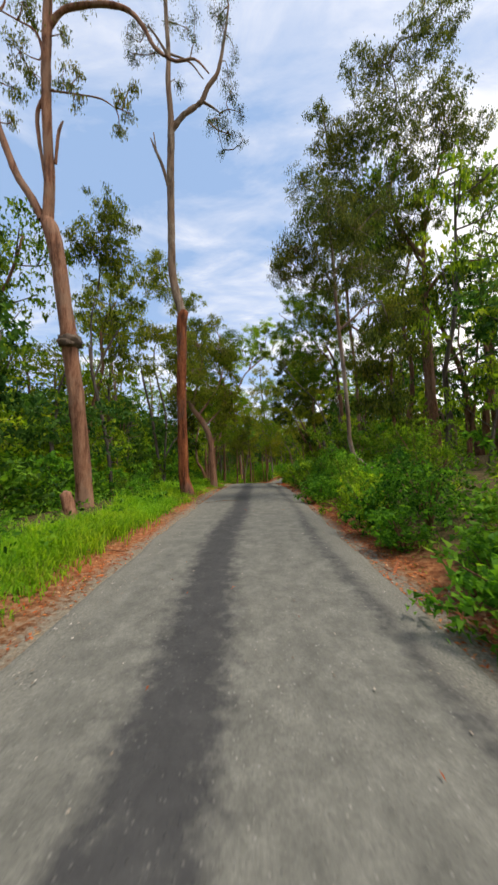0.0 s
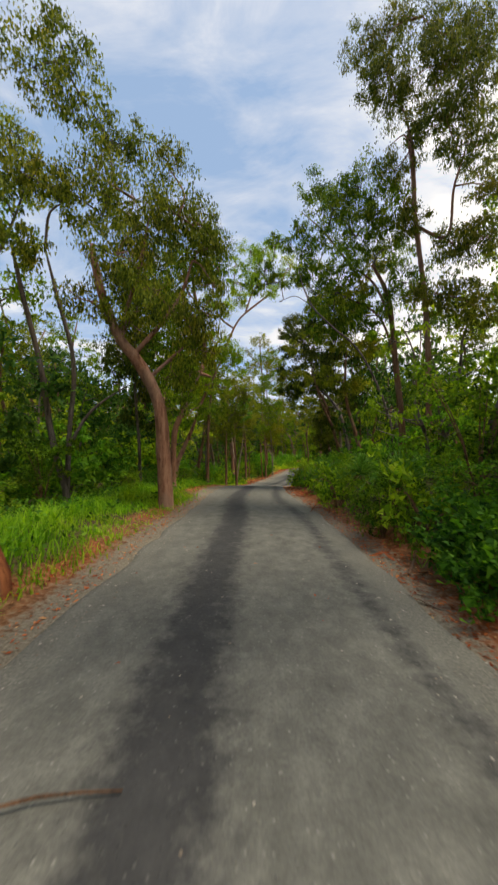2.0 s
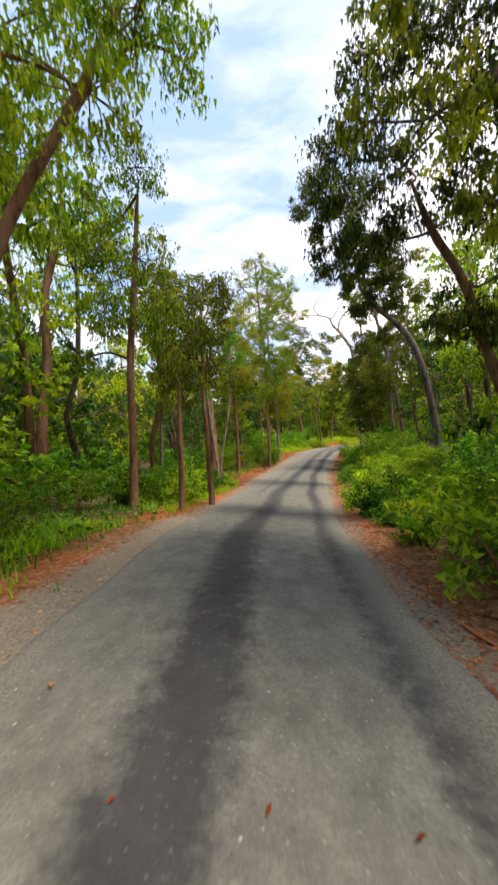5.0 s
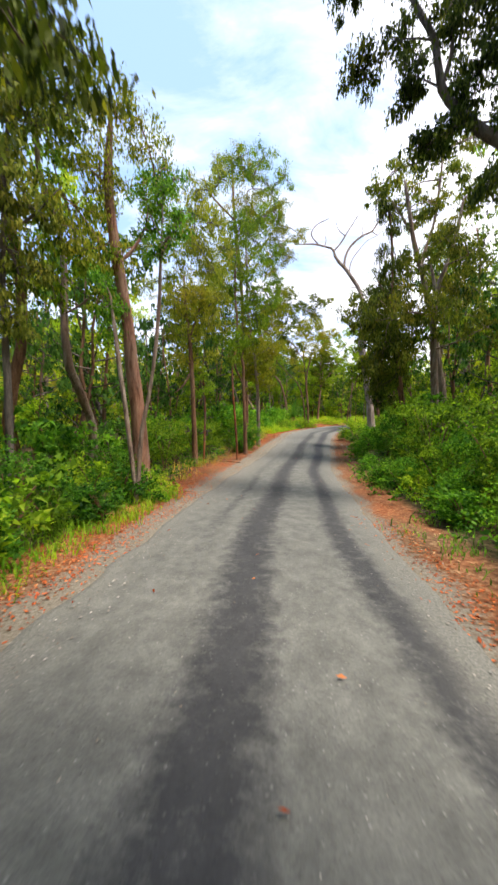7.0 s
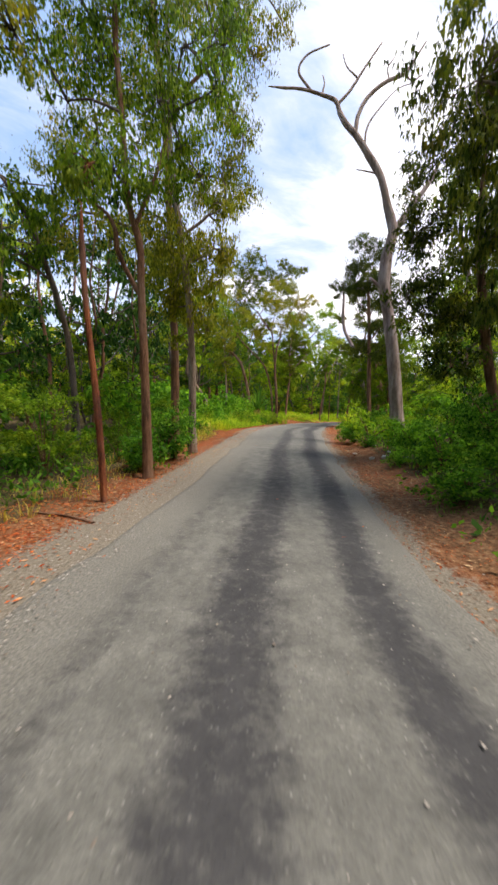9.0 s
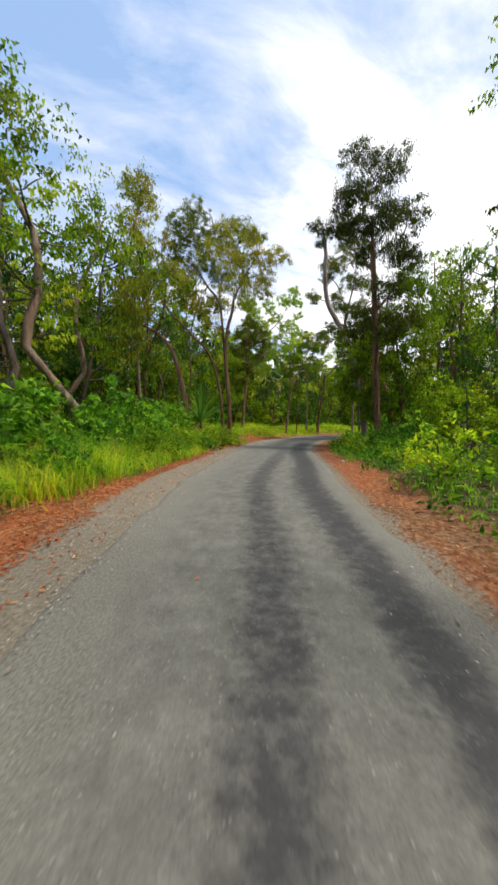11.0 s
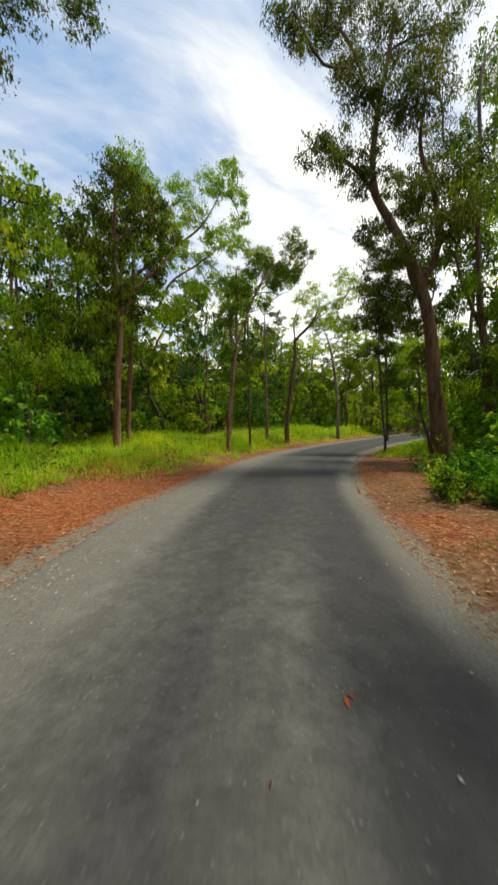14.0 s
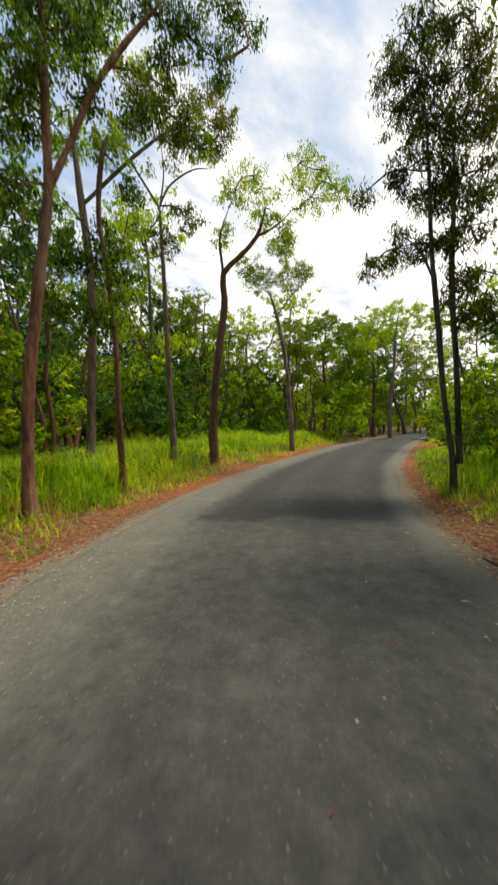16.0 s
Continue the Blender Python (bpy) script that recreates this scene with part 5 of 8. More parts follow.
eucalypt("eucalyptus_tree", "dark leaning tree trunk over dense bushes",
         [[(5.73, 26.72, 0.77, 0.13), (5.73, 26.72, 1.07, 0.12), (5.33, 26.93, 2.66, 0.11), (4.92, 27.15, 4.32, 0.10), (4.48, 27.39, 5.41, 0.09), (4.15, 27.56, 6.50, 0.03)]],
         [(3.06, 28.52, 8.14, 0.81), (3.51, 27.51, 8.49, 0.87), (2.60, 28.27, 6.54, 0.66), (4.07, 27.16, 9.19, 1.01), (4.01, 28.06, 7.47, 0.86), (4.67, 26.81, 7.33, 0.98), (2.94, 28.29, 5.46, 0.72), (4.87, 26.97, 5.85, 0.97), (3.50, 27.74, 5.57, 0.87), (5.29, 26.45, 8.57, 1.09), (4.46, 27.24, 10.54, 0.99), (5.76, 26.19, 9.77, 1.21), (6.46, 26.43, 7.35, 1.18), (4.84, 27.02, 3.65, 0.81), (6.20, 26.58, 4.87, 1.06)],
         "brown", "dark", 0.95)
eucalypt("eucalyptus_tree", "large overhanging eucalyptus limb with drooping foliage",
         [[(8.50, 33.48, -0.08, 0.227), (8.50, 33.48, 0.22, 0.195), (8.28, 33.63, 2.24, 0.182), (8.00, 33.83, 3.88, 0.163), (7.61, 34.10, 5.20, 0.150), (7.20, 34.39, 5.91, 0.137), (6.51, 34.86, 6.82, 0.124), (6.03, 35.19, 7.75, 0.104), (5.89, 35.29, 8.74, 0.085), (5.48, 35.58, 9.89, 0.065), (5.34, 35.68, 11.03, 0.019)],
          [(6.03, 35.19, 7.75, 0.058), (6.16, 35.11, 8.47, 0.039), (6.05, 35.18, 9.16, 0.013)],
          [(7.61, 34.10, 5.20, 0.039), (7.32, 34.30, 5.05, 0.026), (7.07, 34.47, 4.62, 0.008)],
          [(5.48, 35.58, 9.89, 0.026), (5.26, 35.73, 10.16, 0.019), (5.16, 35.80, 10.49, 0.008)]],
         [(4.33, 36.30, 10.60, 0.41), (4.67, 36.04, 8.83, 0.53), (5.26, 35.65, 9.08, 0.44), (5.60, 35.17, 10.30, 0.77), (6.54, 35.12, 9.64, 0.61), (4.96, 36.21, 11.85, 0.67), (7.05, 34.57, 8.16, 0.72), (6.89, 34.24, 9.24, 0.76), (6.52, 34.75, 7.87, 0.49), (5.85, 35.57, 6.86, 0.47), (6.23, 34.97, 6.82, 0.42), (7.30, 34.59, 6.73, 0.52), (3.67, 36.59, 12.26, 0.64), (5.87, 35.39, 12.00, 1.10), (4.50, 36.33, 13.05, 1.05), (5.45, 35.64, 7.93, 0.39), (6.73, 34.46, 5.49, 0.46), (6.10, 35.06, 8.92, 0.47), (5.46, 35.38, 8.14, 0.44), (6.75, 34.59, 8.89, 0.53), (7.08, 34.20, 7.16, 0.52), (6.42, 34.97, 7.34, 0.42)],
         "grey", "dark", 1.7)
eucalypt("eucalyptus_tree", "dark drooping roadside tree with a bare dead limb",
         [[(5.73, 23.59, 0.48, 0.14), (5.73, 23.59, 0.78, 0.12), (5.43, 23.76, 2.54, 0.11), (5.13, 23.93, 3.77, 0.09), (5.03, 23.98, 5.00, 0.08), (5.10, 23.94, 6.80, 0.03)],
          [(5.79, 23.56, 8.17, 0.08), (5.70, 23.61, 9.75, 0.07), (4.68, 24.18, 11.89, 0.05), (4.04, 24.53, 13.03, 0.04), (3.06, 25.07, 14.41, 0.01)],
          [(4.68, 24.18, 11.89, 0.04), (4.21, 24.44, 12.92, 0.03), (4.19, 24.45, 14.23, 0.01)],
          [(4.46, 24.30, 2.93, 0.08), (3.95, 24.58, 4.27, 0.06), (3.63, 24.76, 5.65, 0.02)],
          [(4.55, 24.25, 11.81, 0.04), (3.90, 24.61, 12.47, 0.03), (2.75, 25.25, 13.66, 0.01)]],
         [(3.81, 24.43, 10.95, 0.59), (4.53, 23.94, 9.39, 0.72), (3.83, 24.53, 9.11, 0.69), (5.51, 24.07, 8.59, 0.75), (3.67, 25.06, 7.84, 0.66), (4.57, 24.09, 7.04, 0.78), (5.65, 23.35, 9.12, 0.67), (5.78, 23.17, 6.46, 0.79), (4.22, 24.05, 5.33, 0.73), (5.36, 23.65, 4.87, 0.68), (2.75, 25.52, 7.25, 0.56), (6.18, 23.07, 10.24, 0.64), (3.14, 25.09, 5.45, 0.61), (2.32, 25.27, 5.53, 0.43), (3.46, 24.57, 3.95, 0.53), (3.13, 24.85, 10.56, 0.44)],
         "brown", "olive", 1.0)
eucalypt("eucalyptus_tree", "upright pale-barked tree above roadside bushes",
         [[(9.92, 40.19, -0.04, 0.21), (9.92, 40.19, 0.26, 0.18), (9.73, 40.32, 3.38, 0.16), (9.71, 40.34, 5.54, 0.13), (9.94, 40.17, 6.52, 0.05)],
          [(9.71, 40.34, 5.54, 0.09), (9.56, 40.44, 6.42, 0.07), (9.38, 40.57, 7.10, 0.02)]],
         [(9.81, 40.07, 7.49, 0.86), (9.35, 40.67, 6.72, 0.67), (10.56, 39.83, 6.80, 0.84), (8.22, 40.58, 4.72, 1.41), (7.23, 41.46, 4.95, 1.11), (10.74, 40.22, 5.53, 1.06), (9.25, 40.00, 4.58, 1.12), (7.94, 40.81, 3.45, 1.32), (10.72, 39.00, 3.93, 1.04)],
         "pale", "dark", 0.9)
eucalypt("eucalyptus_tree", "tall open-crowned olive eucalyptus above roadside bushes",
         [[(11.07, 41.19, 0.02, 0.20), (11.02, 41.34, 1.32, 0.17), (10.79, 41.59, 3.50, 0.16), (10.51, 41.80, 5.23, 0.15), (10.18, 42.01, 6.97, 0.14), (9.81, 42.21, 8.50, 0.12), (9.65, 42.37, 9.80, 0.10), (9.47, 42.52, 11.10, 0.07)],
          [(10.55, 41.78, 5.13, 0.11), (11.09, 41.91, 6.97, 0.10), (11.68, 42.03, 8.71, 0.09), (12.00, 42.15, 10.23, 0.04)],
          [(10.08, 42.07, 7.41, 0.09), (10.69, 42.18, 9.15, 0.07), (11.01, 42.35, 11.10, 0.06), (11.16, 42.47, 12.41, 0.03)],
          [(9.77, 42.24, 8.71, 0.07), (9.02, 42.46, 10.02, 0.05), (8.49, 42.58, 10.67, 0.03)]],
         [(7.90, 41.17, 10.02, 0.66), (7.68, 41.47, 9.51, 0.57), (8.84, 41.46, 10.87, 0.74), (10.48, 42.25, 12.35, 0.70), (9.83, 40.61, 11.10, 0.61), (11.52, 42.16, 11.30, 0.74), (9.99, 41.54, 9.64, 0.70), (12.67, 42.81, 10.33, 0.74), (11.66, 42.83, 8.98, 0.79), (13.46, 43.48, 13.70, 0.74), (10.30, 42.91, 9.80, 0.57), (9.29, 42.11, 7.39, 0.66), (12.50, 42.54, 7.78, 0.79), (10.48, 43.68, 11.65, 0.52), (10.43, 41.41, 6.50, 0.70), (9.32, 42.93, 10.16, 0.52), (12.70, 42.10, 10.85, 0.79)],
         "pale", "olive", 1.0, per=50, size=0.115, wide=0.036)
eucalypt("eucalyptus_tree", "dense dark-crowned roadside tree",
         [[(10.75, 43.60, -0.36, 0.18), (10.75, 43.60, -0.06, 0.15), (10.44, 43.86, 2.14, 0.13), (10.21, 44.07, 4.56, 0.10), (10.17, 44.11, 6.58, 0.04)]],
         [(9.42, 44.86, 5.13, 0.80), (10.17, 44.63, 5.65, 0.90), (9.36, 44.28, 3.77, 0.87), (10.34, 44.41, 6.58, 0.81), (9.17, 45.28, 6.17, 0.53), (10.72, 44.20, 4.29, 0.95), (9.40, 44.57, 2.78, 0.81), (10.03, 44.01, 2.68, 0.84), (10.33, 44.04, 7.30, 0.78), (9.13, 45.08, 4.79, 0.60), (9.83, 44.19, 1.61, 0.80), (9.32, 44.91, 6.63, 0.57), (9.86, 44.23, 7.60, 0.67), (8.89, 44.84, 3.38, 0.61), (9.57, 44.51, 7.03, 0.56)],
         "brown", "dark", 1.25, per=46, size=0.105, wide=0.026, hang=0.55)
eucalypt("eucalyptus_tree", "curved leaning eucalyptus with a burl and crooked limb",
         [[(9.21, 66.00, 0.08, 0.24), (9.21, 66.00, 0.38, 0.21), (9.07, 66.00, 1.87, 0.18), (8.68, 66.01, 3.50, 0.16), (8.26, 66.02, 4.62, 0.13), (7.46, 66.03, 5.38, 0.11), (6.45, 66.04, 5.79, 0.04)],
          [(6.88, 66.04, 5.64, 0.09), (7.33, 66.03, 6.43, 0.07), (7.53, 66.03, 7.02, 0.02)],
          [(8.26, 66.02, 4.56, 0.16), (8.40, 66.01, 4.52, 0.16), (8.50, 66.01, 4.59, 0.07)]],
         [(6.68, 66.48, 8.56, 1.04), (7.63, 65.88, 8.97, 0.87), (6.29, 66.36, 6.55, 0.68), (7.42, 65.86, 7.83, 0.97), (6.53, 65.86, 9.33, 1.11), (8.46, 66.35, 8.95, 0.80), (6.30, 65.85, 10.58, 1.27), (6.88, 66.52, 12.75, 1.29), (8.03, 66.37, 7.69, 0.79), (8.04, 65.82, 10.56, 0.50), (6.56, 65.89, 12.99, 1.08)],
         "pink", "olive", 0.8)
eucalypt("eucalyptus_tree", "twin-trunked eucalyptus with a broad golden-green crown",
         [[(11.47, 64.69, -0.13, 0.187), (11.47, 64.69, 0.17, 0.162), (11.39, 64.70, 1.84, 0.145), (11.21, 64.74, 3.86, 0.128), (11.30, 64.72, 5.64, 0.111), (11.55, 64.68, 6.63, 0.093), (11.66, 64.66, 7.79, 0.034)],
          [(11.26, 64.73, -1.42, 0.128), (11.10, 64.76, 0.18, 0.111), (10.88, 64.80, 2.24, 0.102), (10.25, 64.91, 4.19, 0.085), (9.27, 65.09, 5.26, 0.068), (8.25, 65.27, 6.26, 0.060), (7.77, 65.36, 6.91, 0.025)],
          [(11.17, 64.74, 4.06, 0.093), (11.01, 64.77, 5.61, 0.085), (10.79, 64.81, 7.11, 0.076), (10.16, 64.93, 7.87, 0.068), (9.55, 65.04, 8.77, 0.060), (8.97, 65.14, 9.14, 0.025)],
          [(11.66, 64.66, 7.41, 0.051), (12.36, 64.53, 8.84, 0.043), (12.97, 64.42, 9.89, 0.009)],
          [(10.79, 64.81, 7.11, 0.043), (11.01, 64.77, 8.45, 0.034), (11.21, 64.74, 9.59, 0.009)]],
         [(11.55, 64.48, 9.14, 1.19), (12.92, 64.27, 9.58, 1.02), (10.91, 65.13, 10.70, 0.87), (14.00, 64.51, 10.07, 0.70), (11.77, 64.73, 7.48, 1.11), (9.89, 65.37, 7.01, 0.88), (10.14, 65.22, 9.79, 0.69), (12.57, 64.56, 8.16, 0.92), (11.10, 64.97, 11.38, 0.58), (12.02, 64.67, 11.07, 0.89), (14.39, 64.09, 9.70, 0.46), (13.39, 64.41, 8.65, 0.74), (9.00, 65.51, 8.19, 0.85), (10.39, 64.96, 5.77, 0.79), (12.51, 64.27, 10.75, 0.60), (13.60, 64.35, 7.69, 0.54)],
         "brown", "golden", 1.0)
eucalypt("dead_tree", "broken bare dead trunk leaning above dark foliage",
         [[(18.99, 62.22, -0.55, 0.203), (18.99, 62.22, -0.25, 0.177), (18.65, 62.52, 2.30, 0.168), (18.12, 63.00, 5.29, 0.151), (17.62, 63.45, 6.51, 0.142), (17.22, 63.81, 7.57, 0.133), (17.06, 63.95, 9.32, 0.124), (17.08, 63.94, 10.36, 0.107), (16.93, 64.07, 11.45, 0.098)],
          [(16.93, 64.07, 11.35, 0.035), (16.70, 64.28, 11.84, 0.026), (16.36, 64.58, 12.18, 0.018)]],
         [],
         "dead", "dark", 0.0)
eucalypt("eucalyptus_tree", "straight grey-brown roadside eucalyptus with a heavy crown",
         [[(17.37, 59.34, -0.68, 0.24), (17.37, 59.34, -0.38, 0.21), (17.25, 59.48, 2.07, 0.19), (17.18, 59.58, 4.45, 0.17), (17.10, 59.67, 6.31, 0.16), (17.01, 59.79, 8.28, 0.14), (16.92, 59.90, 10.22, 0.06)],
          [(17.13, 59.64, 5.69, 0.07), (17.56, 59.10, 6.53, 0.05), (17.86, 58.74, 7.08, 0.01)],
          [(17.05, 59.74, 7.53, 0.06), (16.65, 60.24, 8.50, 0.05), (16.25, 60.72, 9.05, 0.01)]],
         [(16.34, 60.40, 9.72, 0.89), (16.01, 61.46, 10.19, 0.77), (16.94, 59.64, 10.13, 1.00), (17.53, 58.89, 8.46, 0.96), (16.86, 60.43, 8.56, 0.73), (17.43, 59.04, 6.74, 0.84), (15.18, 61.76, 10.46, 0.53), (15.96, 60.94, 10.95, 0.66), (17.63, 58.47, 9.55, 0.93), (17.80, 58.60, 5.32, 0.75), (16.29, 60.23, 11.27, 0.80), (15.37, 61.71, 9.53, 0.39), (17.15, 60.14, 5.62, 0.73), (16.83, 60.68, 5.15, 0.93), (17.23, 58.94, 4.79, 0.78), (17.17, 60.10, 11.94, 0.92), (16.49, 60.51, 13.22, 0.94), (17.68, 59.51, 12.50, 1.02), (16.33, 61.08, 10.30, 0.75), (16.85, 60.08, 9.48, 0.79), (17.64, 59.51, 10.13, 0.82), (18.19, 58.85, 7.95, 0.80), (16.03, 60.59, 11.39, 0.73)],
         "brown", "dark", 1.2)
eucalypt("eucalyptus_tree", "thick grey-trunked roadside tree with a wide dark crown",
         [[(24.46, 68.58, -0.78, 0.337), (24.42, 68.64, -0.34, 0.291), (24.30, 68.81, 1.19, 0.268), (24.29, 68.92, 2.56, 0.237), (24.16, 69.09, 4.09, 0.214), (23.80, 69.41, 5.47, 0.176), (23.37, 69.72, 6.51, 0.153), (23.04, 69.97, 7.29, 0.138), (23.04, 70.06, 8.56, 0.115), (23.30, 70.02, 10.09, 0.092), (23.64, 69.93, 11.61, 0.076), (23.87, 69.90, 12.81, 0.046)],
          [(24.08, 69.17, 4.44, 0.138), (24.59, 68.96, 5.62, 0.115), (24.59, 69.07, 7.16, 0.092), (24.31, 69.35, 8.70, 0.069), (24.54, 69.33, 10.40, 0.046)],
          [(23.04, 69.97, 7.29, 0.092), (22.57, 70.30, 8.07, 0.069), (22.08, 70.61, 8.51, 0.046), (21.64, 70.87, 8.69, 0.023)],
          [(23.22, 70.04, 9.75, 0.069), (22.87, 70.33, 10.96, 0.054), (22.56, 70.58, 11.99, 0.046), (22.22, 70.81, 12.52, 0.023)],
          [(24.59, 68.96, 5.62, 0.076), (25.30, 68.62, 6.62, 0.054), (25.81, 68.41, 7.62, 0.031)]],
         [(23.54, 71.85, 14.41, 0.986), (19.96, 69.90, 10.56, 0.739), (23.80, 70.24, 12.32, 1.064), (22.51, 70.02, 10.20, 0.818), (23.40, 69.56, 9.60, 0.986), (22.03, 70.45, 8.39, 0.750), (20.59, 69.75, 7.52, 0.560), (22.68, 70.02, 7.68, 0.683), (23.77, 69.02, 9.61, 1.064), (27.42, 70.40, 10.68, 1.064), (24.40, 69.40, 7.62, 0.784), (23.12, 69.50, 5.35, 0.683), (22.81, 69.64, 4.22, 0.683), (22.40, 69.51, 3.44, 0.594), (24.33, 68.29, 5.99, 0.952), (24.50, 69.14, 11.77, 1.064), (23.13, 70.24, 6.38, 0.493), (22.45, 70.38, 10.95, 0.650), (22.25, 71.61, 13.02, 0.739), (25.36, 68.52, 7.87, 0.818), (23.39, 69.53, 3.61, 0.650), (24.01, 71.28, 15.76, 1.142), (24.63, 70.05, 14.89, 1.310), (21.79, 70.72, 13.56, 0.986)],
         "brown", "dark", 1.55, per=62, size=0.095, wide=0.022, hang=0.62)
eucalypt("eucalyptus_tree", "leafy dark green tree massed behind the dirt verge",
         [[(26.46, 68.20, -0.81, 0.22), (26.46, 68.29, 0.46, 0.18), (26.46, 68.42, 2.29, 0.15), (26.37, 68.60, 4.12, 0.13), (26.42, 68.72, 6.12, 0.09), (26.58, 68.76, 7.94, 0.05)],
          [(26.47, 68.47, 3.02, 0.09), (26.00, 68.84, 4.49, 0.07), (25.75, 69.08, 5.78, 0.04)]],
         [(25.99, 68.52, 8.91, 0.88), (27.26, 68.57, 8.05, 1.00), (24.93, 68.29, 6.95, 0.82), (26.27, 69.36, 6.40, 0.77), (27.49, 69.05, 6.36, 0.91), (25.56, 68.72, 4.37, 0.82), (27.03, 68.56, 3.84, 0.91), (25.71, 69.11, 3.09, 0.66), (25.88, 68.43, 2.25, 0.77), (25.98, 67.93, 1.32, 0.73), (24.14, 68.04, 1.43, 0.55), (26.10, 69.90, 4.11, 0.47), (24.98, 69.45, 5.42, 0.47), (29.04, 69.76, 13.07, 0.91), (28.37, 68.81, 13.54, 1.10)],
         "brown", "green", 0.95, per=58, size=0.095, wide=0.03)
eucalypt("eucalyptus_tree", "leaning red-brown trunk with a broken pale scar",
         [[(20.07, 61.11, -0.56, 0.29), (20.07, 61.11, -0.26, 0.25), (19.95, 61.28, 0.78, 0.23), (19.82, 61.48, 1.83, 0.21), (19.59, 61.82, 3.21, 0.19), (19.40, 62.10, 4.60, 0.08)]],
         [(19.04, 61.88, 5.01, 0.91), (19.02, 62.83, 4.84, 0.96), (19.83, 61.60, 4.05, 0.89), (18.97, 62.50, 6.01, 0.78), (18.52, 63.12, 3.45, 0.84), (18.35, 63.41, 4.80, 0.76)],
         "pink", "dark", 0.9)
eucalypt("eucalyptus_tree", "pale wide-limbed eucalyptus with a bright leafy crown",
         [[(16.63, 80.51, 0.11, 0.16), (16.63, 80.51, 0.41, 0.14), (16.86, 80.50, 3.46, 0.12), (16.98, 80.50, 6.18, 0.11), (17.31, 80.50, 8.06, 0.09), (17.79, 80.50, 10.91, 0.08), (18.21, 80.50, 12.90, 0.03)],
          [(16.99, 80.50, 6.10, 0.11), (17.92, 80.50, 8.01, 0.10), (19.74, 80.49, 9.73, 0.08), (21.67, 80.47, 11.56, 0.07), (22.93, 80.47, 13.68, 0.02)],
          [(16.97, 80.50, 5.29, 0.09), (18.83, 80.49, 6.38, 0.09), (19.85, 80.48, 8.17, 0.07), (21.34, 80.48, 9.40, 0.06), (22.79, 80.47, 10.71, 0.02)],
          [(17.41, 80.50, 8.45, 0.06), (18.77, 80.49, 11.40, 0.05), (20.07, 80.48, 12.24, 0.01)]],
         [(18.79, 80.13, 12.02, 0.98), (20.57, 80.82, 13.27, 0.95), (22.42, 80.33, 13.96, 1.04), (23.71, 80.36, 15.35, 0.82), (24.09, 80.75, 14.27, 0.88), (21.28, 80.54, 12.07, 0.88), (19.57, 80.13, 10.76, 0.92), (18.20, 80.58, 12.79, 1.04), (17.78, 80.11, 13.12, 1.10), (18.99, 80.36, 9.54, 0.80), (20.47, 80.17, 9.82, 0.77), (22.29, 80.35, 11.10, 0.79), (24.18, 80.50, 12.71, 0.60), (18.02, 80.15, 9.71, 0.86), (21.07, 80.54, 7.95, 0.76), (19.77, 80.55, 6.55, 0.72), (17.30, 80.34, 7.79, 0.92), (18.40, 80.56, 7.74, 0.78), (17.49, 80.58, 5.98, 0.85), (18.77, 80.16, 5.95, 0.73)],
         "brown", "bright", 1.1)
eucalypt("eucalyptus_tree", "dark heavy-crowned tree leaning over the dirt verge",
         [[(26.23, 70.01, -0.68, 0.12), (26.23, 70.01, -0.38, 0.10), (26.20, 70.09, 1.93, 0.09), (26.11, 70.28, 4.10, 0.08), (26.03, 70.48, 4.98, 0.07), (25.91, 70.75, 5.77, 0.06), (25.84, 70.91, 6.97, 0.02)],
          [(26.03, 70.48, 4.98, 0.04), (25.84, 70.90, 5.58, 0.03), (25.66, 71.33, 6.02, 0.01)],
          [(26.11, 70.28, 4.10, 0.04), (26.22, 70.04, 4.86, 0.03), (26.26, 69.96, 5.77, 0.01)]],
         [(25.59, 71.57, 7.98, 0.44), (25.23, 71.93, 7.49, 0.40), (25.71, 70.98, 8.30, 0.59), (26.09, 70.46, 8.66, 0.68), (25.61, 70.81, 6.67, 0.60), (25.69, 71.35, 6.37, 0.44), (26.34, 70.40, 5.72, 0.58), (26.39, 70.33, 7.29, 0.68), (25.58, 71.84, 7.12, 0.34), (26.07, 70.51, 4.06, 0.52), (25.71, 70.96, 4.68, 0.54), (25.53, 71.15, 9.20, 0.53), (25.84, 70.20, 2.66, 0.58), (26.17, 70.70, 8.08, 0.57), (26.23, 70.16, 6.12, 0.62), (25.84, 70.67, 5.07, 0.52)],
         "brown", "dark", 1.15, per=66, size=0.11, wide=0.024, hang=0.6)
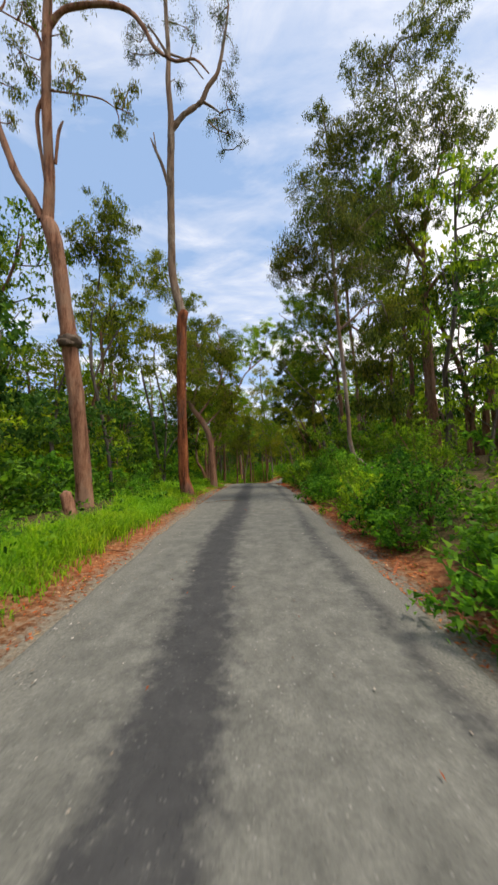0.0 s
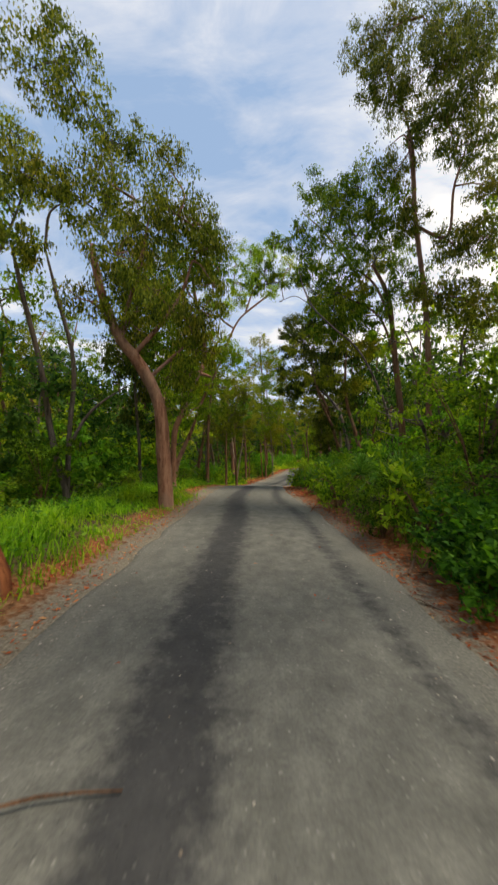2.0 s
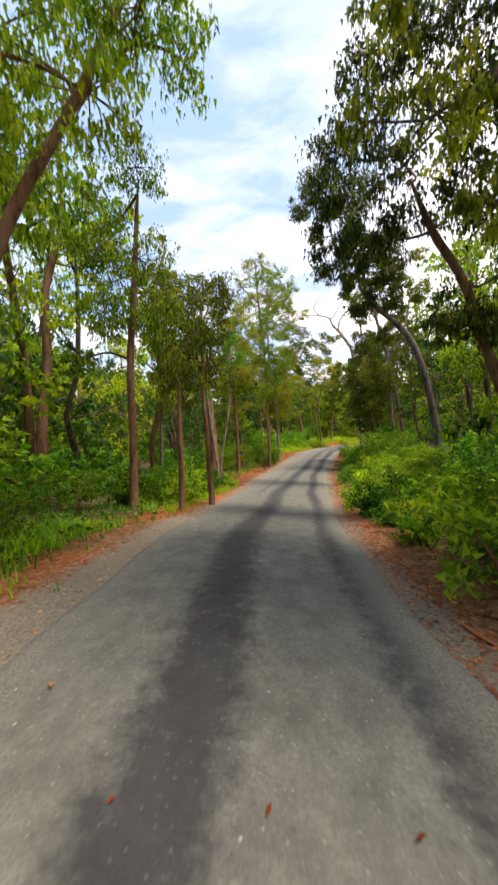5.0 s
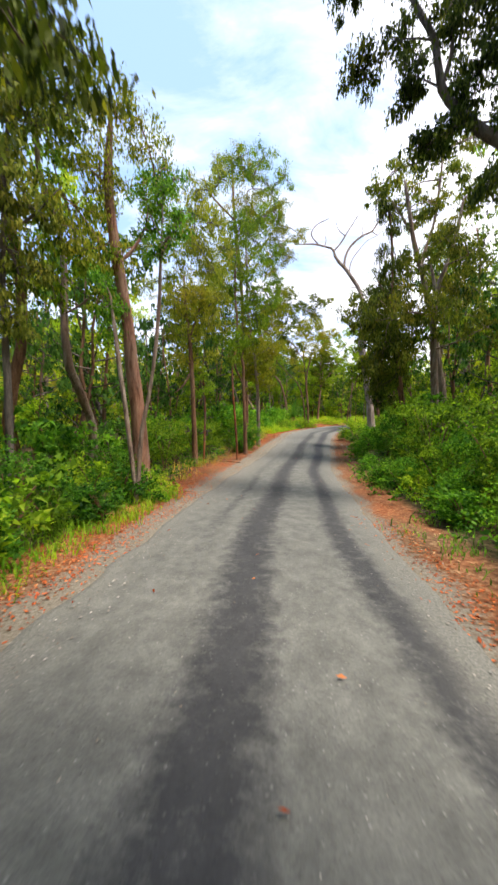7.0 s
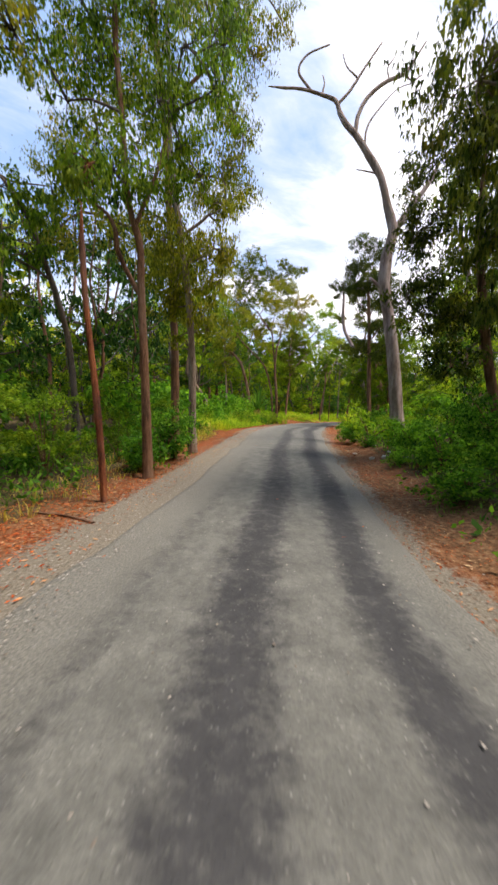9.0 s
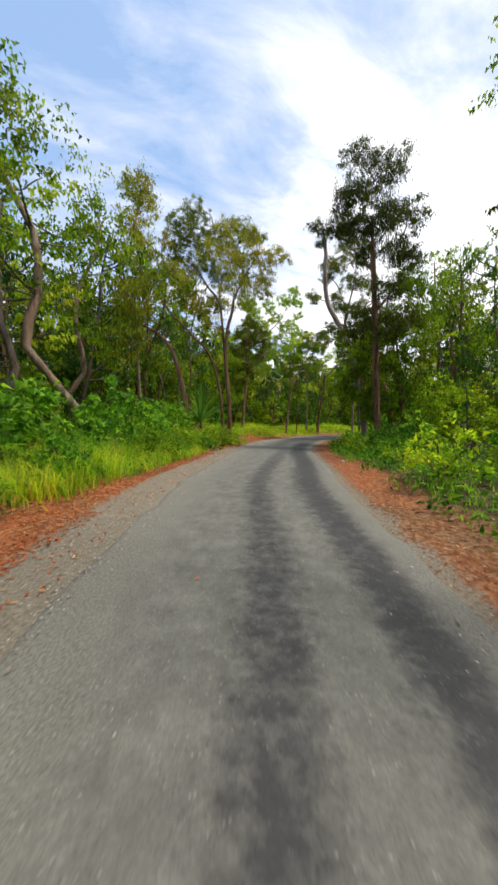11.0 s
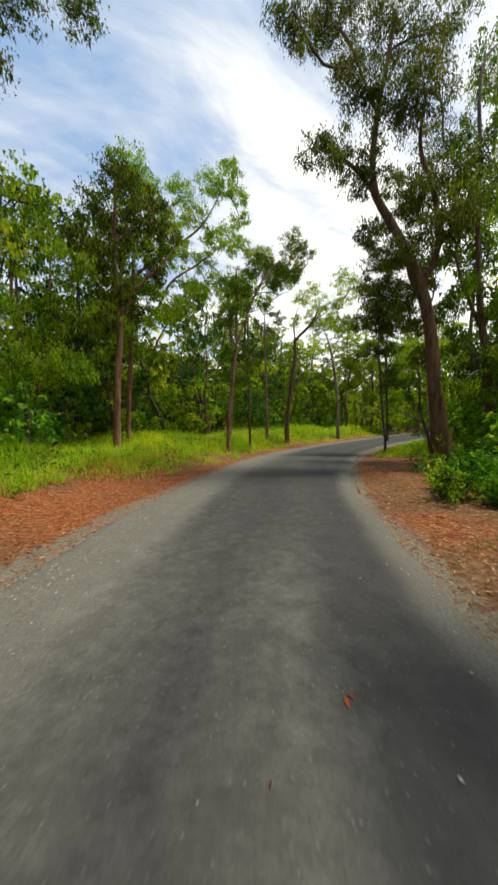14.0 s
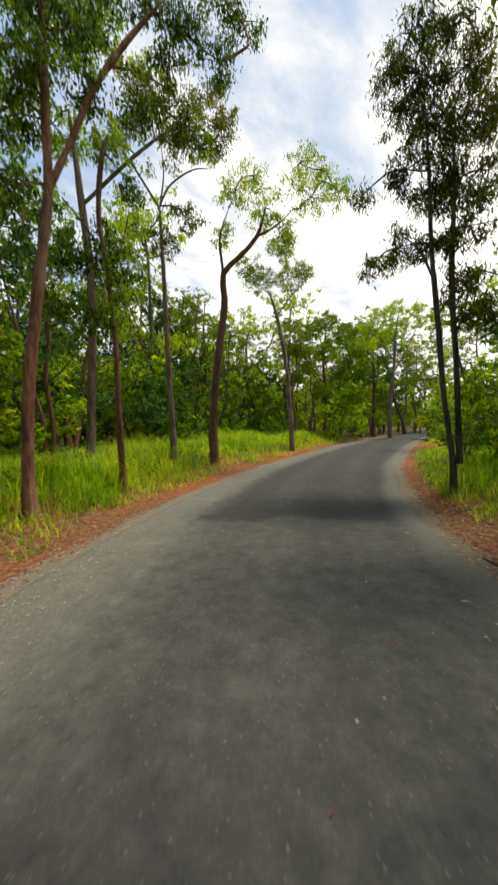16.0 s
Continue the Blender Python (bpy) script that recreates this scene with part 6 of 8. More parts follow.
eucalypt("eucalyptus_tree", "tall leaning eucalyptus with long spreading limbs",
         [[(16.22, 76.30, -0.10, 0.19), (16.22, 76.30, 0.20, 0.17), (16.39, 76.30, 2.76, 0.15), (16.57, 76.30, 4.72, 0.13), (16.46, 76.30, 6.27, 0.11), (16.48, 76.30, 7.81, 0.10), (16.64, 76.29, 9.38, 0.04)],
          [(16.53, 76.30, 4.39, 0.07), (17.22, 76.29, 5.83, 0.06), (18.24, 76.28, 6.94, 0.05), (18.98, 76.27, 8.03, 0.02)],
          [(16.48, 76.30, 7.35, 0.06), (17.36, 76.29, 8.13, 0.04), (18.50, 76.27, 8.72, 0.01)]],
         [(16.92, 76.37, 8.03, 0.98), (16.12, 76.68, 8.70, 0.94), (17.84, 76.15, 8.87, 0.86), (18.27, 76.16, 7.89, 0.71), (16.01, 76.38, 6.63, 0.87), (17.33, 76.61, 9.78, 0.83), (15.56, 75.92, 6.93, 0.91), (16.35, 75.97, 5.61, 0.73), (17.94, 76.58, 6.84, 0.70), (16.73, 76.17, 9.78, 0.80), (17.20, 76.35, 5.19, 0.61), (15.89, 76.00, 4.47, 0.63)],
         "pink", "olive", 1.05)
eucalypt("eucalyptus_tree", "tall brown roadside eucalyptus forking high above grass",
         [[(21.09, 76.60, -0.69, 0.13), (21.09, 76.60, -0.39, 0.11), (21.18, 76.59, 0.99, 0.11), (21.34, 76.57, 2.18, 0.10), (21.51, 76.55, 3.31, 0.09), (21.63, 76.53, 4.19, 0.08), (21.66, 76.53, 5.20, 0.08), (21.70, 76.52, 6.54, 0.07), (21.74, 76.52, 7.60, 0.03)],
          [(21.62, 76.53, 4.11, 0.07), (22.03, 76.48, 5.13, 0.06), (22.37, 76.44, 6.01, 0.05), (22.92, 76.37, 7.06, 0.05), (23.69, 76.28, 8.34, 0.02)],
          [(22.71, 76.40, 6.58, 0.03), (23.19, 76.34, 6.75, 0.02), (23.71, 76.27, 6.75, 0.01)]],
         [(21.52, 76.36, 5.78, 0.51), (22.29, 76.60, 6.08, 0.41), (24.03, 76.09, 7.84, 0.49), (25.45, 76.00, 9.08, 0.52), (23.08, 76.39, 6.23, 0.50), (21.27, 76.80, 5.33, 0.57), (23.58, 76.32, 8.00, 0.52), (22.06, 76.51, 6.81, 0.53), (24.83, 76.08, 7.89, 0.47), (23.70, 76.22, 7.11, 0.42), (21.45, 76.31, 6.83, 0.75), (22.81, 76.43, 8.04, 0.77), (24.77, 76.07, 9.36, 0.69), (21.08, 76.43, 3.88, 0.41)],
         "pink", "green", 1.3)
eucalypt("eucalyptus_tree", "slim straight eucalyptus with a sparse high crown",
         [[(22.92, 77.73, 0.24, 0.09), (22.92, 77.73, 0.54, 0.08), (22.94, 77.72, 2.12, 0.07), (22.88, 77.75, 3.76, 0.06), (22.79, 77.78, 4.89, 0.05), (22.93, 77.72, 6.16, 0.05), (23.04, 77.69, 6.53, 0.02)],
          [(22.85, 77.76, 4.10, 0.02), (22.53, 77.88, 4.61, 0.02), (22.19, 78.01, 5.08, 0.01)]],
         [(23.00, 77.95, 4.59, 0.53), (22.50, 77.94, 3.83, 0.46), (22.99, 77.47, 3.45, 0.48), (22.08, 77.81, 4.08, 0.51), (22.54, 77.60, 2.72, 0.53), (21.93, 78.36, 3.04, 0.50), (23.46, 77.71, 5.73, 0.43)],
         "brown", "green", 1.1)
eucalypt("eucalyptus_tree", "slim pale eucalyptus with a forked spreading crown",
         [[(25.13, 79.44, 0.14, 0.13), (25.13, 79.44, 0.44, 0.11), (25.12, 79.45, 3.10, 0.09), (25.12, 79.44, 5.57, 0.07), (25.11, 79.45, 6.93, 0.03)],
          [(25.12, 79.45, 6.85, 0.03), (24.58, 79.75, 7.88, 0.03), (24.28, 79.92, 8.45, 0.02), (24.25, 79.94, 9.06, 0.01)],
          [(25.12, 79.45, 6.93, 0.03), (25.39, 79.29, 7.53, 0.03), (26.06, 78.92, 8.11, 0.02), (26.42, 78.71, 8.17, 0.01)],
          [(25.14, 79.43, 7.01, 0.03), (25.26, 79.37, 7.83, 0.02), (25.24, 79.38, 8.77, 0.01)]],
         [(25.03, 79.38, 9.58, 0.73), (25.84, 78.90, 9.42, 0.83), (26.75, 78.78, 9.21, 0.61), (24.79, 79.86, 10.42, 0.58), (25.53, 79.09, 8.58, 0.66), (26.64, 78.83, 10.34, 0.61), (24.44, 80.04, 9.09, 0.48), (25.28, 79.61, 6.01, 0.50), (25.89, 79.26, 6.75, 0.51), (26.96, 78.44, 9.76, 0.44)],
         "pale", "olive", 1.1)
eucalypt("eucalyptus_tree", "dark curved roadside tree with a fine open crown",
         [[(26.78, 79.67, 0.10, 0.20), (26.78, 79.67, 0.40, 0.17), (27.01, 79.49, 2.65, 0.16), (27.27, 79.29, 4.72, 0.14), (27.27, 79.29, 5.56, 0.12), (27.73, 78.94, 6.12, 0.10), (28.21, 78.57, 6.77, 0.08), (28.48, 78.37, 7.70, 0.03)],
          [(27.27, 79.29, 5.47, 0.06), (27.23, 79.32, 6.76, 0.04), (27.49, 79.12, 7.68, 0.01)],
          [(28.21, 78.57, 6.77, 0.04), (28.76, 78.15, 7.15, 0.03), (29.25, 77.78, 7.71, 0.01)]],
         [(28.53, 78.41, 7.74, 0.76), (29.49, 77.66, 9.24, 0.69), (27.48, 78.78, 8.03, 0.68), (29.64, 77.34, 8.01, 0.69), (28.82, 77.96, 6.70, 0.69), (28.15, 78.51, 8.72, 0.57), (27.41, 79.24, 6.78, 0.49), (30.17, 77.11, 9.06, 0.50), (30.44, 76.76, 8.24, 0.54)],
         "brown", "bright", 0.95)
eucalypt("eucalyptus_tree", "slim pale roadside tree with an airy crown",
         [[(33.33, 81.66, 0.02, 0.17), (33.33, 81.66, 0.32, 0.15), (33.23, 81.78, 3.74, 0.13), (32.99, 82.07, 6.10, 0.11), (32.79, 82.31, 7.29, 0.04)],
          [(32.99, 82.07, 6.10, 0.04), (33.58, 81.37, 7.17, 0.04), (33.96, 80.91, 7.68, 0.01)]],
         [(32.53, 82.75, 7.96, 0.95), (33.28, 81.46, 7.98, 0.93), (31.87, 82.87, 8.68, 0.77), (33.53, 81.97, 9.70, 0.82), (33.72, 80.71, 8.10, 0.70)],
         "pale", "green", 1.1)
eucalypt("eucalyptus_tree", "rounded yellow-green tree beyond the road bend",
         [[(46.53, 82.21, 0.08, 0.21), (46.75, 82.16, 2.49, 0.19), (47.11, 81.98, 4.80, 0.16), (47.33, 81.93, 7.12, 0.12), (47.63, 81.78, 8.96, 0.06)],
          [(47.05, 82.01, 4.33, 0.09), (48.16, 81.14, 6.60, 0.07), (48.86, 80.61, 8.42, 0.04)],
          [(47.18, 81.95, 5.26, 0.08), (46.24, 82.93, 7.18, 0.07), (45.70, 83.50, 8.38, 0.03)]],
         [(47.53, 81.95, 9.55, 0.93), (49.15, 81.00, 9.75, 0.84), (46.34, 82.84, 9.01, 0.84), (45.44, 83.62, 8.14, 0.74), (48.35, 81.62, 8.37, 0.84), (47.44, 82.42, 7.72, 0.74), (49.27, 80.62, 8.50, 0.56), (44.81, 82.64, 6.46, 0.65), (47.50, 81.11, 6.50, 0.56)],
         "pale", "bright", 1.0, per=54, size=0.12, wide=0.04)
eucalypt("eucalyptus_tree", "dense green tree massed beyond the tall grass",
         [[(41.74, 85.25, 0.41, 0.20), (41.95, 85.20, 2.64, 0.18), (41.96, 85.33, 4.88, 0.13), (42.27, 85.22, 7.55, 0.07)],
          [(41.91, 85.26, 3.09, 0.09), (43.02, 84.36, 4.81, 0.06), (43.74, 83.76, 5.67, 0.03)],
          [(41.91, 85.29, 3.54, 0.09), (41.07, 86.18, 5.38, 0.06), (40.57, 86.70, 6.31, 0.03)]],
         [(41.56, 84.82, 8.19, 0.98), (41.20, 86.17, 7.61, 0.90), (43.79, 84.47, 7.62, 0.98), (39.54, 85.78, 5.99, 0.90), (41.30, 84.49, 5.94, 0.98), (43.21, 83.22, 5.93, 0.90), (41.69, 86.67, 4.85, 0.90), (43.62, 85.00, 4.52, 0.98), (44.40, 83.43, 4.56, 0.81), (40.44, 87.16, 4.15, 0.81), (41.33, 85.13, 3.05, 0.90), (42.68, 83.26, 2.67, 0.81)],
         "brown", "green", 1.2, per=54, size=0.12, wide=0.042)
eucalypt("eucalyptus_tree", "dark green tree massed beyond the road bend",
         [[(48.59, 85.77, 0.37, 0.21), (48.79, 85.75, 2.94, 0.18), (48.85, 85.87, 5.63, 0.16), (49.19, 85.73, 8.30, 0.08)],
          [(48.79, 85.78, 3.48, 0.09), (49.90, 84.89, 5.29, 0.06), (50.55, 84.34, 6.06, 0.03)]],
         [(48.32, 85.37, 8.85, 0.97), (48.88, 86.86, 8.24, 0.97), (49.66, 84.86, 7.90, 0.97), (49.23, 85.92, 6.75, 0.97), (50.64, 84.65, 6.40, 0.91), (46.42, 85.98, 5.67, 0.86), (49.66, 85.62, 4.85, 0.97), (50.07, 83.64, 4.59, 0.86), (47.45, 85.64, 3.14, 0.86), (50.91, 85.03, 3.05, 0.86)],
         "brown", "shade_toned", 1.2, per=54, size=0.12, wide=0.042)
eucalypt("eucalyptus_tree", "pair of slender dark trunks with a tall airy crown",
         [[(27.00, 72.59, -0.79, 0.08), (27.00, 72.59, -0.49, 0.07), (26.97, 72.71, 0.78, 0.06), (26.95, 72.79, 2.23, 0.05), (26.93, 72.86, 3.46, 0.04), (26.93, 72.88, 4.85, 0.03), (26.91, 72.94, 6.34, 0.01)],
          [(27.03, 72.49, -0.48, 0.07), (27.02, 72.52, 1.27, 0.06), (27.01, 72.57, 2.97, 0.05), (27.02, 72.51, 4.39, 0.03), (27.02, 72.54, 5.63, 0.01)],
          [(26.94, 72.82, 2.84, 0.02), (26.87, 73.07, 3.53, 0.02), (26.78, 73.44, 3.97, 0.00)],
          [(27.01, 72.57, 3.26, 0.02), (27.09, 72.25, 3.43, 0.01), (27.15, 72.02, 3.44, 0.00)]],
         [(26.71, 72.96, 6.42, 0.51), (26.94, 73.45, 6.26, 0.42), (26.91, 72.60, 5.34, 0.54), (26.96, 73.51, 3.75, 0.43), (26.98, 72.30, 3.60, 0.53), (27.13, 72.72, 7.37, 0.44), (26.80, 73.91, 3.53, 0.32), (27.16, 72.95, 4.71, 0.56), (26.68, 73.18, 4.91, 0.38), (26.75, 73.36, 6.86, 0.38), (26.90, 72.26, 6.07, 0.47), (26.96, 72.91, 3.59, 0.41), (27.32, 72.20, 4.63, 0.48), (26.73, 74.08, 4.94, 0.29), (26.95, 72.47, 2.72, 0.45), (26.88, 72.13, 2.03, 0.49), (26.94, 72.04, 5.22, 0.51), (26.72, 72.98, 5.68, 0.46), (27.05, 72.56, 4.44, 0.49), (26.86, 73.14, 7.34, 0.39), (27.34, 72.69, 7.50, 0.42), (28.99, 72.51, 8.17, 0.42), (27.74, 72.44, 6.36, 0.39), (26.93, 72.85, 6.42, 0.37), (28.68, 72.27, 6.12, 0.39), (27.85, 72.71, 5.74, 0.37), (27.07, 73.10, 5.77, 0.31), (28.09, 72.27, 4.75, 0.35), (26.18, 73.22, 6.36, 0.29), (27.28, 72.71, 4.62, 0.29)],
         "grey", "dark", 1.25, per=70, size=0.11, wide=0.022, hang=0.6)
eucalypt("eucalyptus_tree", "dark leafy tree with a dense shaded crown",
         [[(-4.19, 22.00, -0.02, 0.10), (-4.19, 22.00, 0.28, 0.09), (-4.24, 21.96, 1.96, 0.08), (-4.36, 21.87, 3.61, 0.07), (-4.43, 21.81, 5.24, 0.06), (-4.40, 21.84, 7.03, 0.05), (-4.29, 21.93, 8.92, 0.02)],
          [(-4.36, 21.87, 3.61, 0.04), (-4.05, 22.11, 4.67, 0.03), (-3.80, 22.31, 5.65, 0.01)],
          [(-4.42, 21.82, 5.60, 0.04), (-4.72, 21.59, 6.25, 0.03), (-4.92, 21.43, 6.80, 0.01)]],
         [(-4.56, 22.15, 10.66, 1.01), (-3.56, 22.11, 10.00, 0.90), (-4.28, 21.75, 8.25, 0.95), (-3.65, 22.05, 7.71, 0.76), (-4.47, 21.87, 6.58, 0.88), (-4.01, 22.24, 6.11, 0.81), (-4.47, 21.87, 4.80, 0.82), (-3.91, 22.30, 4.12, 0.69), (-4.56, 22.15, 3.21, 0.71), (-4.68, 21.14, 8.36, 1.00), (-4.69, 21.05, 5.43, 0.98), (-3.48, 22.20, 11.25, 0.91), (-3.83, 22.35, 2.87, 0.50)],
         "grey", "dark", 1.1)
eucalypt("eucalyptus_tree", "tall golden-green eucalyptus with tiered leafy crown",
         [[(2.92, 48.63, -1.01, 0.21), (2.92, 48.63, -0.71, 0.18), (2.92, 48.63, 2.02, 0.16), (2.78, 48.64, 5.55, 0.14), (2.55, 48.66, 9.64, 0.12), (2.21, 48.69, 12.93, 0.10), (2.06, 48.70, 16.11, 0.04)],
          [(2.55, 48.66, 9.64, 0.07), (4.11, 48.52, 11.29, 0.05), (4.79, 48.45, 12.27, 0.02)],
          [(2.21, 48.69, 12.60, 0.07), (0.68, 48.83, 14.22, 0.05), (0.36, 48.86, 15.17, 0.02)]],
         [(1.73, 49.18, 16.12, 1.09), (0.87, 48.52, 14.35, 0.68), (2.75, 48.97, 15.72, 0.82), (3.05, 48.40, 13.12, 1.24), (1.18, 49.40, 12.61, 1.38), (-0.04, 48.75, 10.91, 0.83), (4.11, 48.60, 12.65, 0.97), (2.34, 48.05, 10.02, 1.40), (0.64, 48.19, 8.72, 1.41), (4.43, 48.29, 9.89, 1.05), (3.01, 47.94, 7.40, 1.41), (1.30, 49.42, 6.42, 1.35), (-0.50, 49.50, 8.15, 1.20), (5.10, 48.33, 13.50, 0.55), (4.80, 48.26, 7.55, 0.99), (-0.82, 48.72, 5.50, 1.29), (3.02, 48.01, 4.75, 1.22), (2.40, 48.58, 16.51, 0.54)],
         "brown", "golden", 0.85)
eucalypt("eucalyptus_tree", "dark leafy tree with drooping twigs by the verge",
         [[(-3.13, 35.19, -1.40, 0.12), (-3.13, 35.19, -1.10, 0.10), (-3.07, 35.22, 1.29, 0.09), (-3.03, 35.24, 3.54, 0.07), (-2.87, 35.32, 5.71, 0.06), (-2.69, 35.41, 7.62, 0.02)],
          [(-2.96, 35.28, 4.42, 0.03), (-2.49, 35.51, 5.00, 0.03), (-2.01, 35.74, 5.73, 0.01)]],
         [(-2.77, 35.64, 8.65, 0.65), (-2.72, 35.26, 7.28, 0.71), (-2.51, 35.55, 6.75, 0.62), (-2.78, 34.99, 5.38, 0.78), (-2.45, 35.43, 5.06, 0.52), (-2.88, 35.17, 4.15, 0.68), (-2.50, 35.39, 3.83, 0.53), (-1.92, 35.70, 7.13, 0.47), (-3.51, 35.40, 6.34, 0.85), (-2.88, 35.18, 2.86, 0.64), (-1.48, 35.82, 7.80, 0.44), (-1.26, 36.15, 7.79, 0.42)],
         "grey", "dark", 0.9)
eucalypt("eucalyptus_tree", "dense green leafy tree massed beside the dirt verge",
         [[(19.36, 59.72, -0.80, 0.15), (19.36, 59.72, -0.50, 0.13), (19.24, 59.86, 1.34, 0.11), (19.12, 59.99, 3.15, 0.09), (18.96, 60.16, 4.95, 0.03)],
          [(19.24, 59.86, 1.34, 0.06), (19.64, 59.42, 2.73, 0.04), (19.80, 59.24, 3.73, 0.01)],
          [(19.17, 59.93, 2.43, 0.05), (18.67, 60.47, 3.58, 0.04), (18.43, 60.73, 4.36, 0.01)]],
         [(17.25, 62.11, 5.02, 0.68), (18.02, 61.30, 4.48, 0.87), (17.38, 61.62, 3.35, 0.90), (18.70, 60.56, 5.06, 0.93), (19.09, 59.76, 5.83, 0.98), (18.60, 61.25, 3.00, 0.96), (18.64, 59.85, 3.43, 0.92), (19.99, 59.72, 4.25, 0.97), (17.84, 61.50, 1.80, 0.90), (18.80, 60.47, 1.74, 0.95), (19.88, 59.88, 2.11, 0.99), (19.46, 59.39, 7.03, 0.86), (19.25, 60.30, 7.34, 0.71), (20.24, 59.45, 5.75, 1.03), (17.46, 62.22, 2.27, 0.61), (18.02, 60.66, 0.98, 0.70), (20.26, 59.33, 0.78, 0.80), (19.09, 59.82, 0.61, 0.67)],
         "brown", "green", 1.2)
eucalypt("eucalyptus_tree", "slim pale eucalyptus with an arching olive crown",
         [[(10.12, 74.52, -0.93, 0.16), (10.12, 74.52, -0.52, 0.14), (10.27, 74.53, 2.47, 0.12), (10.42, 74.55, 4.94, 0.11), (10.76, 74.57, 7.40, 0.10), (11.24, 74.63, 9.42, 0.08), (11.84, 74.68, 11.27, 0.04)],
          [(10.76, 74.57, 7.40, 0.05), (10.18, 74.53, 8.68, 0.04), (9.88, 74.50, 9.95, 0.01)],
          [(11.84, 74.68, 11.27, 0.05), (13.37, 74.82, 13.29, 0.04), (15.36, 74.99, 15.87, 0.01)],
          [(11.24, 74.63, 9.42, 0.05), (12.50, 74.74, 10.76, 0.04), (13.80, 74.86, 11.93, 0.01)]],
         [(10.49, 75.12, 11.20, 1.33), (12.22, 74.16, 13.37, 1.39), (14.33, 75.35, 15.80, 1.21), (15.89, 74.69, 16.73, 1.02), (17.56, 75.42, 17.43, 0.65), (13.58, 74.64, 12.73, 1.20), (11.74, 74.49, 9.71, 1.02), (15.36, 75.37, 14.85, 1.01), (11.48, 74.15, 15.11, 1.35), (12.94, 74.37, 10.40, 0.95), (15.75, 74.93, 13.30, 0.68), (10.08, 74.29, 12.54, 1.41), (12.84, 74.83, 16.29, 1.02), (9.42, 74.26, 8.38, 1.05), (14.60, 74.64, 17.31, 0.82), (9.99, 73.97, 15.79, 1.48), (11.38, 75.10, 18.00, 1.32), (9.63, 74.27, 14.05, 1.37)],
         "pale", "olive", 1.15)
eucalypt("eucalyptus_tree", "broad bright green leafy tree behind the grass",
         [[(13.42, 75.98, -0.10, 0.15), (13.42, 75.98, 0.20, 0.13), (13.45, 75.98, 2.03, 0.10), (13.40, 75.99, 4.25, 0.08), (13.42, 75.98, 5.88, 0.02)]],
         [(12.13, 75.63, 5.63, 0.97), (13.66, 75.77, 6.64, 1.00), (14.94, 75.69, 5.94, 0.92), (12.76, 75.50, 4.37, 1.10), (14.39, 76.41, 4.40, 1.02), (11.74, 76.57, 3.72, 0.91), (13.14, 75.50, 2.53, 1.00), (14.75, 75.71, 2.58, 0.87), (12.35, 75.93, 1.48, 0.72), (15.80, 76.16, 4.43, 0.76), (14.18, 76.24, 7.97, 0.67)],
         "grey", "bright", 1.1)
eucalypt("eucalyptus_tree", "tall bright green tree at the forest edge",
         [[(16.96, 78.45, -0.20, 0.18), (16.96, 78.45, 0.10, 0.16), (17.24, 78.37, 3.97, 0.13), (17.49, 78.31, 7.02, 0.10), (17.49, 78.31, 9.02, 0.03)]],
         [(17.59, 78.36, 10.71, 0.82), (16.47, 78.17, 9.46, 0.88), (18.53, 78.12, 9.77, 0.89), (17.01, 77.94, 8.16, 1.02), (18.63, 77.60, 7.92, 0.83), (16.16, 78.75, 7.68, 0.88), (17.89, 78.29, 6.72, 0.90), (16.65, 78.35, 5.95, 0.89), (19.03, 77.97, 6.05, 0.77), (17.22, 78.21, 4.28, 0.83)],
         "pink", "bright", 1.1)
eucalypt("eucalyptus_tree", "airy bright-leaved tree beyond the road bend",
         [[(23.06, 80.41, -0.77, 0.20), (23.06, 80.41, -0.47, 0.17), (23.33, 80.27, 4.53, 0.14), (23.22, 80.32, 7.02, 0.11), (23.10, 80.39, 9.07, 0.04)],
          [(23.25, 80.31, 6.61, 0.06), (24.56, 79.63, 8.18, 0.05), (25.69, 79.04, 9.33, 0.02)]],
         [(23.37, 80.72, 11.68, 0.91), (22.05, 81.02, 9.98, 0.84), (23.70, 79.65, 10.49, 0.83), (22.76, 80.68, 8.72, 1.01), (25.02, 79.47, 10.21, 0.75), (26.09, 78.91, 8.93, 0.75), (21.63, 80.75, 8.21, 0.76), (23.99, 79.48, 8.07, 0.84)],
         "pale", "bright", 0.9)
eucalypt("eucalyptus_tree", "pale leaning tree trunk at the verge",
         [[(6.60, 62.12, -0.71, 0.12), (6.60, 62.12, -0.41, 0.10), (6.58, 62.11, 0.34, 0.09), (6.55, 62.10, 1.40, 0.08), (6.49, 62.09, 2.68, 0.07), (6.41, 62.06, 4.39, 0.03)]],
         [(6.39, 61.92, 5.03, 0.75), (6.23, 61.59, 3.68, 0.87), (6.08, 61.54, 5.61, 0.95)],
         "pale", "olive", 0.9)
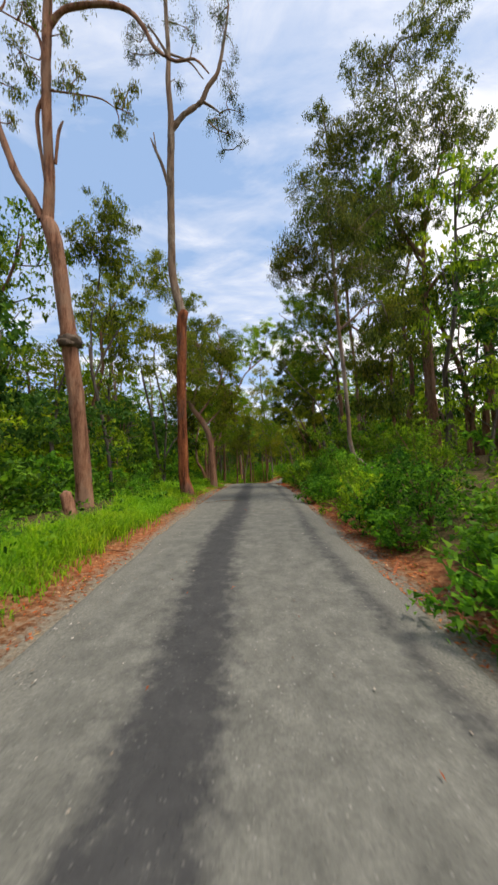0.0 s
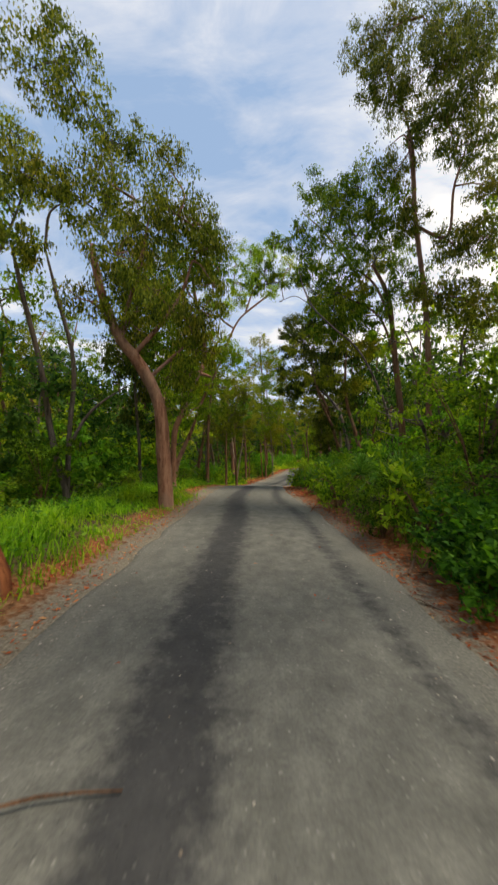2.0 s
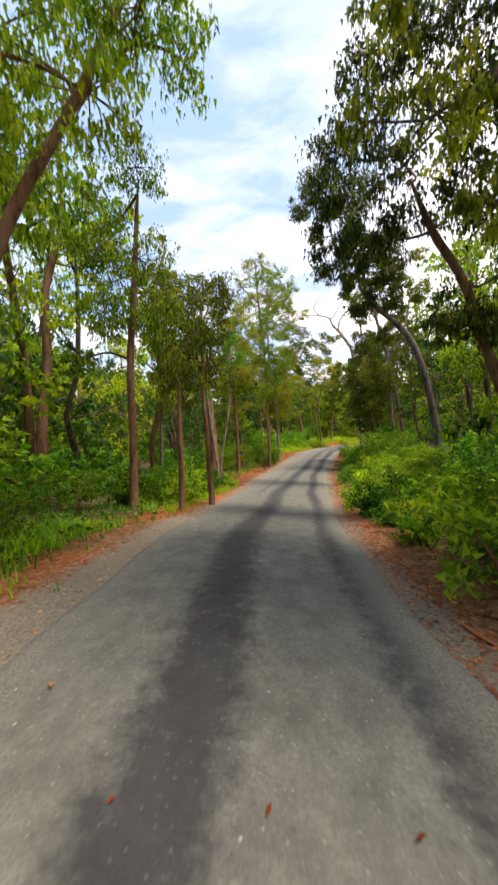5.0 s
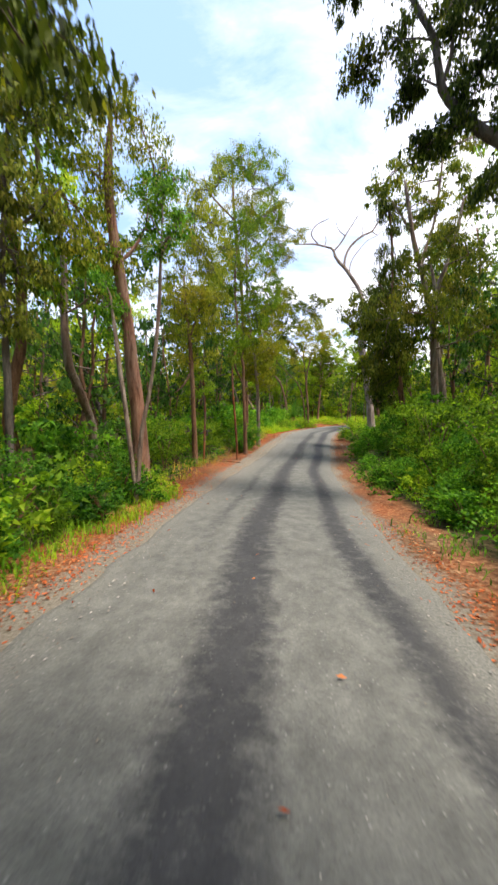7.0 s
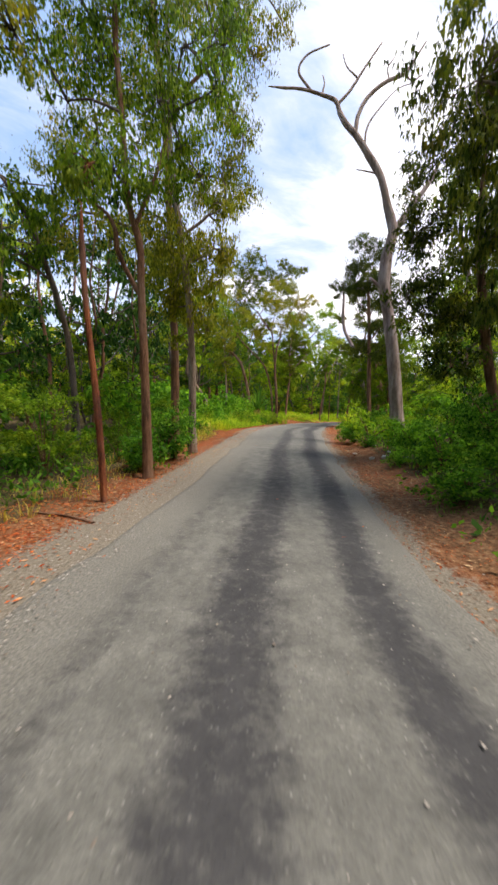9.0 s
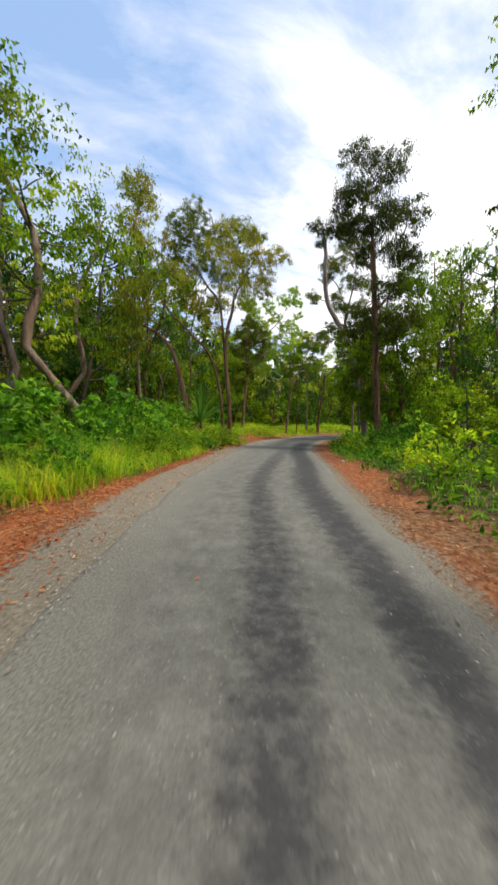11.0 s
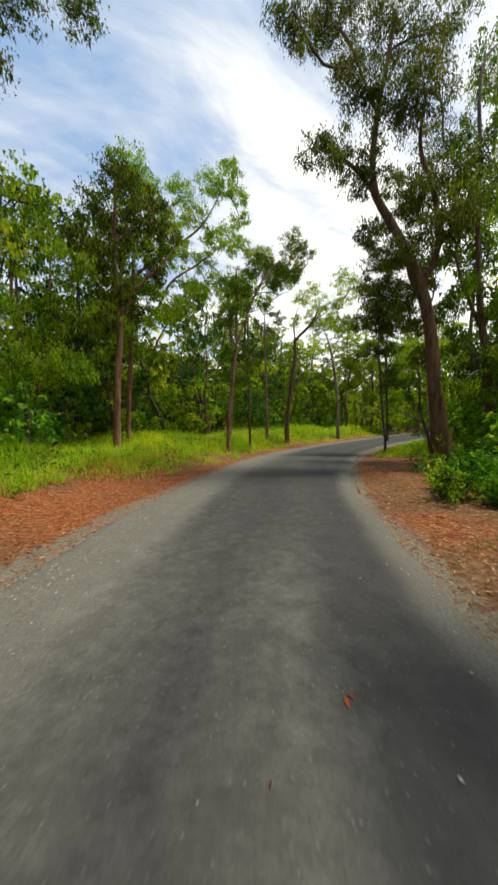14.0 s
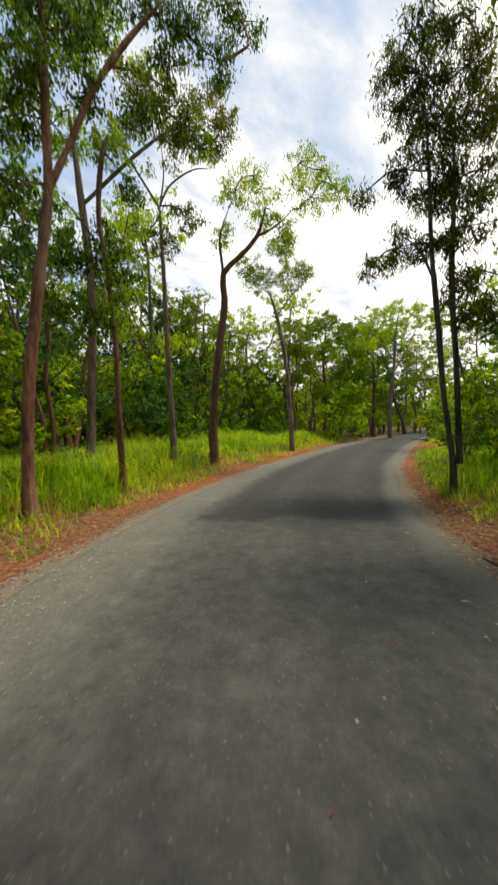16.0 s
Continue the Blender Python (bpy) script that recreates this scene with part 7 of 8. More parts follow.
eucalypt("eucalyptus_tree", "dense leafy roadside tree with low branches",
         [[(5.68, 12.10, 0.49, 0.12), (5.68, 12.10, 0.79, 0.10), (5.68, 12.10, 2.44, 0.09), (5.63, 12.14, 4.14, 0.07), (5.73, 12.07, 5.83, 0.03)],
          [(5.65, 12.12, 3.85, 0.04), (5.22, 12.44, 4.99, 0.03), (5.04, 12.57, 5.81, 0.01)]],
         [(5.47, 11.84, 6.96, 0.78), (5.78, 11.53, 5.52, 0.89), (5.14, 12.08, 5.26, 0.73), (5.55, 11.75, 4.00, 0.76), (5.26, 12.75, 6.69, 0.63), (5.93, 11.48, 6.96, 0.81), (4.80, 12.60, 4.91, 0.63), (5.10, 12.10, 3.56, 0.72), (6.13, 12.19, 3.02, 0.68), (4.70, 12.89, 3.78, 0.55)],
         "brown", "dark", 1.0, per=60, size=0.1, wide=0.026)
eucalypt("eucalyptus_tree", "tall dark drooping tree with fine feathery foliage",
         [[(8.98, 40.63, -0.71, 0.12), (8.98, 40.63, -0.41, 0.10), (8.81, 40.79, 1.49, 0.09), (8.61, 40.99, 3.37, 0.08), (8.43, 41.16, 5.43, 0.06), (8.34, 41.25, 7.59, 0.05), (8.20, 41.37, 9.30, 0.02)],
          [(8.66, 40.94, 2.90, 0.04), (8.23, 41.35, 3.94, 0.03), (7.90, 41.67, 4.42, 0.01)],
          [(8.46, 41.13, 5.20, 0.03), (8.02, 41.55, 6.30, 0.02), (7.84, 41.72, 6.86, 0.01)]],
         [(8.46, 41.39, 8.47, 0.51), (8.05, 41.43, 7.60, 0.42), (8.50, 41.16, 7.02, 0.63), (8.00, 41.48, 6.69, 0.43), (8.44, 41.22, 5.90, 0.64), (7.82, 41.46, 5.54, 0.49), (8.25, 41.16, 4.64, 0.66), (7.88, 41.75, 4.57, 0.51), (8.59, 40.83, 3.52, 0.70), (7.99, 41.18, 3.38, 0.62), (7.88, 41.76, 3.11, 0.47), (8.76, 41.29, 2.54, 0.67), (8.08, 41.35, 2.03, 0.51), (8.08, 41.22, 9.00, 0.57)],
         "brown", "dark", 1.2, per=60, size=0.12, wide=0.018, hang=0.8)

# ---- wood behind and between ----
def gum(rng, h, crown_from, spread, stems=1):
    """Stems and clumps of a tree about h metres high, standing at the origin."""
    out, clumps = [], []
    for k in range(stems):
        lean = rng.normal(0, 0.07, 2) + (rng.normal(0, 0.12, 2) if stems > 1 else 0)
        r = h * rng.uniform(0.009, 0.013)
        pts = [(0.15 * k, 0.1 * k, -0.4, r * 1.2)]
        for i in range(1, 7):
            z = h * 0.93 * i / 6
            pts.append((*(lean * z + rng.normal(0, 0.012 * h, 2)), z, r * (1 - 0.7 * i / 6)))
        out.append(pts)
        for i in range(rng.integers(9, 13)):
            z = h * rng.uniform(crown_from, 0.95)
            a = rng.uniform(0, 2 * math.pi)
            g = spread * rng.uniform(0.35, 1.0) * (1.15 - 0.5 * (z / h))
            f = z / (h * 0.93) * 6
            j = min(5, int(f))
            b = np.array(pts[j][:3]) + (np.array(pts[j + 1][:3]) - np.array(pts[j][:3])) * (f - j)
            e = b + [math.cos(a) * g, math.sin(a) * g, g * rng.uniform(0.2, 0.8)]
            if g > 0.8:
                out.append([(*b, 0.035), (*(b * 0.5 + e * 0.5 + [0, 0, -0.1 * g]), 0.028), (*e, 0.015)])
            clumps.append((*e, h * rng.uniform(0.055, 0.10)))
            if rng.random() < 0.6:
                clumps.append((*(b * 0.4 + e * 0.6 + rng.normal(0, 0.4, 3)), h * rng.uniform(0.05, 0.08)))
        clumps.append((*pts[-1][:2], h * 0.95, h * 0.08))
    return out, clumps


def thicket(rng, label, h, wide, leaf, spots):
    """Countless shaded bushes between the far trunks, joined into one mesh."""
    vs, qs, n = [], [], 0
    for x, y in spots:
        k = rng.uniform(0.7, 1.35)
        clumps = []
        for i in range(rng.integers(7, 11)):
            a, g = rng.uniform(0, 2 * math.pi), wide * k * rng.uniform(0.1, 0.85)
            clumps.append((x + math.cos(a) * g, y + math.sin(a) * g, h * k * rng.uniform(0.1, 0.9), wide * k * rng.uniform(0.3, 0.5)))
        cs, rs = sprays(rng, clumps, 0.45, 0.26)
        cs[:, 2] = np.maximum(cs[:, 2], 0.1) + gz(x, y)
        v, q = leaves(rng, cs, rs, 10, 0.19, 0.085, 0.45, 3)
        vs.append(v)
        qs.append(q + n)
        n += len(v)
    tagged(new("thicket", quick_mesh("thicket", np.vstack(vs), np.vstack(qs), LEAF[leaf])), label, "thicket", kind="stuff")


def shrub(rng, label, h, wide, leaf, per, size, leaf_w, dens, at, hang=0.25, kind="shrub"):
    COUNT[0] += 1
    root = tagged(new(kind), label, "bush", "roadside bushes")
    root.location = at
    pieces, clumps = [], []
    for i in range(rng.integers(5, 9)):
        a, g = rng.uniform(0, 2 * math.pi), wide * rng.uniform(0.15, 0.8)
        e = np.array([math.cos(a) * g, math.sin(a) * g, h * rng.uniform(0.45, 0.95)])
        pieces.append(tube([(0, 0, -0.1), e * [0.35, 0.35, 0.55], e], [0.018, 0.014, 0.007], 4, 1.5))
        clumps.append((*e, wide * rng.uniform(0.30, 0.5)))
        clumps.append((*(e * [1.1, 1.1, 0.55]), wide * rng.uniform(0.30, 0.45)))
    v, q = joined(pieces)
    tagged(part("stem_growth", no_degenerate("stem_growth", v, q, BARK["brown"]), root), kind="stuff")
    cs, rs = sprays(rng, clumps, dens, 0.26)
    cs[:, 2] = np.maximum(cs[:, 2], 0.08)
    v, q = leaves(rng, cs, rs, per, size, leaf_w, hang, 3 if h > 1.9 or leaf_w < 0.04 else 4)
    part("foliage", quick_mesh("foliage", v, q, LEAF[leaf]), root)
    return root


def spread_out(rng, spots, gap):
    """Those of the spots that keep the gap between one another."""
    kept = []
    for p in spots:
        if all((p[0] - k[0]) ** 2 + (p[1] - k[1]) ** 2 > gap * gap for k in kept):
            kept.append(p)
    return kept


def set_about(template, spots, rng, lo=0.8, hi=1.2):
    """The template stands on the first spot, copies of it on the others."""
    for i, (x, y) in enumerate(spots):
        k, a = rng.uniform(lo, hi), rng.uniform(0, 360)
        z = gz(x, y) - 0.03
        m = pose(x, y, z, 0, 0, a) @ Matrix.Diagonal((k, k, k * rng.uniform(0.78, 1.22), 1))
        if i:
            copy_thing(template, m)
        else:
            template.matrix_basis = m


KEEP_CLEAR = [(7.6, 5.5, 4.2), (9.85, 65.3, 1.7), (9.6, 63.4, 1.8), (3.1, 14.8, 1.1), (3.0, 20.2, 1.1), (3.4, 17.6, 0.9), (-3.6, 6.5, 1.2), (8.5, 45.0, 1.2), (-4.4, 8.25, 1.5), (9.2, 62.2, 1.0)]


def belt(rng, n, s0, s1, u0, u1, gap):
    spots = []
    for _ in range(n * 6):
        s, u = rng.uniform(s0, s1), rng.uniform(u0, u1)
        x, y = place(s, u)
        ts, tu, _ = road_at(x, y)
        lim_l, lim_r = np.interp(ts[0], EDGE_S, EDGE_L), np.interp(ts[0], EDGE_S, EDGE_R)
        if lim_l - min(abs(u0), abs(u1)) - lim_l + 0.0 < tu[0] < 0 and u < 0 and abs(tu[0]) < min(abs(u0), abs(u1)):
            continue
        if u > 0 and abs(tu[0]) < min(abs(u0), abs(u1)):
            continue
        if math.hypot(x, y + 1) < 3.5 or any(math.hypot(x - a, y - b) < r for a, b, r in KEEP_CLEAR):
            continue
        spots.append((x, y))
    return spread_out(rng, spots, gap)[:n]


def woods():
    rng = np.random.default_rng(21)
    kinds = [
        ("tall slender eucalyptus in the forest", 14.0, 0.5, 2.3, 1, "brown", "olive"),
        ("tall pale-barked eucalyptus in the forest", 12.5, 0.45, 2.2, 1, "pale", "green"),
        ("leafy forest tree of middle height", 9.0, 0.28, 2.3, 1, "grey", "bright"),
        ("twin-stemmed eucalyptus in the forest", 11.5, 0.42, 2.0, 2, "brown", "green"),
        ("small leafy green understorey tree", 6.0, 0.15, 1.6, 1, "grey", "green"),
        # this one's leaves carry the understorey shade in their colour
        ("dark green leafy understorey tree", 7.0, 0.10, 1.9, 2, "brown", "shade_toned"),
    ]
    trees = []
    for label, h, lo, sp, n, bark, leaf in kinds:
        stems, clumps = gum(rng, h, lo, sp, n)
        trees.append(eucalypt("forest_tree", label, stems, clumps, bark, leaf, 0.36, at=(0, 0, 0), per=22, size=0.150, wide=0.064, group="forest trees"))
    zones = [  # count, along, across, gap, tall trees or understorey
        (10, 2, 16, -18, -7.5, 2.2, 1), (14, 14, 34, -20, -6.5, 2.0, 1), (20, 34, 62, -20, -6.0, 2.0, 1), (46, 58, 110, -18, -10.0, 1.8, 1),
        (8, 2, 16, 7.5, 16, 2.4, 1), (10, 14, 36, 7.0, 15, 2.2, 1), (10, 36, 60, 8.5, 16, 2.2, 1), (15, 60, 100, 9.0, 20, 2.4, 1),
        (14, 86, 118, 5.0, 12.0, 2.3, 1), (14, 96, 125, -12.0, -6.0, 2.3, 1),
        (34, -4, 34, -15, -6.8, 1.5, 0), (24, 34, 60, -15, -6.5, 1.8, 0), (64, 58, 108, -16, -8.8, 1.5, 0), (16, 78, 98, 6.5, 11, 1.7, 0),
        (26, -4, 36, 5.4, 12, 1.5, 0), (13, 36, 62, 7.5, 14, 2.0, 0), (16, 62, 104, 8.5, 17, 2.1, 0), (14, 81, 97, 3.9, 7.5, 1.5, 0), (8, 100, 122, -5, -3, 2.0, 0),
    ]
    picks = [[] for _ in trees]
    for n, s0, s1, u0, u1, gap, tall in zones:
        for p in belt(rng, n, s0, s1, u0, u1, gap):
            k = rng.choice(6, p=[0.28, 0.16, 0.26, 0.26, 0.02, 0.02] if tall else [0.0, 0.0, 0.1, 0.0, 0.5, 0.4])
            if -8 < p[0] < 2.0 and 48 < p[1] < 66 and k < 4:      # an opening with low growth only
                k = 4
            picks[k].append(p)
    # the wood that closes the far end of the road and the way behind the car
    for s in np.arange(112, 128, 2.6):
        picks[rng.integers(0, 6)].append(place(s, rng.uniform(-3, 3)))
    picks[2] += [(46.9, 87.2), (53.8, 83.7), (58.5, 87.4)]
    picks[3] += [(49.3, 85.0), (58.1, 82.4)]
    picks[4] += [(51.0, 84.0), (55.5, 83.0), (47.5, 86.0)]
    for i in range(8):
        picks[rng.integers(0, 6)].append((rng.uniform(-7, 7), rng.uniform(-46, -36)))
    picks[5] = [p for p in picks[5] if not (29 < p[0] < 42 and 70 < p[1] < 77)]      # the inside of the bend is open
    for t, spots in zip(trees, picks):
        set_about(t, spots, rng, 0.75, 1.25)


def bushes():
    rng = np.random.default_rng(33)
    mk = [
        ("dense broad-leaved green roadside shrub", 1.7, 1.0, "shrub", 30, 0.066, 0.031, 0.8, 0.35),
        ("low leafy green roadside shrub", 0.8, 0.75, "shrub", 24, 0.070, 0.036, 1.0, 0.2),
        ("tall dark green thicket shrub", 2.8, 1.3, "green", 26, 0.088, 0.036, 0.6, 0.45),
        ("light green feathery shrub", 1.3, 0.8, "green", 28, 0.095, 0.022, 0.9, 0.35),
        ("low bright green weedy bush", 0.6, 0.6, "bright", 22, 0.075, 0.032, 1.0, 0.1),
    ]
    made = [shrub(rng, l, h, w, leaf, per, sz, lw, d, (0, 0, 0), hang) for l, h, w, leaf, per, sz, lw, d, hang in mk]
    zones = [  # count, along, across, gap, share of each kind
        (44, -1, 30, 2.0, 2.5, 0.55, [0, 0.55, 0, 0.15, 0.3, 0, 0]), (34, 0, 24, 2.6, 4.0, 0.8, [0.5, 0.15, 0.1, 0.25, 0, 0, 0]),
        (16, -2, 28, 4.4, 7.0, 1.2, [0.45, 0, 0.45, 0.1, 0, 0, 0]), (20, 20, 38, 3.0, 4.2, 0.8, [0.5, 0.25, 0.05, 0.2, 0, 0, 0]),
        (16, 24, 46, 4.6, 7.0, 1.2, [0.45, 0, 0.45, 0.1, 0, 0, 0]), (18, 31, 42, 3.6, 5.4, 0.8, [0.35, 0.1, 0.45, 0.1, 0, 0, 0]), (14, 34, 62, 2.8, 3.5, 0.9, [0, 0.5, 0, 0.1, 0.4, 0, 0]),
        (22, 44, 66, 3.9, 6.0, 0.8, [0.35, 0.35, 0.1, 0.2, 0, 0, 0]), (12, 36, 46, 3.8, 5.5, 0.9, [0.6, 0.2, 0.1, 0.1, 0, 0, 0]),
        (18, 66, 84, 4.8, 9.0, 1.1, [0.3, 0.3, 0.25, 0.15, 0, 0, 0]), (44, -4, 100, 8.0, 15, 1.6, [0, 0, 0, 0, 0, 0.5, 0.5]),
        (30, -2, 22, -8.5, -4.6, 1.0, [0.4, 0.1, 0.2, 0.3, 0, 0, 0]), (16, 0, 12, -4.8, -3.5, 0.7, [0.2, 0.5, 0, 0.3, 0, 0, 0]), (22, 18, 36, -7.0, -3.3, 0.9, [0.35, 0.2, 0.1, 0.2, 0.15, 0, 0]),
        (22, 29, 36, -4.8, -2.8, 0.6, [0.05, 0.45, 0, 0.1, 0.4, 0, 0]), (36, 36, 54, -7.0, -3.9, 0.9, [0.35, 0.1, 0.4, 0.15, 0, 0, 0]),
        (20, 53, 65, -7.0, -3.5, 0.8, [0.05, 0.35, 0, 0.25, 0.35, 0, 0]), (16, 57, 65, -5.6, -3.4, 0.7, [0.1, 0.3, 0, 0.35, 0.25, 0, 0]), (20, 62, 100, -11, -7.5, 1.3, [0.3, 0.3, 0, 0.3, 0.1, 0, 0]),
        (60, -5, 56, -17, -8.5, 1.5, [0, 0, 0, 0, 0, 0.5, 0.5]), (46, -2, 36, -13, -6.5, 1.3, [0, 0, 0, 0, 0, 0.65, 0.35]), (120, 54, 118, -21, -11.5, 1.2, [0, 0, 0, 0, 0, 0.4, 0.6]),
        (10, 84, 104, 3.2, 5.5, 1.0, [0.3, 0.3, 0.3, 0.1, 0, 0, 0]), (16, 76, 92, 7.0, 12, 1.5, [0, 0, 0, 0, 0, 0.3, 0.7]), (44, 62, 106, -12.5, -9.0, 1.35, [0, 0, 0, 0, 0, 0.25, 0.75]), (46, 86, 132, 4.5, 14, 1.6, [0, 0, 0, 0, 0, 0.4, 0.6]),
        (26, 104, 132, -12, -4.0, 1.6, [0, 0, 0, 0, 0, 0.4, 0.6]),
    ]
    picks = [[] for _ in range(7)]
    for n, s0, s1, u0, u1, gap, share in zones:
        for p in belt(rng, n, s0, s1, u0, u1, gap):
            picks[rng.choice(7, p=share)].append(p)
    # low growth closes the far end of the road
    for s in np.arange(100, 132, 1.0):
        picks[6].append(place(s, rng.uniform(-5, 5) if s > 114 else rng.choice((-1, 1)) * rng.uniform(3.2, 5.5)))
    # weeds round the pandanus and the twin trunks, bushes before the dead tree
    picks[4] += [(10.8, 63.5), (10.1, 63.0), (9.3, 62.8), (11.9, 64.2), (8.5, 62.9), (8.0, 63.6), (7.4, 62.8), (9.6, 63.9), (7.9, 64.6)]
    picks[3] += [(11.3, 63.9), (10.4, 63.9), (9.0, 63.6), (11.0, 64.9), (8.4, 64.2), (7.6, 63.8), (8.9, 65.3), (10.6, 62.8)]
    picks[1] += [(21.2, 66.6), (20.9, 65.6), (22.2, 66.7), (23.4, 66.2), (21.6, 65.4), (19.9, 64.2), (20.6, 64.6), (26.0, 69.3)]
    picks[4] += [(20.6, 66.2), (21.7, 66.9), (23.0, 67.4), (24.6, 68.4), (19.5, 63.6), (37.4, 75.1), (32.6, 72.9)]
    picks[0] += [(2.7, 45.4), (2.2, 44.6)]
    picks[1] += [(3.0, 45.6), (2.5, 44.3)]
    picks[1] += [(9.1, 46.6), (9.9, 46.2), (9.3, 47.6), (9.9, 45.3), (10.3, 47.0), (10.7, 46.1)]
    # the bushes nearest to the road stand singly, the rest merge into undergrowth
    order = sorted((abs(float(road_at(x, y)[1][0])), k, (x, y)) for k in range(5) for x, y in picks[k])
    for k in range(5):
        set_about(made[k], [p for _, j, p in order[:285] if j == k], rng, 0.65, 1.25)
    thicket(rng, "dense green undergrowth behind the roadside bushes", 1.9, 1.1, "shrub", [p for _, _, p in order[285:]])
    # the darker leaves paint in the shade between the trunks
    thicket(rng, "green thicket between forest trunks with shade in its leaf colour", 5.2, 1.8, "shade_toned", picks[5])
    thicket(rng, "tall leafy green thicket at the forest edge", 4.2, 1.6, "bright", picks[6])


def far_woods():
    """The wooded rises on both sides: crowns of large leaf sprays on the slopes."""
    rng = np.random.default_rng(55)
    for side, leaf, label in ((-1, "olive", "sunlit forest canopy on the far rise"), (1, "green", "dense forest canopy behind the roadside trees")):
        n = 1400 if side < 0 else 500
        s, u = rng.uniform(-60, 175, n), side * (19 + 71 * rng.uniform(0, 1, n) ** 1.5)
        x, y = place(s, u)
        x, y = x + rng.normal(0, 4, n), y + rng.normal(0, 4, n)
        _, tu, _ = road_at(x, y)
        ok = np.abs(tu) > 18
        x, y = x[ok], y[ok]
        n = len(x)
        h = rng.uniform(5, 12, n)
        c = np.c_[x, y, ground_z(x, y) + h * 0.55]
        sub = 11
        d = rng.normal(0, 1, (n * sub, 3))
        d /= np.linalg.norm(d, axis=1)[:, None]
        cs = np.repeat(c, sub, 0) + d * np.repeat(np.c_[h * 0.26, h * 0.26, h * 0.5], sub, 0)
        v, q = leaves(rng, cs, np.repeat(h * 0.17, sub), 11, 0.75, 0.45, 0.4, 3)
        ob = tagged(new("far_forest", quick_mesh("far_forest", v, q, LEAF[leaf])), label, "forest", kind="stuff")


# ---- ground cover ----
def strewn(rng, zones):
    """Places on the ground: for each zone of count, along, across."""
    xs, ys = [], []
    for n, s0, s1, u0, u1 in zones:
        s = rng.uniform(s0, s1, n)
        u = rng.uniform(u0, u1, n)
        x, y = place(s, u)
        xs.append(x)
        ys.append(y)
    x, y = np.concatenate(xs), np.concatenate(ys)
    return x, y


def blades(name, label, rng, zones, low, high, leaf, tuft=9):
    x, y = strewn(rng, zones)
    x, y = np.repeat(x, tuft) + rng.normal(0, 0.11, len(x) * tuft), np.repeat(y, tuft) + rng.normal(0, 0.09, len(y) * tuft)
    s, u, _ = road_at(x, y)
    ok = (u < np.interp(s, EDGE_S, EDGE_L) - 0.12) | (u > np.interp(s, EDGE_S, EDGE_R) + 0.12)
    inner = np.interp(s, [50, 60, 64, 67, 71, 75, 78, 102], [2.9, 2.9, 3.3, 5.0, 4.9, 3.9, 3.0, 2.8]) + 8.0 * wave(x * 0.8, y * 0.8)
    ok &= (u < 0) | (s < 43.5) | (s > 50.5) | (u > 2.9)
    ok &= (s < 50) | (u > 0) | (-u > inner + rng.exponential(0.25, len(s)) - 0.15)
    x, y = x[ok], y[ok]
    n = len(x)
    z = ground_z(x, y) - 0.01
    patch = np.clip(0.75 + 6.5 * wave(x * 1.3 + 5, y * 1.3) + 4.0 * wave(x * 0.37, y * 0.41 + 2), 0.25, 1.4)
    away = np.maximum(np.interp(s[ok], EDGE_S, EDGE_L) - u[ok], u[ok] - np.interp(s[ok], EDGE_S, EDGE_R))
    h = rng.uniform(low, high, n) * patch * (0.5 + 0.5 * smooth(away, 0.8, 2.2))     # lower where the verge is driven on
    a = rng.uniform(0, 2 * math.pi, n)
    lean = rng.uniform(0.2, 1.25, n) * h
    w = rng.uniform(0.004, 0.010, n)
    d = np.c_[np.cos(a), np.sin(a), np.zeros(n)]
    side = np.c_[-np.sin(a), np.cos(a), np.zeros(n)] * w[:, None]
    p0 = np.c_[x, y, z]
    p1 = p0 + d * (lean * 0.35)[:, None] + np.c_[np.zeros(n), np.zeros(n), h * 0.65]
    p2 = p0 + d * lean[:, None] + np.c_[np.zeros(n), np.zeros(n), h * rng.uniform(0.75, 1.0, n)]
    v = np.stack([p0 - side, p0 + side, p1 + side * 0.8, p1 - side * 0.8, p2 + side * 0.15, p2 - side * 0.15], 1).reshape(-1, 3)
    i = np.arange(n)[:, None] * 6
    q = np.vstack([i + [0, 1, 2, 3], i + [3, 2, 4, 5]])
    tagged(new(name, quick_mesh(name, v, q, LEAF[leaf])), label, "grass", kind="stuff")


def fallen(name, label, rng, zones, length, width, leaf, lift=0.012, swept=0.06):
    x, y = strewn(rng, zones)
    s, u, zr = road_at(x, y)
    on = (u > np.interp(s, EDGE_S, EDGE_L)) & (u < np.interp(s, EDGE_S, EDGE_R))
    keep = ~on | (rng.random(len(x)) < swept)        # traffic sweeps the seal
    x, y, s, u, zr, on = x[keep], y[keep], s[keep], u[keep], zr[keep], on[keep]
    n = len(x)
    z = np.where(on, zr + 0.034, ground_z(x, y)) + rng.uniform(0.3, 1.6, n) * lift
    a = rng.uniform(0, 2 * math.pi, n)
    k = rng.uniform(0.6, 1.4, n)
    L, Wd = (length * k)[:, None], (width * k)[:, None]
    d = np.c_[np.cos(a), np.sin(a), rng.normal(0, 0.22, n)]
    e = np.c_[-np.sin(a), np.cos(a), rng.normal(0, 0.35, n)]
    c = np.c_[x, y, z]
    v = np.stack([c - d * L / 2, c + e * Wd / 2 + [0, 0, 0.004], c + d * L / 2, c - e * Wd / 2 + [0, 0, 0.004]], 1).reshape(-1, 3)
    tagged(new(name, quick_mesh(name, v, np.arange(4 * n).reshape(n, 4), LEAF[leaf])), label, "leaf litter", kind="stuff")


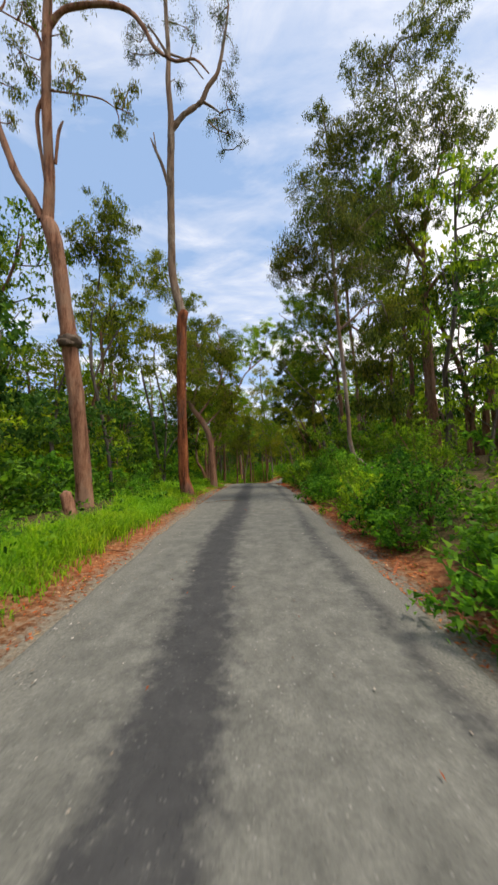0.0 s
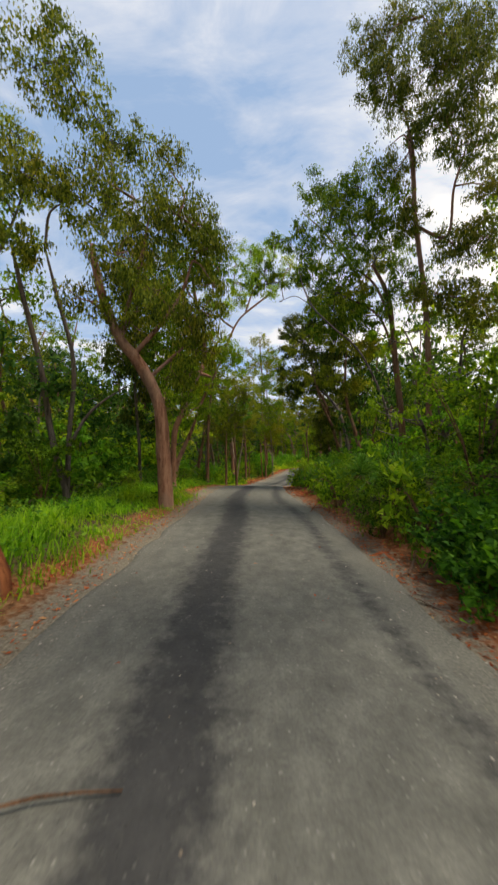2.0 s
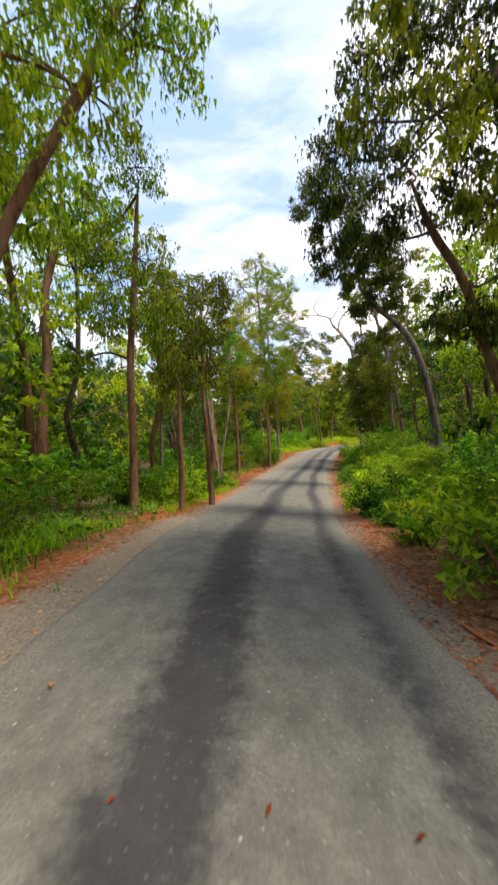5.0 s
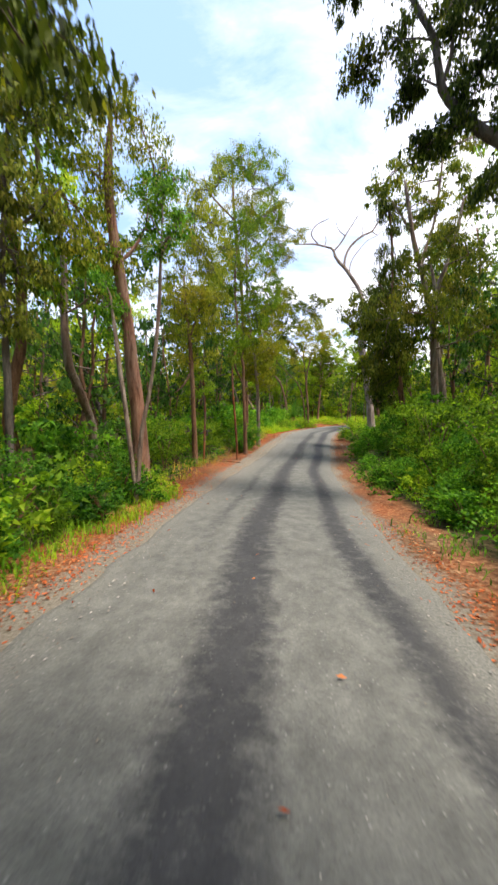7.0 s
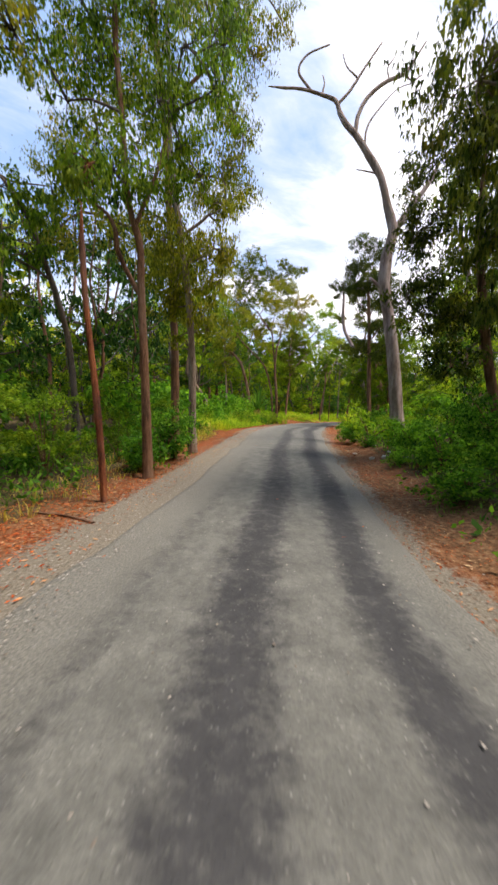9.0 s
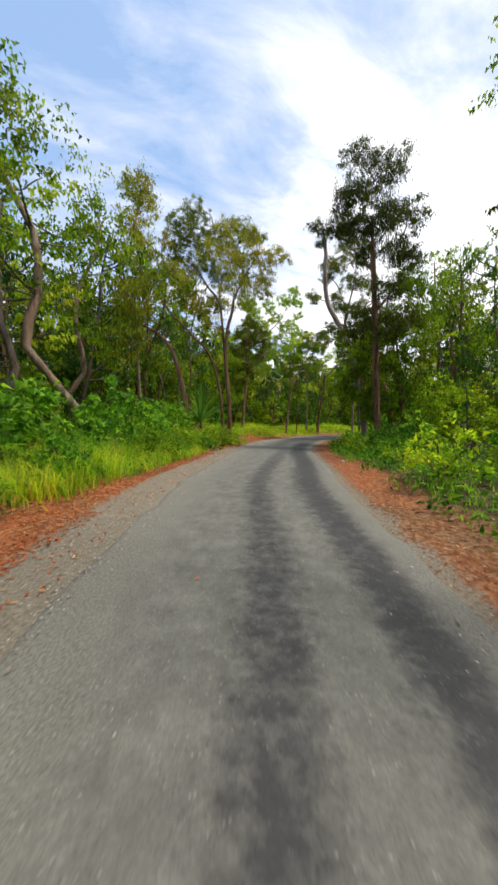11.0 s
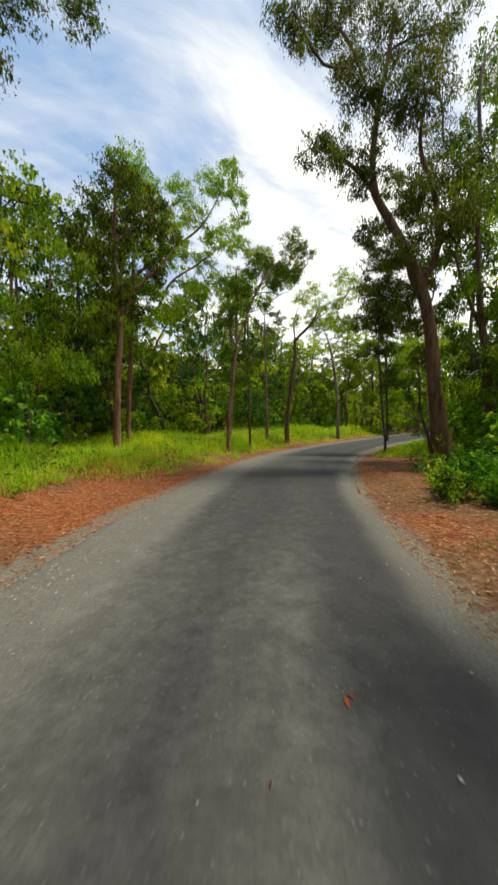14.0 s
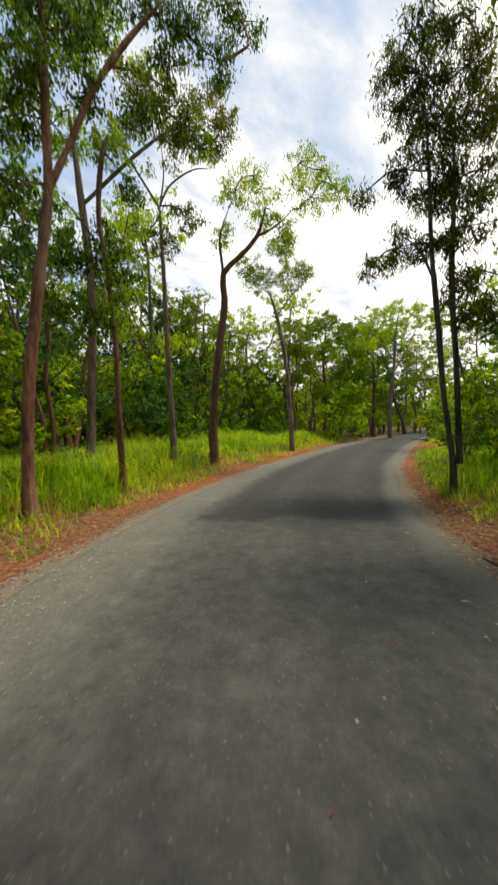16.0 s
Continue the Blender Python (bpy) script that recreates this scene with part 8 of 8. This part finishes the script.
def pebbles(rng, zones, low, high):
    x, y = strewn(rng, zones)
    n = len(x)
    s, u, zr = road_at(x, y)
    on = (u > np.interp(s, EDGE_S, EDGE_L)) & (u < np.interp(s, EDGE_S, EDGE_R))
    z = np.where(on, zr + 0.026, ground_z(x, y))
    r = rng.uniform(low, high, n)[:, None]
    c = np.c_[x, y, z]
    a = rng.uniform(0, 2 * math.pi, n)
    ex, ey = np.c_[np.cos(a), np.sin(a), 0 * a], np.c_[-np.sin(a), np.cos(a), 0 * a]
    up = np.c_[0 * a, 0 * a, 0 * a + 1]
    top = c + up * r * 0.55
    ring = [c + ex * r * rng.uniform(0.7, 1.2, (n, 1)), c + ey * r * rng.uniform(0.6, 1.0, (n, 1)),
            c - ex * r * rng.uniform(0.7, 1.2, (n, 1)), c - ey * r * rng.uniform(0.6, 1.0, (n, 1))]
    v = np.stack(ring + [top + ex * r * 0.3, top - ex * r * 0.3], 1).reshape(-1, 3)
    i = np.arange(n)[:, None] * 6
    q = np.vstack([i + [0, 1, 4, 4], i + [1, 5, 4, 4], i + [1, 2, 5, 5], i + [2, 3, 5, 5], i + [3, 4, 5, 5], i + [3, 0, 4, 4]])
    tagged(new("gravel", no_degenerate("gravel", v, q, STONE, False)), "loose pale gravel along the road edges", "gravel", kind="stuff")


def weeds(rng, zones):
    """Low leafy undergrowth over the forest floor."""
    x, y = strewn(rng, zones)
    thick = rng.random(len(x)) < 0.62 + 7.0 * wave(x * 0.6, y * 0.6)
    x, y = x[thick], y[thick]
    s, u, _ = road_at(x, y)
    ok = (u < np.interp(s, EDGE_S, EDGE_L) - 0.7) | (u > np.interp(s, EDGE_S, EDGE_R) + 0.6)
    ok &= (u < 0) | (s < 43.5) | (s > 50.5) | (u > 2.9)
    x, y = x[ok], y[ok]
    h = rng.uniform(0.04, 0.32, len(x))
    v, q = leaves(rng, np.c_[x, y, ground_z(x, y) + h], np.full(len(x), 0.22), 7, 0.11, 0.05, 0.1)
    tagged(new("weeds", quick_mesh("weeds", v, q, LEAF["shrub"])), "low green weeds and seedlings over the forest floor", "weeds", kind="stuff")


def ground_cover():
    rng = np.random.default_rng(44)
    weeds(rng, [(2200, -2, 34, 2.0, 4.6), (2600, 34, 68, 2.2, 6.0), (900, 60, 84, 3.6, 8.0), (1300, 0, 30, -7, -2.6), (2200, 34, 60, -9, -3.3), (2800, 58, 100, -13, -4.6), (700, 74, 100, -6.8, -3.8)])
    blades("grass", "long bright green grass on the verge", rng,
           [(1300, 0.5, 9.5, -3.4, -2.3), (600, 9.5, 20, -4.2, -2.1), (260, 20, 27, -4.2, -2.9), (160, 28, 36, -3.6, -2.4), (380, 81, 92, 2.6, 5.4)], 0.25, 0.6, "lawn", 14)
    blades("grass", "short green grass and weeds under trees", rng,
           [(500, 9, 32, -5.5, -2.3), (800, 36, 56, 2.5, 4.6), (900, 56, 70, 2.2, 4.6), (350, 70, 84, 3.6, 7.0), (500, 0, 34, 2.0, 3.2),
            (300, 38, 56, -6, -3.6), (150, 54, 60, -3.9, -2.9)], 0.1, 0.35, "shrub", 10)
    blades("grass", "tall yellow-green grass beside the road bend", rng,
           [(1100, 52, 66, -5.6, -3.0), (350, 62, 80, -5.8, -4.3), (2000, 60, 82, -8.2, -5.6), (1000, 60, 82, -11.5, -8.0), (1300, 80, 102, -6.0, -2.9), (900, 80, 102, -10, -5.8), (350, 75, 84, -4.4, -2.9), (260, 80, 100, 2.6, 5.0)],
           0.28, 0.8, "grass", 11)
    blades("grass", "waist-high green grass and stalks round the pandanus", rng, [(420, 55, 64, -6.8, -3.6)], 0.55, 1.15, "lawn", 10)
    blades("dry_grass", "tall yellow stalks standing among roadside weeds", rng, [(110, 54, 66, -6.0, -3.4)], 0.6, 1.2, "straw", 6)
    blades("dry_grass", "dry straw-coloured grass among green tufts", rng,
           [(220, 52, 66, -5.0, -3.0), (700, 60, 84, -7.5, -4.2), (300, 82, 102, -7, -2.9)], 0.2, 0.75, "straw", 6)
    blades("dry_grass", "short dry grass thinning out into leaf litter", rng, [(1500, 60, 82, -5.6, -3.5), (300, 36, 60, -4.2, -3.0)], 0.1, 0.4, "straw", 8)
    blades("grass", "low green grass thinning out into leaf litter", rng, [(900, 60, 82, -5.6, -3.9)], 0.15, 0.5, "grass", 8)
    fallen("leaf_litter", "red-brown fallen leaves lining the verges", rng,
           [(3900, -2, 20, -2.4, -1.75), (900, -2, 36, -2.0, -1.6), (2800, 18, 28, -3.6, -2.6), (4800, 28, 36, -3.2, -2.0), (900, 25, 33, -3.1, -1.75), (16000, 35, 52, -3.7, -2.3), (5000, 52, 60, -3.6, -2.6), (1050, 35, 60, -2.4, -1.8), (1500, 50, 60, -3.8, -2.6),
            (1200, 56, 66, -3.2, -2.2), (18750, 64, 77, -6.2, -2.4), (6750, 72, 92, -4.2, -2.5), (7200, -2, 22, 1.5, 2.2), (5400, 20, 34, 1.2, 2.1)], 0.042, 0.014, "litter")
    fallen("leaf_litter", "fine brown leaf litter on the clay bank", rng,
           [(7500, 34, 60, 1.4, 2.6), (4600, 43, 51, 1.8, 3.2), (5200, 58, 72, 1.3, 2.5), (6500, 70, 84, 1.5, 4.6)], 0.030, 0.010, "litter")
    fallen("bark_strips", "long dark red strips of shed bark along the bank", rng, [(190, -1, 24, 1.4, 2.2), (70, 70, 82, 1.6, 3.6)], 0.34, 0.028, "shed", 0.016, 0.12)
    fallen("stray_leaves", "few orange fallen leaves scattered on asphalt", rng, [(150, -2, 84, -1.7, 1.5)], 0.05, 0.016, "litter", 0.006, 1.0)
    fallen("dry_leaves", "tan dry leaves and bark flakes on soil", rng,
           [(1500, -2, 36, -2.9, -1.6), (1800, 36, 62, -4.0, -1.8), (2400, 60, 80, -5, -2.4), (1200, -2, 36, 1.4, 2.6), (2600, 36, 80, 1.4, 3.8), (4200, 68, 84, 1.5, 4.8)], 0.055, 0.016, "tan")
    pebbles(rng, [(2200, -2, 36, -2.1, -1.3), (6500, 36, 62, -2.7, -1.4), (1500, -2, 80, 1.4, 2.0), (2200, 58, 80, -2.8, -1.6), (1600, -2, 80, 1.0, 1.7), (900, -2, 80, -1.6, 1.5),
                  (500, 38, 60, 1.6, 3.0), (3000, 62, 80, -2.7, -1.9), (2500, 36, 56, -2.2, -1.6)], 0.004, 0.014)


# ---- single things ----
def rock(x, y, r, rng):
    bm = bmesh.new()
    bmesh.ops.create_icosphere(bm, subdivisions=2, radius=r)
    for v in bm.verts:
        v.co *= 0.75 + 0.5 * noise.noise(v.co * (1.5 / r) + Vector((x, y, 0)))+ 0.15
        v.co.z *= 0.6
    me = bpy.data.meshes.new("rock")
    bm.to_mesh(me)
    bm.free()
    me.materials.append(STONE)
    ob = tagged(new("rock", me), "small pale stone lying on the litter bank", "stone", "verge stones")
    ob.matrix_basis = pose(x, y, gz(x, y) + 0.18 * r, 0, 0, rng.uniform(0, 360))


def stump():
    rng = np.random.default_rng(8)
    x, y = -3.6, 6.5
    z = gz(x, y)
    root = tagged(new("tree_stump"), "broken leaning grey-brown stump in long grass", "stump")
    root.location = (x, y, z)
    v, q = tube([(0, 0, -0.1), (-0.05, 0, 0.25), (-0.16, 0.02, 0.62)], [0.13, 0.115, 0.11], 12, 0.08, 0.06, rng)
    part("trunk", no_degenerate("trunk", v, q, BARK["pink"]), root)


def sticks():
    rng = np.random.default_rng(9)
    for x0, y0, x1, y1, r in ((-2.1, 10.1, -1.15, 9.95, 0.008), (-1.05, 9.98, -0.35, 10.12, 0.007), (-2.6, 4.4, -1.9, 4.9, 0.012),
                              (2.0, 12.4, 2.6, 13.3, 0.018), (1.9, 6.2, 2.5, 6.9, 0.015), (2.1, 41.4, 1.2, 41.9, 0.02), (16.5, 72.3, 17.6, 72.6, 0.012),
                              (23.6, 70.9, 24.2, 71.6, 0.014)):
        m = np.array([(x0 + x1) / 2, (y0 + y1) / 2])
        s, u, zr = road_at([x0, m[0], x1], [y0, m[1], y1])
        on = (u > np.interp(s, EDGE_S, EDGE_L)) & (u < np.interp(s, EDGE_S, EDGE_R))
        z = np.where(on, zr + 0.035, ground_z([x0, m[0], x1], [y0, m[1], y1])) + r * 0.7
        c = np.array([m[0], m[1], z[1]])
        v, q = tube(np.array([(x0, y0, z[0]), (m[0] + 0.03, m[1] + 0.04, z[1] + 0.01), (x1, y1, z[2])]) - c, [r, r * 0.9, r * 0.5], 6, 0.12, 0.08, rng)
        ob = tagged(new("fallen_branch", no_degenerate("fallen_branch", v, q, BARK["brown"])), "thin brown fallen branch lying at the road edge", "branch", "fallen branches")
        ob.location = c


def pandanus(x, y, scale, trunk=1.05, thick=0.036, count=75, kind="pandanus", label="spiky green pandanus with a dry brown skirt"):
    rng = np.random.default_rng(12)
    z = gz(x, y)
    root = tagged(new(kind), label, "plant")
    root.location = (x, y, z)
    v, q = tube([(0, 0, -0.2), (0.05, 0, trunk * 0.5), (0.0, 0.02, trunk)], [0.12, 0.10, 0.08], 9, 0.15, 0.08, rng)
    part("trunk", no_degenerate("trunk", v, q, BARK["brown"]), root)

    def straps(n, lo, hi, length, droop, mat, name, label):
        vs, qs = [], []
        for k in range(n):
            a, e = rng.uniform(0, 2 * math.pi), math.radians(rng.uniform(lo, hi))
            L = length * rng.uniform(0.75, 1.15)
            d = np.array([math.cos(a) * math.cos(e), math.sin(a) * math.cos(e), math.sin(e)])
            side = np.array([-math.sin(a), math.cos(a), 0.0])
            if thick > 0.02:
                vs, qs = [], []
            for j in range(6):
                f = j / 5
                p = np.array([0, 0, trunk]) + d * L * f + np.array([0, 0, -droop * L * f ** 2.5])
                w = thick * (1 - f) ** 0.6 + 0.002
                vs += [p - side * w, p + np.array([0, 0, -0.012 * (1 - f)]), p + side * w]
                if j:
                    b = len(vs) - 6
                    qs += [(b, b + 1, b + 4, b + 3), (b + 1, b + 2, b + 5, b + 4)]
            if thick > 0.02:
                part(name, quick_mesh(name, np.array(vs), np.array(qs), LEAF[mat]), root, label if mat == "tan" else "")
        if thick > 0.02:
            return
        part(name, quick_mesh(name, np.array(vs), np.array(qs), LEAF[mat]), root, label)

    straps(count, 5, 90, 1.4 * scale, 0.18 if thick > 0.02 else 0.45, "palm", "strap_leaf" if thick > 0.02 else "leaf_crown", "long arching green strap leaves")
    straps(26, -60, -10, 0.8 * scale, 0.35, "tan", "dry_leaf" if thick > 0.02 else "dry_skirt", "hanging dry brown leaf")


for x, y, r in ((8.2, 44.84, 0.10), (8.43, 44.6, 0.13), (8.6, 44.0, 0.11), (8.25, 45.8, 0.09), (8.9, 45.1, 0.07), (9.3, 46.4, 0.09), (12.6, 55.6, 0.08)):
    rock(x, y, 0.8 * r, np.random.default_rng(int(x * 100)))
stump()
sticks()
pandanus(9.85, 65.1, 1.9, 1.25, 0.042, 90)
for x, y, k in ((3.1, 14.8, 0.9), (3.0, 20.2, 0.85), (3.4, 17.6, 0.75)):
    pandanus(x, y, k, 0.45, 0.012, 260, "grass_tree", "grass tree with a plume of thin arching leaves")
woods()
far_woods()
bushes()
ground_cover()
